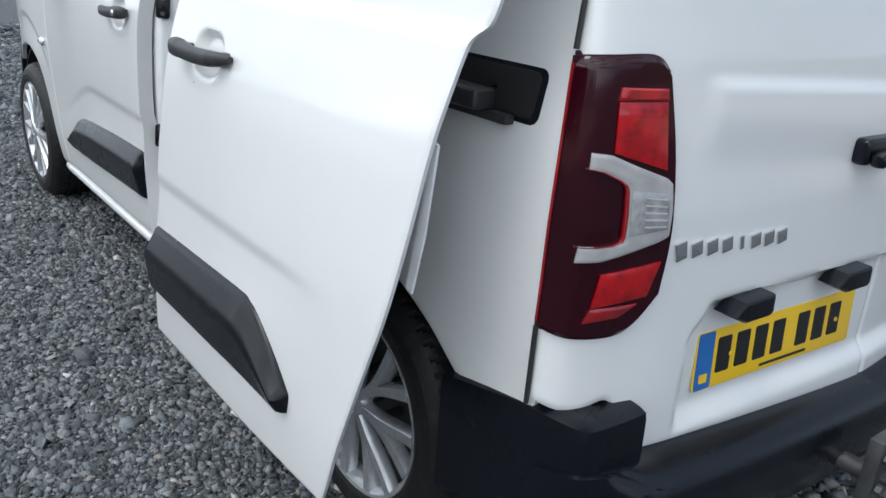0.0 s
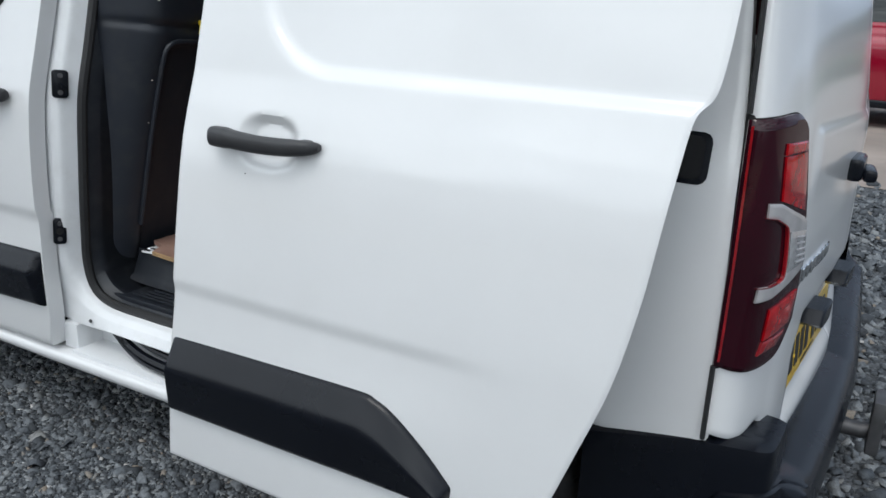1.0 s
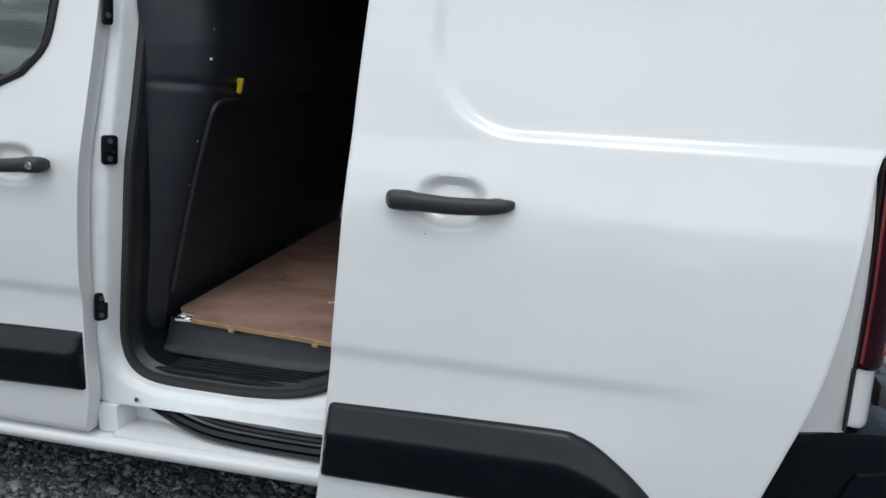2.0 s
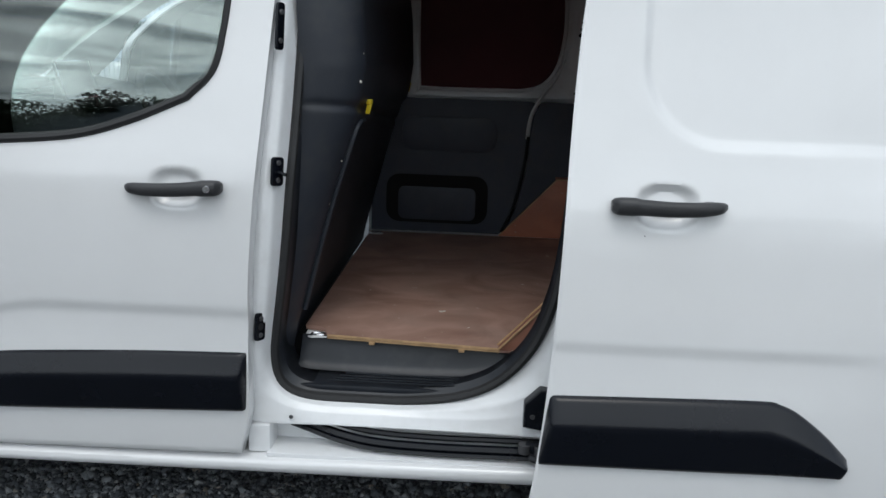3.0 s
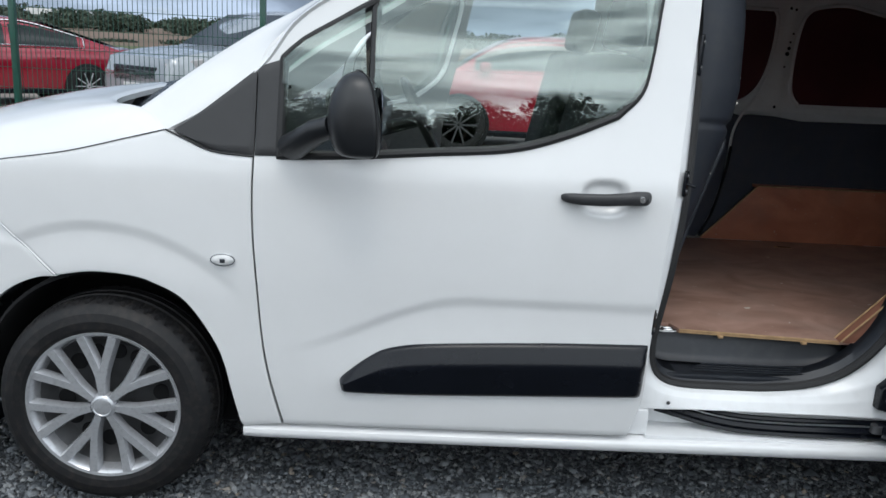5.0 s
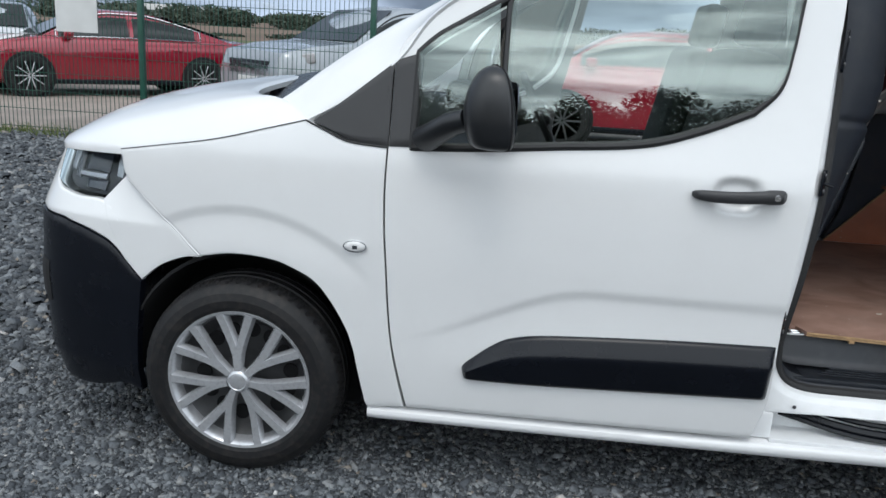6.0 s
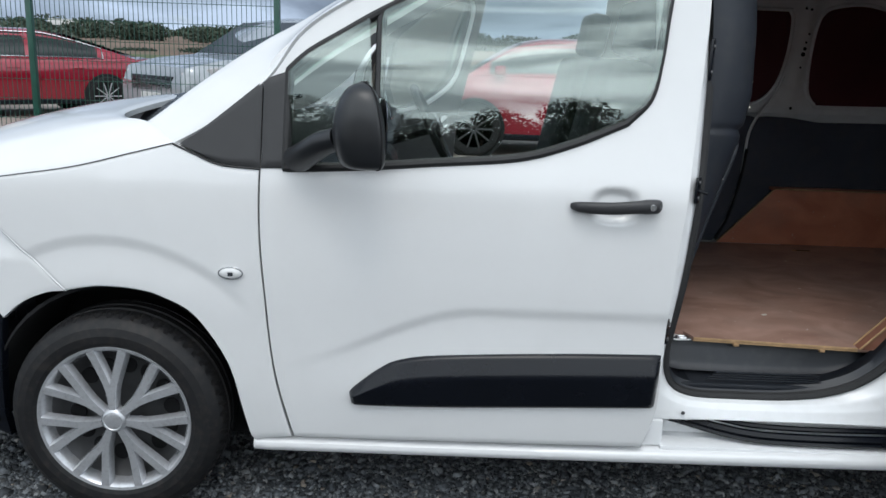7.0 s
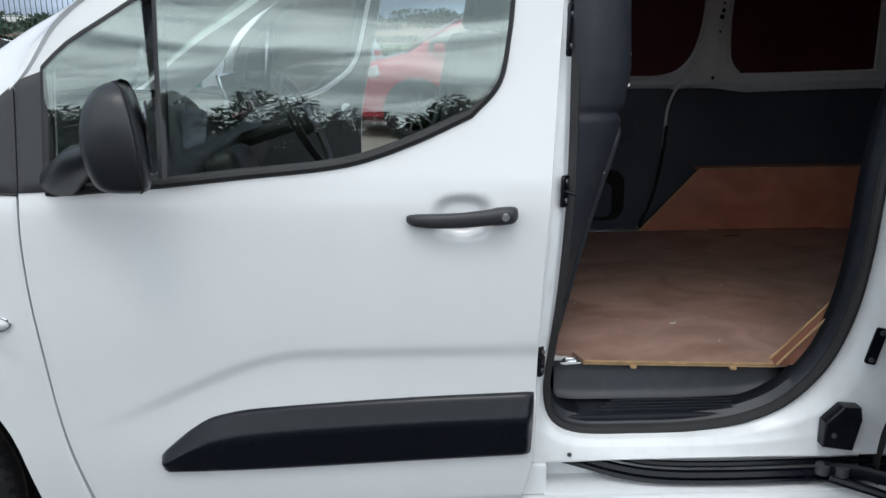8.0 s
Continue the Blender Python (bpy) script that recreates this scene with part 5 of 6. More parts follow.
striker, sm = post_plate("striker_plate", 1.628, 0.068, 1.042, 0.040, 0.072, "black striker plate with a pin on the door post")
part("striker_pin", tube([tuple(sm @ Vector(p)) for p in ((0, 0, 0.004), (0.002, -0.004, 0.020), (0.004, -0.006, 0.030))], 0.0045, 8), PLASTIC, striker)
socket_plate, sm = post_plate("latch_socket", 1.580, 0.056, 0.637, 0.034, 0.074, "black socket plate low on the door post", 60)
part("socket_hole", lathe([(0.0, -0.0015), (0.009, -0.0015), (0.010, 0.0)], 14, sm @ pose(0, 0, 0.007, -90)), DARK, socket_plate)
post_plate("slim_cover", 1.634, 0.090, 1.392, 0.026, 0.112, "slim black cover high on the door post")
socket = plate_at("pillar_socket", 2.466, pillar_y(2.466, 1.075) - 0.001, 1.075, 0.050, 0.062, 0, STEEL, "dark square socket in the rear pillar", 0.003, 0.004)
part("socket_hole", prism(rounded(0.030, 0.048, 0.004), 0.004, facing(2.474, pillar_y(2.466, 1.075) - 0.004, 1.0764), 0), DARK, socket)
latch = plate_at("latch_plate", 2.412, pillar_y(2.412, 0.909) - 0.001, 0.909, 0.036, 0.060, 3, SILVER, "silver lock striker on the rear pillar", 0.005, 0.012)
screws(2.412, pillar_y(2.412, 0.909) - 0.006, 0.909, ((0.004, 0.016), (0.0, -0.016)), latch)
part("latch_loop", tube([(xx, pillar_y(2.412, 0.909) + yy, 0.909) for xx, yy in ((2.392, -0.005), (2.392, -0.026), (2.410, -0.026), (2.414, -0.005))], 0.004, 8), BRIGHT, latch)
buffer = plate_at("buffer_plate", 2.434, pillar_y(2.434, 0.742) - 0.001, 0.742, 0.060, 0.056, 0, PLASTIC, "black octagonal rubber buffer", 0.008, 0.018)
part("buffer_peg", lathe([(0.0, -0.030), (0.009, -0.028), (0.012, -0.012), (0.013, 0.0)], 14, pose(2.424, pillar_y(2.434, 0.742) - 0.006, 0.7501, 0, 0, -40)), PLASTIC, buffer)
pad = plate_at("pillar_pad", 2.393, pillar_y(2.393, 0.648) - 0.001, 0.648, 0.028, 0.094, 14, PLASTIC, "black oblong pad on the rear pillar", 0.006, 0.006)
screws(2.393, pillar_y(2.393, 0.648) - 0.007, 0.648, ((0.011, 0.034), (-0.009, -0.034)), pad)
carrier = part("roller_carrier", prism([(-0.045, -0.050), (0.030, -0.062), (0.046, 0.020), (0.040, 0.052), (-0.005, 0.056), (-0.045, 0.015)], 0.034, facing(2.322, pillar_y(2.322, 0.448) + 0.006, 0.448), 0.008, 3), PLASTIC, aperture, "black roller carrier cover")
screws(2.300, pillar_y(2.322, 0.448) - 0.028, 0.430, ((0, 0),), carrier)
arm = part("roller_arm", join(tube([(2.288, 0.055, 0.337), (2.367, 0.035, 0.335), (2.497, -0.06, 0.335), (2.584, -0.16, 0.337)], 0.013, 8, False, 1.4), tube([(2.299, 0.045, 0.317), (2.399, 0.0, 0.299), (2.540, -0.13, 0.292)], 0.012, 8)), PLASTIC, van, "black steel arm that carries the loading door")
for rx, ry in ((2.285, 0.052), (2.327, 0.040)):
    part("roller", lathe([(0.0, -0.012), (0.017, -0.012), (0.017, 0.012), (0.0, 0.012)], 16, pose(rx, ry, 0.337, 90)), STEEL, arm)
part("drain_plug", lathe([(0.0, -0.004), (0.005, -0.003), (0.006, 0.0)], 10, pose(1.659, 0.068, 0.3816)), STEEL, aperture)

# upper guide slot behind the opened door
slot = flat_on(rounded_at(3.184, 1.072, 0.19, 0.070, 0.014), lambda x, z: base(x, z) - 0.0045, "guide_slot", DARK, quarter, "black guide rail slot", 0.004)
part("guide_arm", join(block((0.17, 0.045, 0.034), pose(3.118, 0.005, 1.056), 0.010, 3), block((0.20, 0.02, 0.016), pose(3.143, 0.022, 1.031), 0.004)), TRIM, slider, "grey guide arm of the loading door")
flange = part("door_flange", prism([(3.236, 0.770), (3.259, 0.869), (3.278, 1.012), (3.265, 1.017), (3.239, 0.869), (3.220, 0.775)], 0.004, pose(-0.006, -0.132, 0) @ FACING, 0), INNER_PAINT, slider, "pale perforated flange inside the door edge")
for fx, fz, fr in ((3.258, 0.960, 0.004), (3.251, 0.920, 0.006), (3.242, 0.862, 0.006), (3.236, 0.830, 0.006)):
    part("flange_hole", lathe([(0.0, -0.001), (fr, -0.001), (fr, 0.0)], 12, pose(fx, -0.130, fz, 0, 0, 180)), DARK, flange)

# step treads and kick panel
for k in range(4):
    part("step_ridge", block((0.42 - 0.03 * k, 0.005, 0.004), pose(1.95, 0.155 + 0.013 * k, 0.458 + 0.002 * k), 0.001), STEP, aperture)
well = coons([(1.643, 0.466), (1.648, 0.548)], [(2.262, 0.498), (2.225, 0.552)], [(1.643, 0.466), (1.726, 0.458), (2.106, 0.460), (2.262, 0.498)], [(1.648, 0.548), (2.225, 0.552)], 40, 10)
wy = np.interp(np.linspace(0, 1, 10), [0, 0.12, 0.85, 1], [0.215, 0.235, 0.258, 0.256])[None, :] + 0 * well[..., 0]
part("kick_panel", shell("kick_panel", np.stack([well[..., 0], wy, well[..., 1]], -1), (0, 0.01, 0)), STEP, aperture, "black moulded step riser")
for kx in (1.851, 2.105):
    part("floor_clip", block((0.016, 0.014, 0.008), pose(kx, 0.236 - 0.090 * (kx - 1.85), 0.540), 0.002), PLY_EDGE, van)

# lashing rings
def lashing(x, y, z, rot):
    base_p = part("lashing_plate", prism(rounded(0.062, 0.032, 0.015), 0.003, pose(x, y, z, 0, 0, rot), 0.001), INNER_PAINT, van, "white floor plate with a folded steel lashing ring")
    part("lashing_ring", tube([(x + 0.020 * math.cos(a), y + 0.010 * math.sin(a), z + 0.006) for a in np.linspace(0, 2 * math.pi, 20, endpoint=False)], 0.003, 6, True), BRIGHT, base_p)


lashing(1.692, 0.268, 0.542, 8)
lashing(1.680, 1.580, 0.558, 0)
part("floor_slot", prism(rounded(0.085, 0.026, 0.010), 0.0015, pose(2.577, 1.520, 0.5575), 0), PLY_EDGE, van, "pale slot cut in the plywood floor")
part("slot_hole", prism(rounded(0.066, 0.012, 0.005), 0.001, pose(2.584, 1.518, 0.559), 0), DARK, van)
YELLOW = material("yellow_plastic", (0.75, 0.55, 0.02), 0.4)
for hx, hy, hz in ((1.811, 0.395, 1.185), (1.801, 1.67, 1.196)):
    part("yellow_clip", join(block((0.014, 0.010, 0.034), pose(hx, hy, hz, 0, 12, 0), 0.003), block((0.017, 0.015, 0.014), pose(hx + 0.002, hy, hz + 0.017), 0.003)), YELLOW, van, "small yellow plastic clip")

# marks of use: a chip in the floor, paint specks on the bulkhead and the loading door
PALE = material("pale_speck", (0.62, 0.58, 0.52), 0.8)
part("floor_chip", prism([(-0.012, -0.004), (-0.003, -0.008), (0.010, -0.003), (0.012, 0.005), (0.002, 0.004), (-0.008, 0.008)], 0.0012, pose(2.035, 0.505, 0.5572, 0, 0, 25), 0), PALE, cargo_floor, "pale chip in the plywood")
for fx, fy_, rot in ((2.30, 0.86, 10), (1.90, 1.18, 70), (2.42, 1.30, 130), (2.12, 0.36, 40), (1.78, 0.70, 95), (2.52, 0.62, 15)):
    part("floor_chip", prism([(-0.006, -0.001), (0.002, -0.002), (0.007, 0.0), (0.001, 0.002)], 0.001, pose(fx, fy_, 0.5572, 0, 0, rot), 0), PALE, cargo_floor)
part("speck", lathe([(0.0, -0.0012), (0.0012, -0.0008), (0.0014, 0.0)], 8, pose(2.498, float(slider_y(2.498, 0.972)) - 0.0004, 0.972)), RUBBER, slider)
for bz_, by_, br_ in ((1.262, 0.250, 0.0034), (1.335, 0.262, 0.002), (1.05, 0.255, 0.0018), (0.93, 0.262, 0.0024)):
    wall_x = float(np.interp(bz_, [0.889, 1.160, 1.200, 1.30, 1.48], [1.716, 1.796, 1.806, 1.820, 1.812]))
    part("speck", lathe([(0.0, -0.0015), (br_, -0.001), (br_ * 1.2, 0.002)], 8, pose(wall_x - 0.004, by_, bz_, 0, 0, 60)), PALE, van)

# far wall: pockets and posts
FAR_Y = 1.703
part("lining_pocket", prism(rounded(0.42, 0.15, 0.05), 0.004, facing(1.984, FAR_Y + 0.002, 0.9968), 0.003), LIFTED_LINING, van, "shallow moulded pocket in the black lining")
# solid black plate painted as the shade of a deep pocket
pocket_ob = part("lining_recess", prism(rounded(0.46, 0.22, 0.06), 0.002, facing(1.938, FAR_Y + 0.0005, 0.7030), 0), DARK, van, "flat black patch standing for the shade in a lining pocket")
part("pocket_panel", prism(rounded(0.35, 0.15, 0.03), 0.004, facing(1.938, FAR_Y - 0.002, 0.6828), 0.002), LIFTED_LINING, pocket_ob)
post = spline([(2.475, 1.725, 1.34), (2.44, 1.728, 1.25), (2.39, FAR_Y + 0.006, 1.185), (2.352, FAR_Y, 1.12), (2.335, FAR_Y, 1.06), (2.330, FAR_Y, 0.99)], 24)
part("post_lip", tube(post, 0.007, 8), INNER_PAINT, van, "white painted lip of the body post")
seam = spline([(2.335, FAR_Y - 0.006, 1.00), (2.322, FAR_Y - 0.006, 0.86), (2.285, FAR_Y - 0.006, 0.68), (2.236, FAR_Y - 0.006, 0.565)], 16)
part("lining_seam", tube(seam, 0.007, 8), DARK, van)
for hx, hz, hr in ((2.511, 1.641, 0.007), (2.531, 1.635, 0.006), (2.543, 1.530, 0.005), (2.537, 1.493, 0.005), (2.537, 1.465, 0.008), (2.534, 1.440, 0.010), (2.535, 1.381, 0.005), (2.532, 1.193, 0.007), (3.313, 1.450, 0.009), (3.338, 1.402, 0.007), (3.369, 1.285, 0.007), (3.363, 1.226, 0.009)):
    part("post_hole", lathe([(0.0, -0.001), (hr, -0.001), (hr, 0.0)], 12, pose(hx, float(press(hx, hz)) - 0.002, hz)), DARK, van)
part("back_wall_lining", block((0.02, 1.4, 0.80), pose(3.372, 0.93, 0.94), 0.004), LINING, van)
# unseen white sheet, added to bounce light into the load space
part("near_wall_skin", block((0.76, 0.006, 1.10), pose(2.90, 0.216, 1.1673), 0.002), INNER_PAINT, van)
part("near_wall_lining", block((0.80, 0.02, 1.15), pose(2.896, 0.20, 1.1673), 0.004), LINING, van)

# cab: seats, dashboard, wheel, far door
CLOTH = material("seat_cloth", (0.035, 0.036, 0.040), 0.9, vary=0.25, vscale=30.0, bump=0.4, bscale=600.0)


def pad_block(size, m, bevel=0.05):
    return block(size, m, bevel, 4)


for sy, nm in ((0.50, "passenger_seat"), (1.34, "driver_seat")):
    seat = part(nm, pad_block((0.50, 0.50, 0.16), pose(1.14, sy, 0.74, 0, -6, 0)), CLOTH, van, "dark grey cloth seat")
    part("backrest", pad_block((0.14, 0.48, 0.62), pose(1.42, sy, 1.08, 0, 12, 0)), CLOTH, seat)
    part("headrest", pad_block((0.09, 0.26, 0.17), pose(1.515, sy, 1.48, 0, 10, 0), 0.035), CLOTH, seat)
dash_g = np.array([[(x, y, z) for y in np.linspace(0.10, 1.74, 14)] for x, z in ((0.16, 1.10), (0.34, 1.13), (0.52, 1.12), (0.62, 1.06), (0.64, 0.92), (0.58, 0.80), (0.56, 0.60))])
part("dashboard", shell("dashboard", dash_g, (-0.03, 0, -0.03), 0.0), TRIM, van, "dark grey dashboard", 60)
part("instrument_hood", pad_block((0.20, 0.34, 0.10), pose(0.562, 1.34, 1.1467, 0, 8, 0), 0.04), TRIM, van)
wheel_ring = [(0.86 + 0.18 * math.sin(radians(28)) * math.sin(a) * -1, 1.34 + 0.185 * math.cos(a), 1.08 + 0.185 * math.cos(radians(28)) * math.sin(a)) for a in np.linspace(0, 2 * math.pi, 40, endpoint=False)]
steer = part("steering_wheel", tube(wheel_ring, 0.015, 10, True), TRIM, van, "black steering wheel")
part("steering_hub", pad_block((0.06, 0.15, 0.11), pose(0.863, 1.34, 1.0847, 0, -28, 0), 0.025), TRIM, steer)
part("steering_column", tube([(0.604, 1.34, 1.002), (0.863, 1.34, 1.085)], 0.03, 10), TRIM, steer)
DISPLAY = pose(0.706, 0.905, 1.212, 0, -15, 0)
screen = part("display", block((0.012, 0.240, 0.135), DISPLAY, 0.004), CHROME, van, "upright display with a silver rim on the dashboard")
part("display_face", block((0.004, 0.228, 0.123), DISPLAY @ pose(0.006, 0, 0), 0.001), DARK, screen)
part("gear_console", pad_block((0.30, 0.26, 0.30), pose(0.624, 0.93, 0.8595, 0, -20, 0), 0.05), TRIM, van)
part("cab_floor", block((1.10, 1.55, 0.03), pose(1.104, 0.92, 0.4128), 0.005), DARK, van)
part("door_lining", block((0.90, 0.04, 0.66), pose(1.041, 0.075, 0.7244), 0.02), TRIM, front_door)


def flipped(ob, name, label=""):
    """The same part on the far side of the van."""
    bm = bmesh.new()
    bm.from_mesh(ob.data)
    bmesh.ops.transform(bm, matrix=Matrix.Translation((0, 2 * MID, 0)) @ Matrix.Diagonal((1, -1, 1, 1)), verts=bm.verts)
    bmesh.ops.reverse_faces(bm, faces=bm.faces)
    me_ob = part(name, bm, ob.data.materials[0], van, label)
    me_ob.visible_shadow = ob.visible_shadow
    return me_ob


for ob in list(mirrored) + [front_wing]:
    flipped(ob, ob.name.split(".")[0], ob["label"] if "label" in ob.keys() else "")
far_door = flipped(front_door, "far_front_door", "white front door standing open")
for ob in list(front_door.children):
    if ob.name.split(".")[0] in ("door_glass", "quarter_glass", "window_rubber", "window_divider", "mirror_mount"):
        new_ob = flipped(ob, ob.name.split(".")[0], ob["label"] if "label" in ob.keys() else "")
        new_ob.parent = far_door
        new_ob.matrix_parent_inverse = Matrix.Identity(4)
HINGE = Vector((0.445, 2 * MID - 0.03, 0))
SWING = Matrix.Translation(HINGE) @ Matrix.Rotation(radians(64), 4, "Z") @ Matrix.Translation(-HINGE)
inner_w = (np.linspace(0.02, 0.90, 14))[None, :, None]
inner_grid = lifted(ring_in[::3, None] * (1 - inner_w) + ring_out[::3, None] * inner_w, lambda x, z: 2 * MID - door_y(x, z) - 0.050)
part("inner_trim", shell("inner_trim", inner_grid, (0, 0.004, 0), 0.0, closed_u=True), TRIM, far_door, "dark grey inner trim of the open door")
for ob in [far_door] + list(far_door.children):
    ob.data.transform(SWING)
flipped(bpy.data.objects["windscreen_pillar"], "windscreen_pillar")
flipped(bpy.data.objects["cant_rail"], "cant_rail")
far_side = coons([(1.64, 0.28), (1.64, 1.74)], [(3.345, 0.58), (3.345, 1.0), (3.245, 1.74)], [(1.64, 0.28), (2.44, 0.30), (2.49, 0.45), (2.64, 0.65), (2.825, 0.715), (3.01, 0.65), (3.15, 0.53), (3.345, 0.58)], [(1.64, 1.74), (3.245, 1.74)], 60, 40)
fs = lifted(far_side, base)
fs[..., 1] = 2 * MID - fs[..., 1]
part("far_side_panel", shell("far_side_panel", fs, (0, -0.010, 0)), PAINT, van, "white side panel")
part("far_sill", block((2.3, 0.10, 0.06), pose(1.5, 1.77, 0.27), 0.01), PAINT, van)


# ---- yard, fence, cars and country beyond ----
def lay(x, y):
    return float(rise(y))


CONCRETE = material("pale_concrete", (0.27, 0.225, 0.195), 0.9, vary=0.2, vscale=1.2, bump=0.3, bscale=40.0, dirt=(0.2, 0.18, 0.16), dirt_amount=0.5)
cx_, cy_ = np.meshgrid(np.linspace(-30, 40, 40), np.linspace(0, 1, 30), indexing="ij")
near_edge = np.interp(cx_, [-30, -1.0, 1.0, 40], [6.5, 6.4, 5.1, 5.0])
cyy = near_edge + (30 - near_edge) * cy_
ci = np.arange(cx_.size).reshape(cx_.shape)
yard = new("concrete_yard", finish(raw("concrete_yard", np.stack([cx_, cyy, rise(cyy) + 0.006], -1).reshape(-1, 3), np.stack([ci[:-1, :-1], ci[1:, :-1], ci[1:, 1:], ci[:-1, 1:]], -1).reshape(-1, 4)), CONCRETE))
tagged(yard, "pale worn concrete yard behind the fence", "yard", kind="structure")
SAND = material("sandy_ground", (0.30, 0.24, 0.17), 0.95, vary=0.2, vscale=0.6, bump=0.4, bscale=30.0)
sx_, sy_ = np.meshgrid(np.linspace(-30, 30, 30), np.linspace(-34, -9, 16), indexing="ij")
si = np.arange(sx_.size).reshape(sx_.shape)
lot = new("sandy_lot", finish(raw("sandy_lot", np.stack([sx_, sy_, 0 * sx_ + 0.006], -1).reshape(-1, 3), np.stack([si[:-1, :-1], si[1:, :-1], si[1:, 1:], si[:-1, 1:]], -1).reshape(-1, 4)), SAND))
tagged(lot, "bare sandy ground across the yard", "ground", kind="structure")

# fence of green wire panels on posts
GREEN = material("green_steel", (0.007, 0.060, 0.040), 0.4, coat=0.3, vary=0.15, vscale=10.0)
FENCE_Y, FENCE_H = 6.25, 2.4
POSTS = [-10.92, -8.41, -5.90, -3.39, -0.88]


def wire(length, r, upright):
    """One wire of the mesh as a slim square bar from its lower or left end."""
    tip = (0, 0, length) if upright else (length, 0, 0)
    verts = []
    for e in ((0, 0, 0), tip):
        for p, q in ((r, r), (-r, r), (-r, -r), (r, -r)):
            verts.append((e[0] + p, q, e[2]) if upright else (e[0], q, e[2] + p))
    faces = [(k, (k + 1) % 4, 4 + (k + 1) % 4, 4 + k) for k in range(4)]
    return finish(raw("wire", verts, faces), GREEN)


fence = thing("fence", (-4.0, FENCE_Y, lay(0, FENCE_Y)), "green welded wire mesh security fence on steel posts", "fence")
for px in POSTS:
    part("post", block((0.06, 0.06, FENCE_H), pose(px, FENCE_Y, lay(0, FENCE_Y) + FENCE_H / 2 - 0.02), 0.006), GREEN, fence)
upright_wire, level_wire = wire(FENCE_H - 0.1, 0.0027, True), wire(POSTS[1] - POSTS[0], 0.003, False)


def string(me, x, y, z):
    ob = new("wire", me)
    ob.parent = fence
    ob.matrix_parent_inverse = fence.matrix_basis.inverted()
    ob.matrix_basis = pose(x, y, z)


for x in np.arange(-8.20, -0.88, 0.05):
    string(upright_wire, float(x), FENCE_Y + 0.04 + 0.004 * math.sin(3.1 * x), lay(0, FENCE_Y) + 0.04)
for x0 in POSTS[:-1]:
    for z in np.arange(lay(0, FENCE_Y) + 0.06, lay(0, FENCE_Y) + FENCE_H - 0.06, 0.2):
        string(level_wire, x0, FENCE_Y + 0.045, float(z))
PAPER = material("white_board", (0.56, 0.56, 0.55), 0.6, vary=0.06, vscale=5.0)
sign_g = np.array([[(x, FENCE_Y - 0.01 + 0.012 * math.sin(9 * x), z) for z in np.linspace(1.255, 2.09, 8)] for x in np.linspace(-4.34, -3.88, 14)])
sign = part("fence_sign", shell("fence_sign", sign_g, (0, 0.01, 0)), PAPER, None)
tagged(sign, "blank white sheet tied to the wire fence", "sheet")

# strip of grass along the fence foot
GRASS = material("grass", (0.10, 0.13, 0.035), 0.8, vary=0.4, vscale=6.0)
rng = np.random.default_rng(5)
gv, gf = [], []
for k in range(2600):
    x, y = rng.uniform(-11, -0.6), FENCE_Y + rng.normal(-0.02, 0.10)
    h, w_, d = rng.uniform(0.03, 0.13), 0.006, rng.uniform(0, 6.28)
    lean = rng.normal(0, 0.04, 2)
    n = len(gv)
    z = lay(x, y)
    gv += [(x - w_ * math.cos(d), y - w_ * math.sin(d), z), (x + w_ * math.cos(d), y + w_ * math.sin(d), z), (x + lean[0], y + lean[1], z + h)]
    gf.append((n, n + 1, n + 2))
grass = new("grass_strip", finish(raw("grass_strip", gv, gf), GRASS))
tagged(grass, "rough grass growing along the foot of the fence", "grass", kind="stuff")


# parked cars
def car_paint(name, color, rough=0.25):
    return material(name, color, rough, metal=0.2, coat=1.0, vary=0.04, vscale=4.0)


DARK_GLASS = material("dark_car_glass", (0.014, 0.017, 0.018), 0.04)


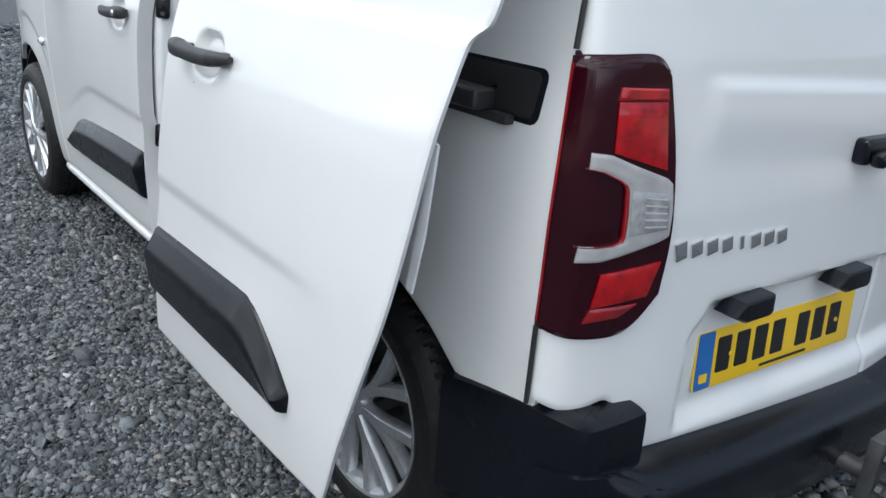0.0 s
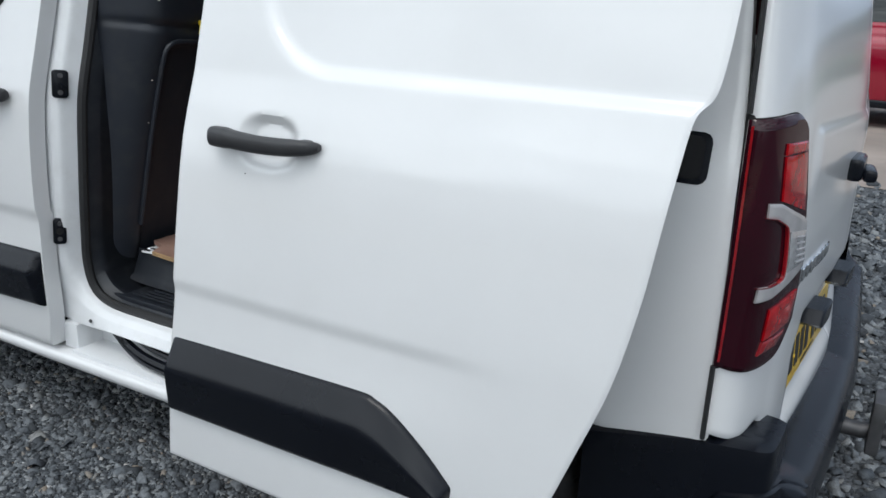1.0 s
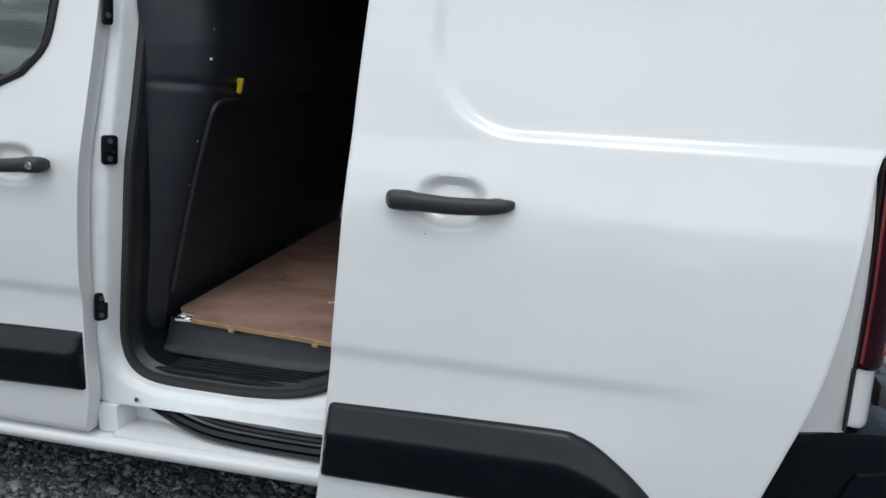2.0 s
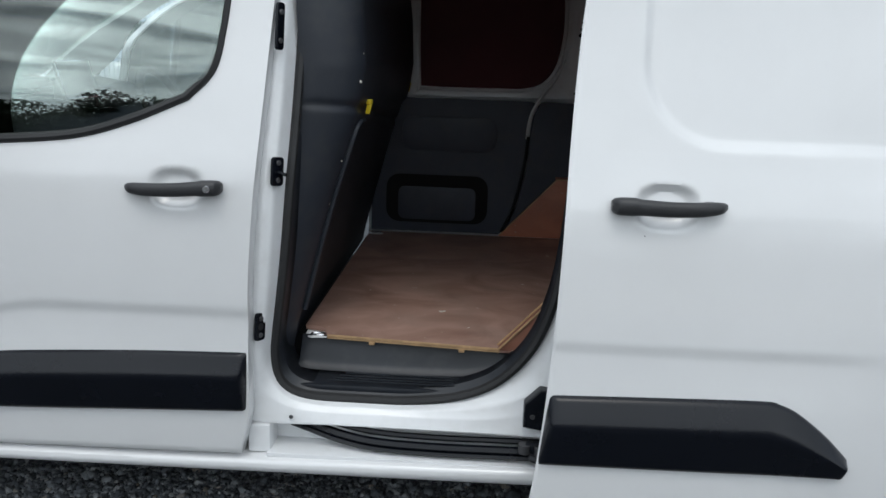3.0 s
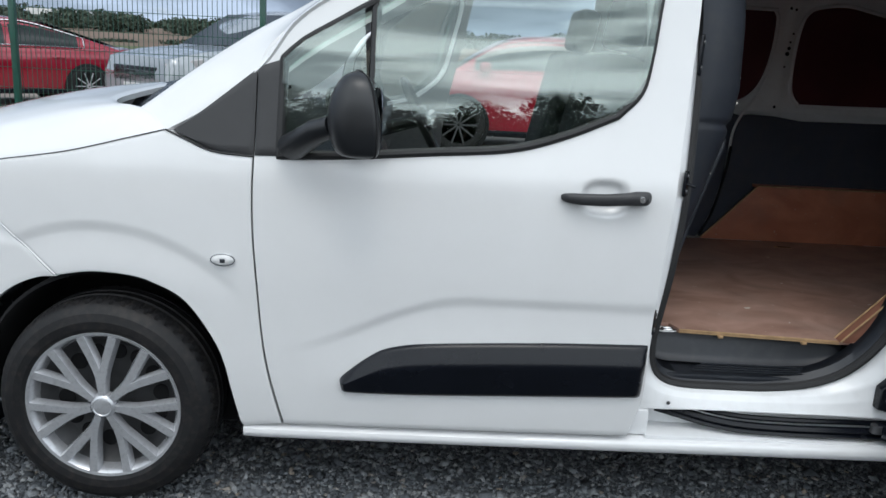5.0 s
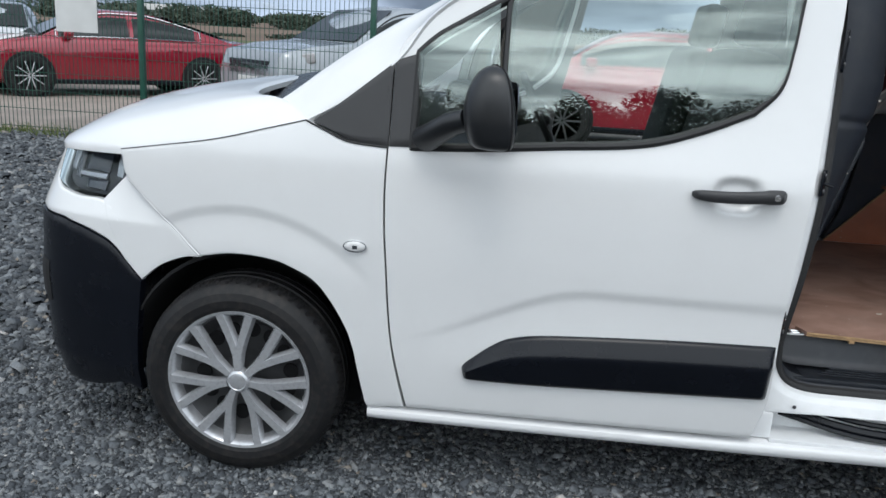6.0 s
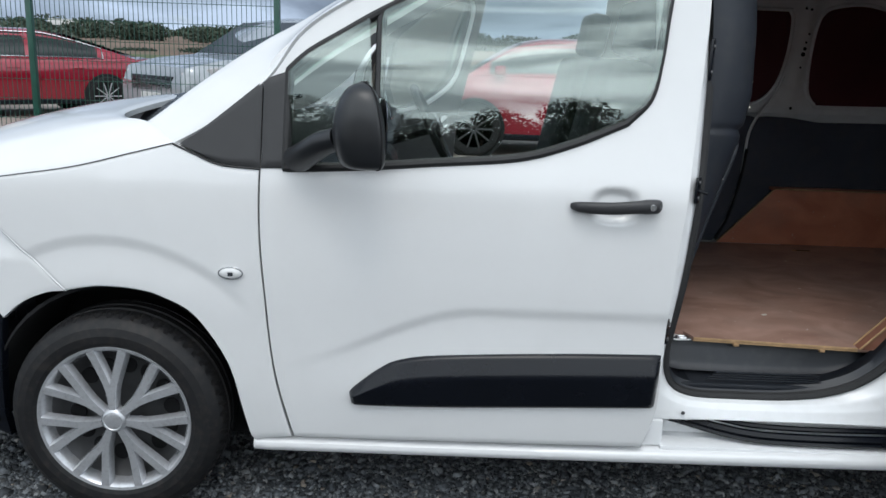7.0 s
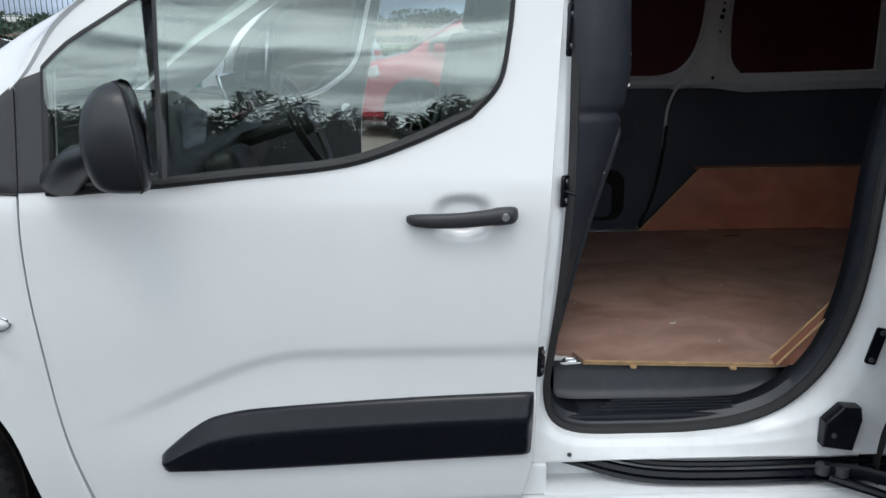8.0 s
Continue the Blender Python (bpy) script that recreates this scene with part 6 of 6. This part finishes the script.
def parked_car(name, place, paint, label, L, W, roof, belt, front, rear, wheels, radius, nose, tail, trim_line=False, rear_end=0.35, spokes=SILVER):
    """A parked car about its own origin, x forward. front, rear: glass feet and heads along x; nose, tail: heights at the ends."""
    m = pose(*place)
    root = thing(name, m if isinstance(m, tuple) else place, label, "car")
    xs_ = np.linspace(-L / 2, L / 2, 61)
    f_foot, f_head = front
    r_foot, r_head = rear
    deck = np.interp(xs_, [-L / 2, -L / 2 + 0.08, r_foot, f_foot, L / 2 - 0.5, L / 2 - 0.06, L / 2], [tail - 0.14, tail, belt + 0.03, belt + 0.02, nose + 0.04, nose - 0.06, nose - 0.22])
    arc = spline([(r_foot, belt), (r_head, roof - 0.05), ((r_head + f_head) / 2, roof), (f_head, roof - 0.05), (f_foot, belt)], 80)
    roofline = np.interp(xs_, arc[:, 0], arc[:, 1])
    plan = W / 2 * (1 - 0.18 * np.abs(2 * xs_ / L) ** 5)
    low = 0.22 + 0.06 * np.abs(2 * xs_ / L) ** 8
    verts, n_c = [], 13
    for x, d, r, w_, z0 in zip(xs_, deck, roofline, plan, low):
        cabin = max(r - d, 0.0) if r_foot < x < f_foot else 0.0
        sec = [(0, z0 - 0.02), (0.86 * w_, z0 - 0.02), (0.95 * w_, z0 + 0.04), (0.975 * w_, z0 + 0.20), (0.995 * w_, z0 + 0.36), (1.0 * w_, min(d - 0.18, 0.74)), (0.985 * w_, d - 0.10), (0.95 * w_, d - 0.02), (0.90 * w_, d + 0.004), (0.90 * w_ - 0.10 * cabin, d + 0.35 * cabin), (0.90 * w_ - 0.30 * cabin, d + 0.80 * cabin), (0.90 * w_ - 0.50 * cabin - 0.0 * w_, d + 0.97 * cabin), (0.0, d + cabin + 0.02)]
        verts += [(x, y, z) for y, z in sec] + [(x, -y, z) for y, z in sec[::-1]]
    n_r = 2 * n_c
    faces = []
    for i in range(60):
        for k in range(n_r - 1):
            faces.append((i * n_r + k, (i + 1) * n_r + k, (i + 1) * n_r + k + 1, i * n_r + k + 1))
    faces += [tuple(range(n_r))[::-1], tuple(60 * n_r + k for k in range(n_r))]
    bm = bmesh.new()
    bm.from_mesh(raw(name, verts, faces))
    bmesh.ops.remove_doubles(bm, verts=bm.verts, dist=1e-4)
    bmesh.ops.recalc_face_normals(bm, faces=bm.faces)
    bmesh.ops.transform(bm, matrix=m, verts=bm.verts)
    body = part("body", bm, paint, root, "", 40)

    def side_y(x, z):
        w_ = float(np.interp(x, xs_, plan))
        d, r = float(np.interp(x, xs_, deck)), float(np.interp(x, xs_, roofline))
        c = max(r - d, 0.02)
        return 0.90 * w_ - float(np.interp((z - d) / c, [0, 0.35, 0.8, 1], [0, 0.10, 0.30, 0.5])) * c

    mid_x = (r_head + f_head) / 2 - 0.05
    for sgn in (1, -1):
        for nm, a, b in (("front_window", mid_x + 0.04, f_foot - 0.30), ("rear_window", r_foot + rear_end, mid_x - 0.04)):
            gx_ = np.linspace(a, b, 12)
            g = []
            for x in gx_:
                d, r = float(np.interp(x, xs_, deck)), float(np.interp(x, xs_, roofline))
                col = []
                for t in np.linspace(0.08, 0.86, 6):
                    z = d + t * max(r - d, 0.03)
                    col.append(tuple(m @ Vector((x, sgn * (side_y(x, z) + 0.006), z))))
                g.append(col)
            part(nm, shell(nm, np.array(g), tuple(np.array(m.to_3x3() @ Vector((0, -sgn * 0.01, 0)))), 0), DARK_GLASS, body)
        if trim_line:
            top_line = []
            for x in np.linspace(r_foot + rear_end - 0.10, f_foot - 0.26, 26):
                d, r = float(np.interp(x, xs_, deck)), float(np.interp(x, xs_, roofline))
                z = d + 0.90 * max(r - d, 0.03)
                top_line.append(tuple(m @ Vector((x, sgn * (side_y(x, z) + 0.008), z))))
            low_line = []
            for x in np.linspace(f_foot - 0.26, r_foot + rear_end - 0.10, 26):
                d, r = float(np.interp(x, xs_, deck)), float(np.interp(x, xs_, roofline))
                z = d + 0.06 * max(r - d, 0.03)
                low_line.append(tuple(m @ Vector((x, sgn * (side_y(x, z) + 0.008), z))))
            part("window_trim", tube(top_line + low_line, 0.010, 6, True), CHROME, body)
        for wx in wheels:
            wm = m @ pose(wx, sgn * (W / 2 - 0.075), radius) @ (pose(0, 0, 0, 0, 0, 180) if sgn > 0 else Matrix.Identity(4))
            part("arch", lathe([(radius - 0.01, -0.078), (radius + 0.045, -0.078), (radius + 0.045, 0.1), (radius - 0.01, 0.1)], 32, wm, True), DARK, body)
            tyre = part("wheel", lathe([(radius * 0.68, -0.10), (radius * 0.80, -0.115), (radius * 0.95, -0.105), (radius, -0.07), (radius, 0.08), (radius * 0.7, 0.10)], 40, wm), TYRE, root)
            part("rim", lathe([(0.0, -0.058), (radius * 0.5, -0.058), (radius * 0.64, -0.075), (radius * 0.69, -0.100)], 30, wm), DARK, tyre)
            for k in range(10):
                sm = wm @ Matrix.Rotation(2 * math.pi * k / 10, 4, "Y") @ pose(radius * 0.37, -0.096, 0)
                part("spoke", block((radius * 0.66, 0.02, 0.021), sm, 0.004), spokes, tyre)
    wg = np.array([[tuple(m @ Vector((x, y * (0.80 - 0.12 * t) * W / 2, belt + 0.03 + t * (roof - belt - 0.06) + 0.012))) for y in np.linspace(-1, 1, 9)] for t, x in ((t, f_foot + (f_head - f_foot) * t) for t in np.linspace(0.02, 0.92, 8))])
    part("windscreen", shell("windscreen", wg, (0, 0, -0.008), 0), DARK_GLASS, body)
    rg = np.array([[tuple(m @ Vector((x, y * (0.80 - 0.12 * t) * W / 2, belt + 0.04 + t * (roof - belt - 0.06) + 0.012))) for y in np.linspace(-1, 1, 9)] for t, x in ((t, r_foot + (r_head - r_foot) * t) for t in np.linspace(0.06, 0.92, 8))])
    part("back_window", shell("back_window", rg, (0, 0, -0.008), 0), DARK_GLASS, body)
    for sgn in (1, -1):
        part("headlight", block((0.46, 0.12, 0.13), m @ pose(L / 2 - 0.26, sgn * (W / 2 * 0.80), nose - 0.13, 0, 10, -sgn * 28), 0.03, 3), FROST, body)
        part("tail_lamp", block((0.26, 0.12, 0.12), m @ pose(-L / 2 + 0.15, sgn * (W / 2 * 0.80), tail - 0.16, 0, 0, sgn * 20), 0.03, 3), RED_LENS, body)
        part("door_mirror", block((0.14, 0.16, 0.12), m @ pose(f_foot - 0.42, sgn * (W / 2 + 0.03), belt + 0.08), 0.04, 3), paint, body)
        for hx in (mid_x + 0.25, mid_x - 0.75):
            part("door_handle", block((0.20, 0.03, 0.03), m @ pose(hx, sgn * (W / 2 - 0.005), belt - 0.13), 0.01), paint, body)
    part("grille", block((0.04, W * 0.56, 0.20), m @ pose(L / 2 - 0.02, 0, nose - 0.26), 0.02), PLASTIC, body)
    part("front_plate", block((0.01, 0.50, 0.11), m @ pose(L / 2 + 0.008, 0, nose - 0.42), 0.003), PAPER, body)
    part("front_bumper_duct", block((0.04, W * 0.7, 0.10), m @ pose(L / 2 - 0.03, 0, 0.34), 0.02), PLASTIC, body)
    for sgn in (1, -1):
        part("sill_trim", block((L * 0.44, 0.04, 0.08), m @ pose(0, sgn * (W / 2 - 0.03), 0.25), 0.015), PLASTIC, body)
    return root


RED = car_paint("red_paint", (0.27, 0.002, 0.019), 0.16)
GREY = car_paint("grey_paint", (0.33, 0.355, 0.38))
SILVER_PAINT = car_paint("silver_paint", (0.42, 0.45, 0.48))
# a car's nose points along its own +x
ang = math.degrees(math.atan2(10.06 - 11.99, -7.17 + 5.14))
parked_car("red_saloon_car", (-6.15 - 0.62, 11.03 + 0.66, lay(0, 11.03), 0, 0, ang), RED, "red saloon car parked behind the fence", 4.87, 1.84, 1.41, 0.93, (1.25, 0.40), (-2.10, -0.70), (1.42, -1.41), 0.335, 0.80, 0.98, True, 0.80)
parked_car("grey_suv_car", (-1.37, 9.6, lay(0, 9.6), 0, 0, ang + 4), GREY, "silver grey SUV parked behind the red saloon", 4.37, 1.90, 1.63, 1.10, (1.10, 0.35), (-2.0, -1.35), (1.34, -1.34), 0.36, 1.02, 1.12)
parked_car("red_hatchback_car", (2.50, 8.9, lay(0, 8.9), 0, 0, 180), RED, "red hatchback car parked beyond the van", 4.4, 1.80, 1.46, 0.98, (1.45, 0.70), (-2.0, -1.4), (1.32, -1.30), 0.34, 0.90, 1.05, spokes=WHEEL_STEEL)
parked_car("silver_hatchback_car", (-9.8, 13.0, lay(0, 13.0), 0, 0, 120), SILVER_PAINT, "silver hatchback car parked in the yard", 4.3, 1.80, 1.5, 1.0, (1.15, 0.4), (-1.9, -1.3), (1.30, -1.30), 0.33, 0.92, 1.05)

# fields, hedges, trees on the rise
FIELD = material("stubble_field", (0.145, 0.092, 0.066), 0.95, vary=0.3, vscale=0.05, dirt=(0.08, 0.10, 0.04), dirt_amount=0.5)
PASTURE = material("pasture", (0.075, 0.10, 0.035), 0.95, vary=0.3, vscale=0.08, dirt=(0.12, 0.12, 0.05), dirt_amount=0.4)


def field(name, x0, x1, y0, y1, up, mat, label):
    fx, fy_ = np.meshgrid(np.linspace(x0, x1, 20), np.linspace(y0, y1, 12), indexing="ij")
    fi = np.arange(fx.size).reshape(fx.shape)
    ob = new(name, finish(raw(name, np.stack([fx, fy_, rise(fy_) + up], -1).reshape(-1, 3), np.stack([fi[:-1, :-1], fi[1:, :-1], fi[1:, 1:], fi[:-1, 1:]], -1).reshape(-1, 4)), mat))
    return tagged(ob, label, "field", kind="structure")


field("pasture", -200, 220, 30.2, 75, 0.012, PASTURE, "green pasture beyond the yard")
field("ploughed_field", -420, 420, 75, 420, 0.03, FIELD, "brown stubble field in the distance")
field("far_pasture", -2000, 2000, 420, 2600, 0.06, PASTURE, "green land on the skyline")

LEAF = material("leaves", (0.045, 0.075, 0.022), 0.7, vary=0.5, vscale=0.8)
LEAF_DARK = material("dark_leaves", (0.022, 0.040, 0.016), 0.75, vary=0.5, vscale=0.5)
# leaf green paled and greyed, so the haze of distance is in the colour
FAR_LEAF = material("far_leaves", (0.040, 0.056, 0.036), 0.8, vary=0.5, vscale=0.15)
BARK = material("bark", (0.10, 0.075, 0.055), 0.9, vary=0.3, vscale=8.0, bump=0.5, bscale=40.0)


def blades(r, p, leaf, wide):
    """Leaf blades, one at each place of p, turned at random."""
    n = len(p)
    a, b = r.normal(size=(n, 3)), r.normal(size=(n, 3))
    a /= np.linalg.norm(a, axis=1, keepdims=True)
    b -= a * (a * b).sum(1, keepdims=True)
    b /= np.linalg.norm(b, axis=1, keepdims=True)
    k = (leaf * r.uniform(0.5, 1.5, n))[:, None]
    v = np.stack([p - a * k, p + b * k * wide, p + a * k, p - b * k * wide], 1).reshape(-1, 3)
    return raw("crown", v, np.arange(4 * n).reshape(n, 4))


def crown(n, centre, spread, count, leaf, seed):
    """Leaves scattered over the clumps of one crown."""
    r = np.random.default_rng(seed)
    c = r.normal(size=(count, 3)) * np.array(spread) * 0.55 + centre
    d = r.normal(size=(n, 3))
    d /= np.linalg.norm(d, axis=1, keepdims=True)
    p = c[r.integers(count, size=n)] + d * np.array(spread) * 0.42 * r.uniform(0.1, 1.0, n)[:, None] ** 0.5
    return blades(r, p, leaf, 0.5)


def bush(x, y, h, w_, seed, leaf=0.05, n=2600, mat=LEAF_DARK, label="leafy green shrub beside the yard", base_z=None):
    z = lay(x, y) if base_z is None else base_z
    root = thing("bush", (x, y, z), label, "bush", "shrubs round the yard")
    limbs = []
    q = np.random.default_rng(seed)
    for k in range(5):
        tip = np.array([x, y, z]) + q.normal(size=3) * [w_ * 0.3, w_ * 0.3, 0] + [0, 0, h * q.uniform(0.6, 0.9)]
        mid_p = (np.array([x, y, z]) + tip) / 2 + q.normal(size=3) * w_ * 0.08
        limbs.append(tube(spline([(x, y, z - 0.02), mid_p, tip], 6), list(np.linspace(0.03, 0.008, 6) * h), 6))
    part("stems", join(*limbs), BARK, root)
    part("crown", crown(n, np.array([x, y, z + h * 0.50]), (w_ * 0.5, w_ * 0.5, h * 0.48), 26, leaf, seed), mat, root)
    return root


# shrubs along the road behind the walk, seen in the window glass
for k, (bx_, by_, bh, bw) in enumerate(((-12, -18, 4.4, 4.0), (-9, -17, 3.6, 3.6), (-6.4, -18, 4.6, 3.4), (-4.4, -17, 3.4, 2.8), (-2.2, -17.5, 4.2, 3.2), (-0.4, -17.2, 3.2, 2.6), (1.4, -16.8, 3.6, 3.0), (3.6, -17.5, 4.8, 3.6), (6.4, -18, 4.0, 3.6), (9.2, -18, 4.4, 4.0), (13, -19, 4.6, 4.6))):
    bush(bx_, by_, bh * 0.96, bw, 40 + k, 0.075, 14000)

# scrub beyond the yard, hedge lines and woods as one mass each
def mass(name, boxes, leaf, per, mat, label, seed):
    r = np.random.default_rng(seed)
    box = np.repeat(np.array([(x, y, lay(x, y) + h * 0.45, w_ * 0.55, w_ * 0.35, h * 0.5) for x, y, w_, h in boxes]), per, 0)
    d = r.normal(size=(len(box), 3))
    d /= np.linalg.norm(d, axis=1, keepdims=True)
    p = box[:, :3] + d * box[:, 3:] * r.uniform(0.55, 1.0, len(box))[:, None]
    ob = new(name, finish(blades(r, p, leaf, 0.6), mat))
    return tagged(ob, label, "trees", kind="stuff")


r = np.random.default_rng(11)
mass("scrub", [(r.uniform(-40, 30), r.uniform(32, 40), r.uniform(1.5, 3.5), r.uniform(0.3, 0.8)) for _ in range(60)], 0.16, 260, LEAF, "rough green scrub beyond the yard", 1)
mass("hedge", [(x + r.uniform(-2, 2), 84 + r.uniform(-6, 6), r.uniform(3, 9), r.uniform(0.3, 1.5)) for x in np.arange(-130, 110, 6.5)], 0.17, 420, FAR_LEAF, "hedgerow at the edge of the field", 2)
mass("far_wood", [(x + r.uniform(-8, 8), 430 + r.uniform(-25, 25), r.uniform(12, 30), r.uniform(4.0, 9.5)) for x in np.arange(-620, 500, 13)], 0.9, 330, FAR_LEAF, "line of dark trees on the skyline", 3)
mass("copse", [(x + r.uniform(-6, 6), 190 + r.uniform(-20, 20), r.uniform(9, 16), r.uniform(2.5, 5.2)) for x in np.r_[np.arange(-115, -40, 3.5), np.arange(-20, 60, 6)]], 0.42, 520, FAR_LEAF, "copse of dark trees in front of the field", 6)
mass("far_wood_behind", [(x + r.uniform(-8, 8), -160 + r.uniform(-15, 15), r.uniform(10, 20), r.uniform(5, 9)) for x in np.arange(-260, 260, 10)], 1.0, 120, LEAF_DARK, "line of dark trees across the fields", 4)
shed = thing("barn", (-105, 230, lay(0, 230), 0, 0, 12), "low pale farm barn far across the fields", "barn")
part("wall", block((15, 9, 3.0), pose(-105, 230, lay(0, 230) + 1.3, 0, 0, 12), 0.05), material("barn_wall", (0.10, 0.13, 0.11), 0.8), shed)
part("roof", prism([(-8, 0), (8, 0), (7.4, 1.6), (-7.4, 1.6)], 9.6, pose(-105, 230, lay(0, 230) + 2.8, 0, 0, 12) @ pose(0, 4.8, 0) @ FACING, 0.02), material("barn_roof", (0.55, 0.55, 0.54), 0.6), shed)


# ---- loose stones ----
def stones(n, region, size, seed, name, label):
    """n angular stones of one kind, joined, lying on the ground where region allows."""
    r = np.random.default_rng(seed)
    cube = np.array([(-1, -1, -1), (1, -1, -1), (1, 1, -1), (-1, 1, -1), (-1, -1, 1), (1, -1, 1), (1, 1, 1), (-1, 1, 1)], float)
    quads = np.array([(4, 5, 6, 7), (0, 1, 5, 4), (1, 2, 6, 5), (2, 3, 7, 6), (3, 0, 4, 7)])
    xy = region(r, n)
    n = len(xy)
    s = size * np.exp(r.normal(0, 0.35, n))
    jig = cube[None] * (1 + r.uniform(-0.45, 0.25, (n, 8, 3)))
    jig *= s[:, None, None] * np.stack([r.uniform(0.8, 1.35, n), r.uniform(0.7, 1.1, n), r.uniform(0.32, 0.62, n)], -1)[:, None]
    a, b, c = r.uniform(0, 2 * np.pi, n), r.normal(0, 0.5, n), r.normal(0, 0.5, n)
    ca, sa, cb, sb, cc, sc = np.cos(a), np.sin(a), np.cos(b), np.sin(b), np.cos(c), np.sin(c)
    zero, one = 0 * a, 0 * a + 1
    rz = np.stack([ca, -sa, zero, sa, ca, zero, zero, zero, one], -1).reshape(n, 3, 3)
    rx = np.stack([one, zero, zero, zero, cb, -sb, zero, sb, cb], -1).reshape(n, 3, 3)
    ry = np.stack([cc, zero, sc, zero, one, zero, -sc, zero, cc], -1).reshape(n, 3, 3)
    v = np.einsum("nij,nkj->nki", rz @ rx @ ry, jig)
    v += np.stack([xy[:, 0], xy[:, 1], rise(xy[:, 1]) + s * r.uniform(0.05, 0.55, n)], -1)[:, None]
    f = (quads[None] + 8 * np.arange(n)[:, None, None]).reshape(-1, 4)
    me = bpy.data.meshes.new(name)
    me.vertices.add(8 * n)
    me.vertices.foreach_set("co", v.reshape(-1))
    me.loops.add(20 * n)
    me.loops.foreach_set("vertex_index", f.reshape(-1))
    me.polygons.add(5 * n)
    me.polygons.foreach_set("loop_start", np.arange(0, 20 * n, 4))
    me.update()
    me.validate()
    me.materials.append(STONE)
    return tagged(new(name, me), label, "gravel", kind="stuff")


STONE = material("crushed_stone", (0.085, 0.092, 0.098), 0.8, bump=0.3, bscale=120.0)
sn, sl = STONE.node_tree.nodes, STONE.node_tree.links
geo, tint = sn.new("ShaderNodeNewGeometry"), sn.new("ShaderNodeValToRGB")
tint.color_ramp.elements[0].color = (0.030, 0.034, 0.039, 1)
tint.color_ramp.elements[1].color = (0.52, 0.52, 0.52, 1)
for pos, col in ((0.35, (0.062, 0.070, 0.080)), (0.80, (0.165, 0.178, 0.190)), (0.97, (0.22, 0.228, 0.232)), (0.992, (0.22, 0.18, 0.14))):
    e = tint.color_ramp.elements.new(pos)
    e.color = (*col, 1)
sl.new(geo.outputs["Random Per Island"], tint.inputs["Fac"])
speck = sn.new("ShaderNodeTexNoise")
speck.inputs["Scale"].default_value = 160.0
stc = sn.new("ShaderNodeTexCoord")
sl.new(stc.outputs["Object"], speck.inputs["Vector"])
smix = sn.new("ShaderNodeMix")
smix.data_type, smix.blend_type = "RGBA", "MULTIPLY"
smix.inputs["Factor"].default_value = 0.7
sr_ = sn.new("ShaderNodeMapRange")
sr_.inputs["From Min"].default_value, sr_.inputs["From Max"].default_value = 0.25, 0.75
sr_.inputs["To Min"].default_value, sr_.inputs["To Max"].default_value = 0.55, 1.35
sl.new(speck.outputs["Fac"], sr_.inputs["Value"])
sl.new(tint.outputs["Color"], smix.inputs["A"])
sl.new(sr_.outputs["Result"], smix.inputs["B"])
sl.new(smix.outputs["Result"], sn["Principled BSDF"].inputs["Base Color"])


def strip(x0, x1, y0, y1):
    """Places spread over a strip, thinning out past its edges."""
    return lambda r, n: np.stack([r.uniform(x0, x1, n) + r.normal(0, 0.18, n), r.uniform(y0, y1, n) + r.normal(0, 0.14, n)], -1)


stones(118000, strip(-1.6, 4.2, -1.0, 0.65), 0.0050, 1, "gravel", "angular dark grey crushed stone beside the van")
stones(24000, strip(-1.6, 4.2, -1.0, 0.65), 0.0070, 2, "coarse_gravel", "coarser angular grey stones beside the van")
stones(24000, strip(-7.0, -0.6, 0.6, 6.2), 0.013, 3, "gravel_by_fence", "grey crushed stone between van and fence")
stones(24000, strip(3.3, 6.5, -0.6, 5.0), 0.012, 4, "gravel_behind_van", "grey crushed stone behind the van")
stones(24000, strip(-6.0, -1.6, -2.5, 0.65), 0.010, 5, "gravel_ahead_of_van", "grey crushed stone in front of the van")
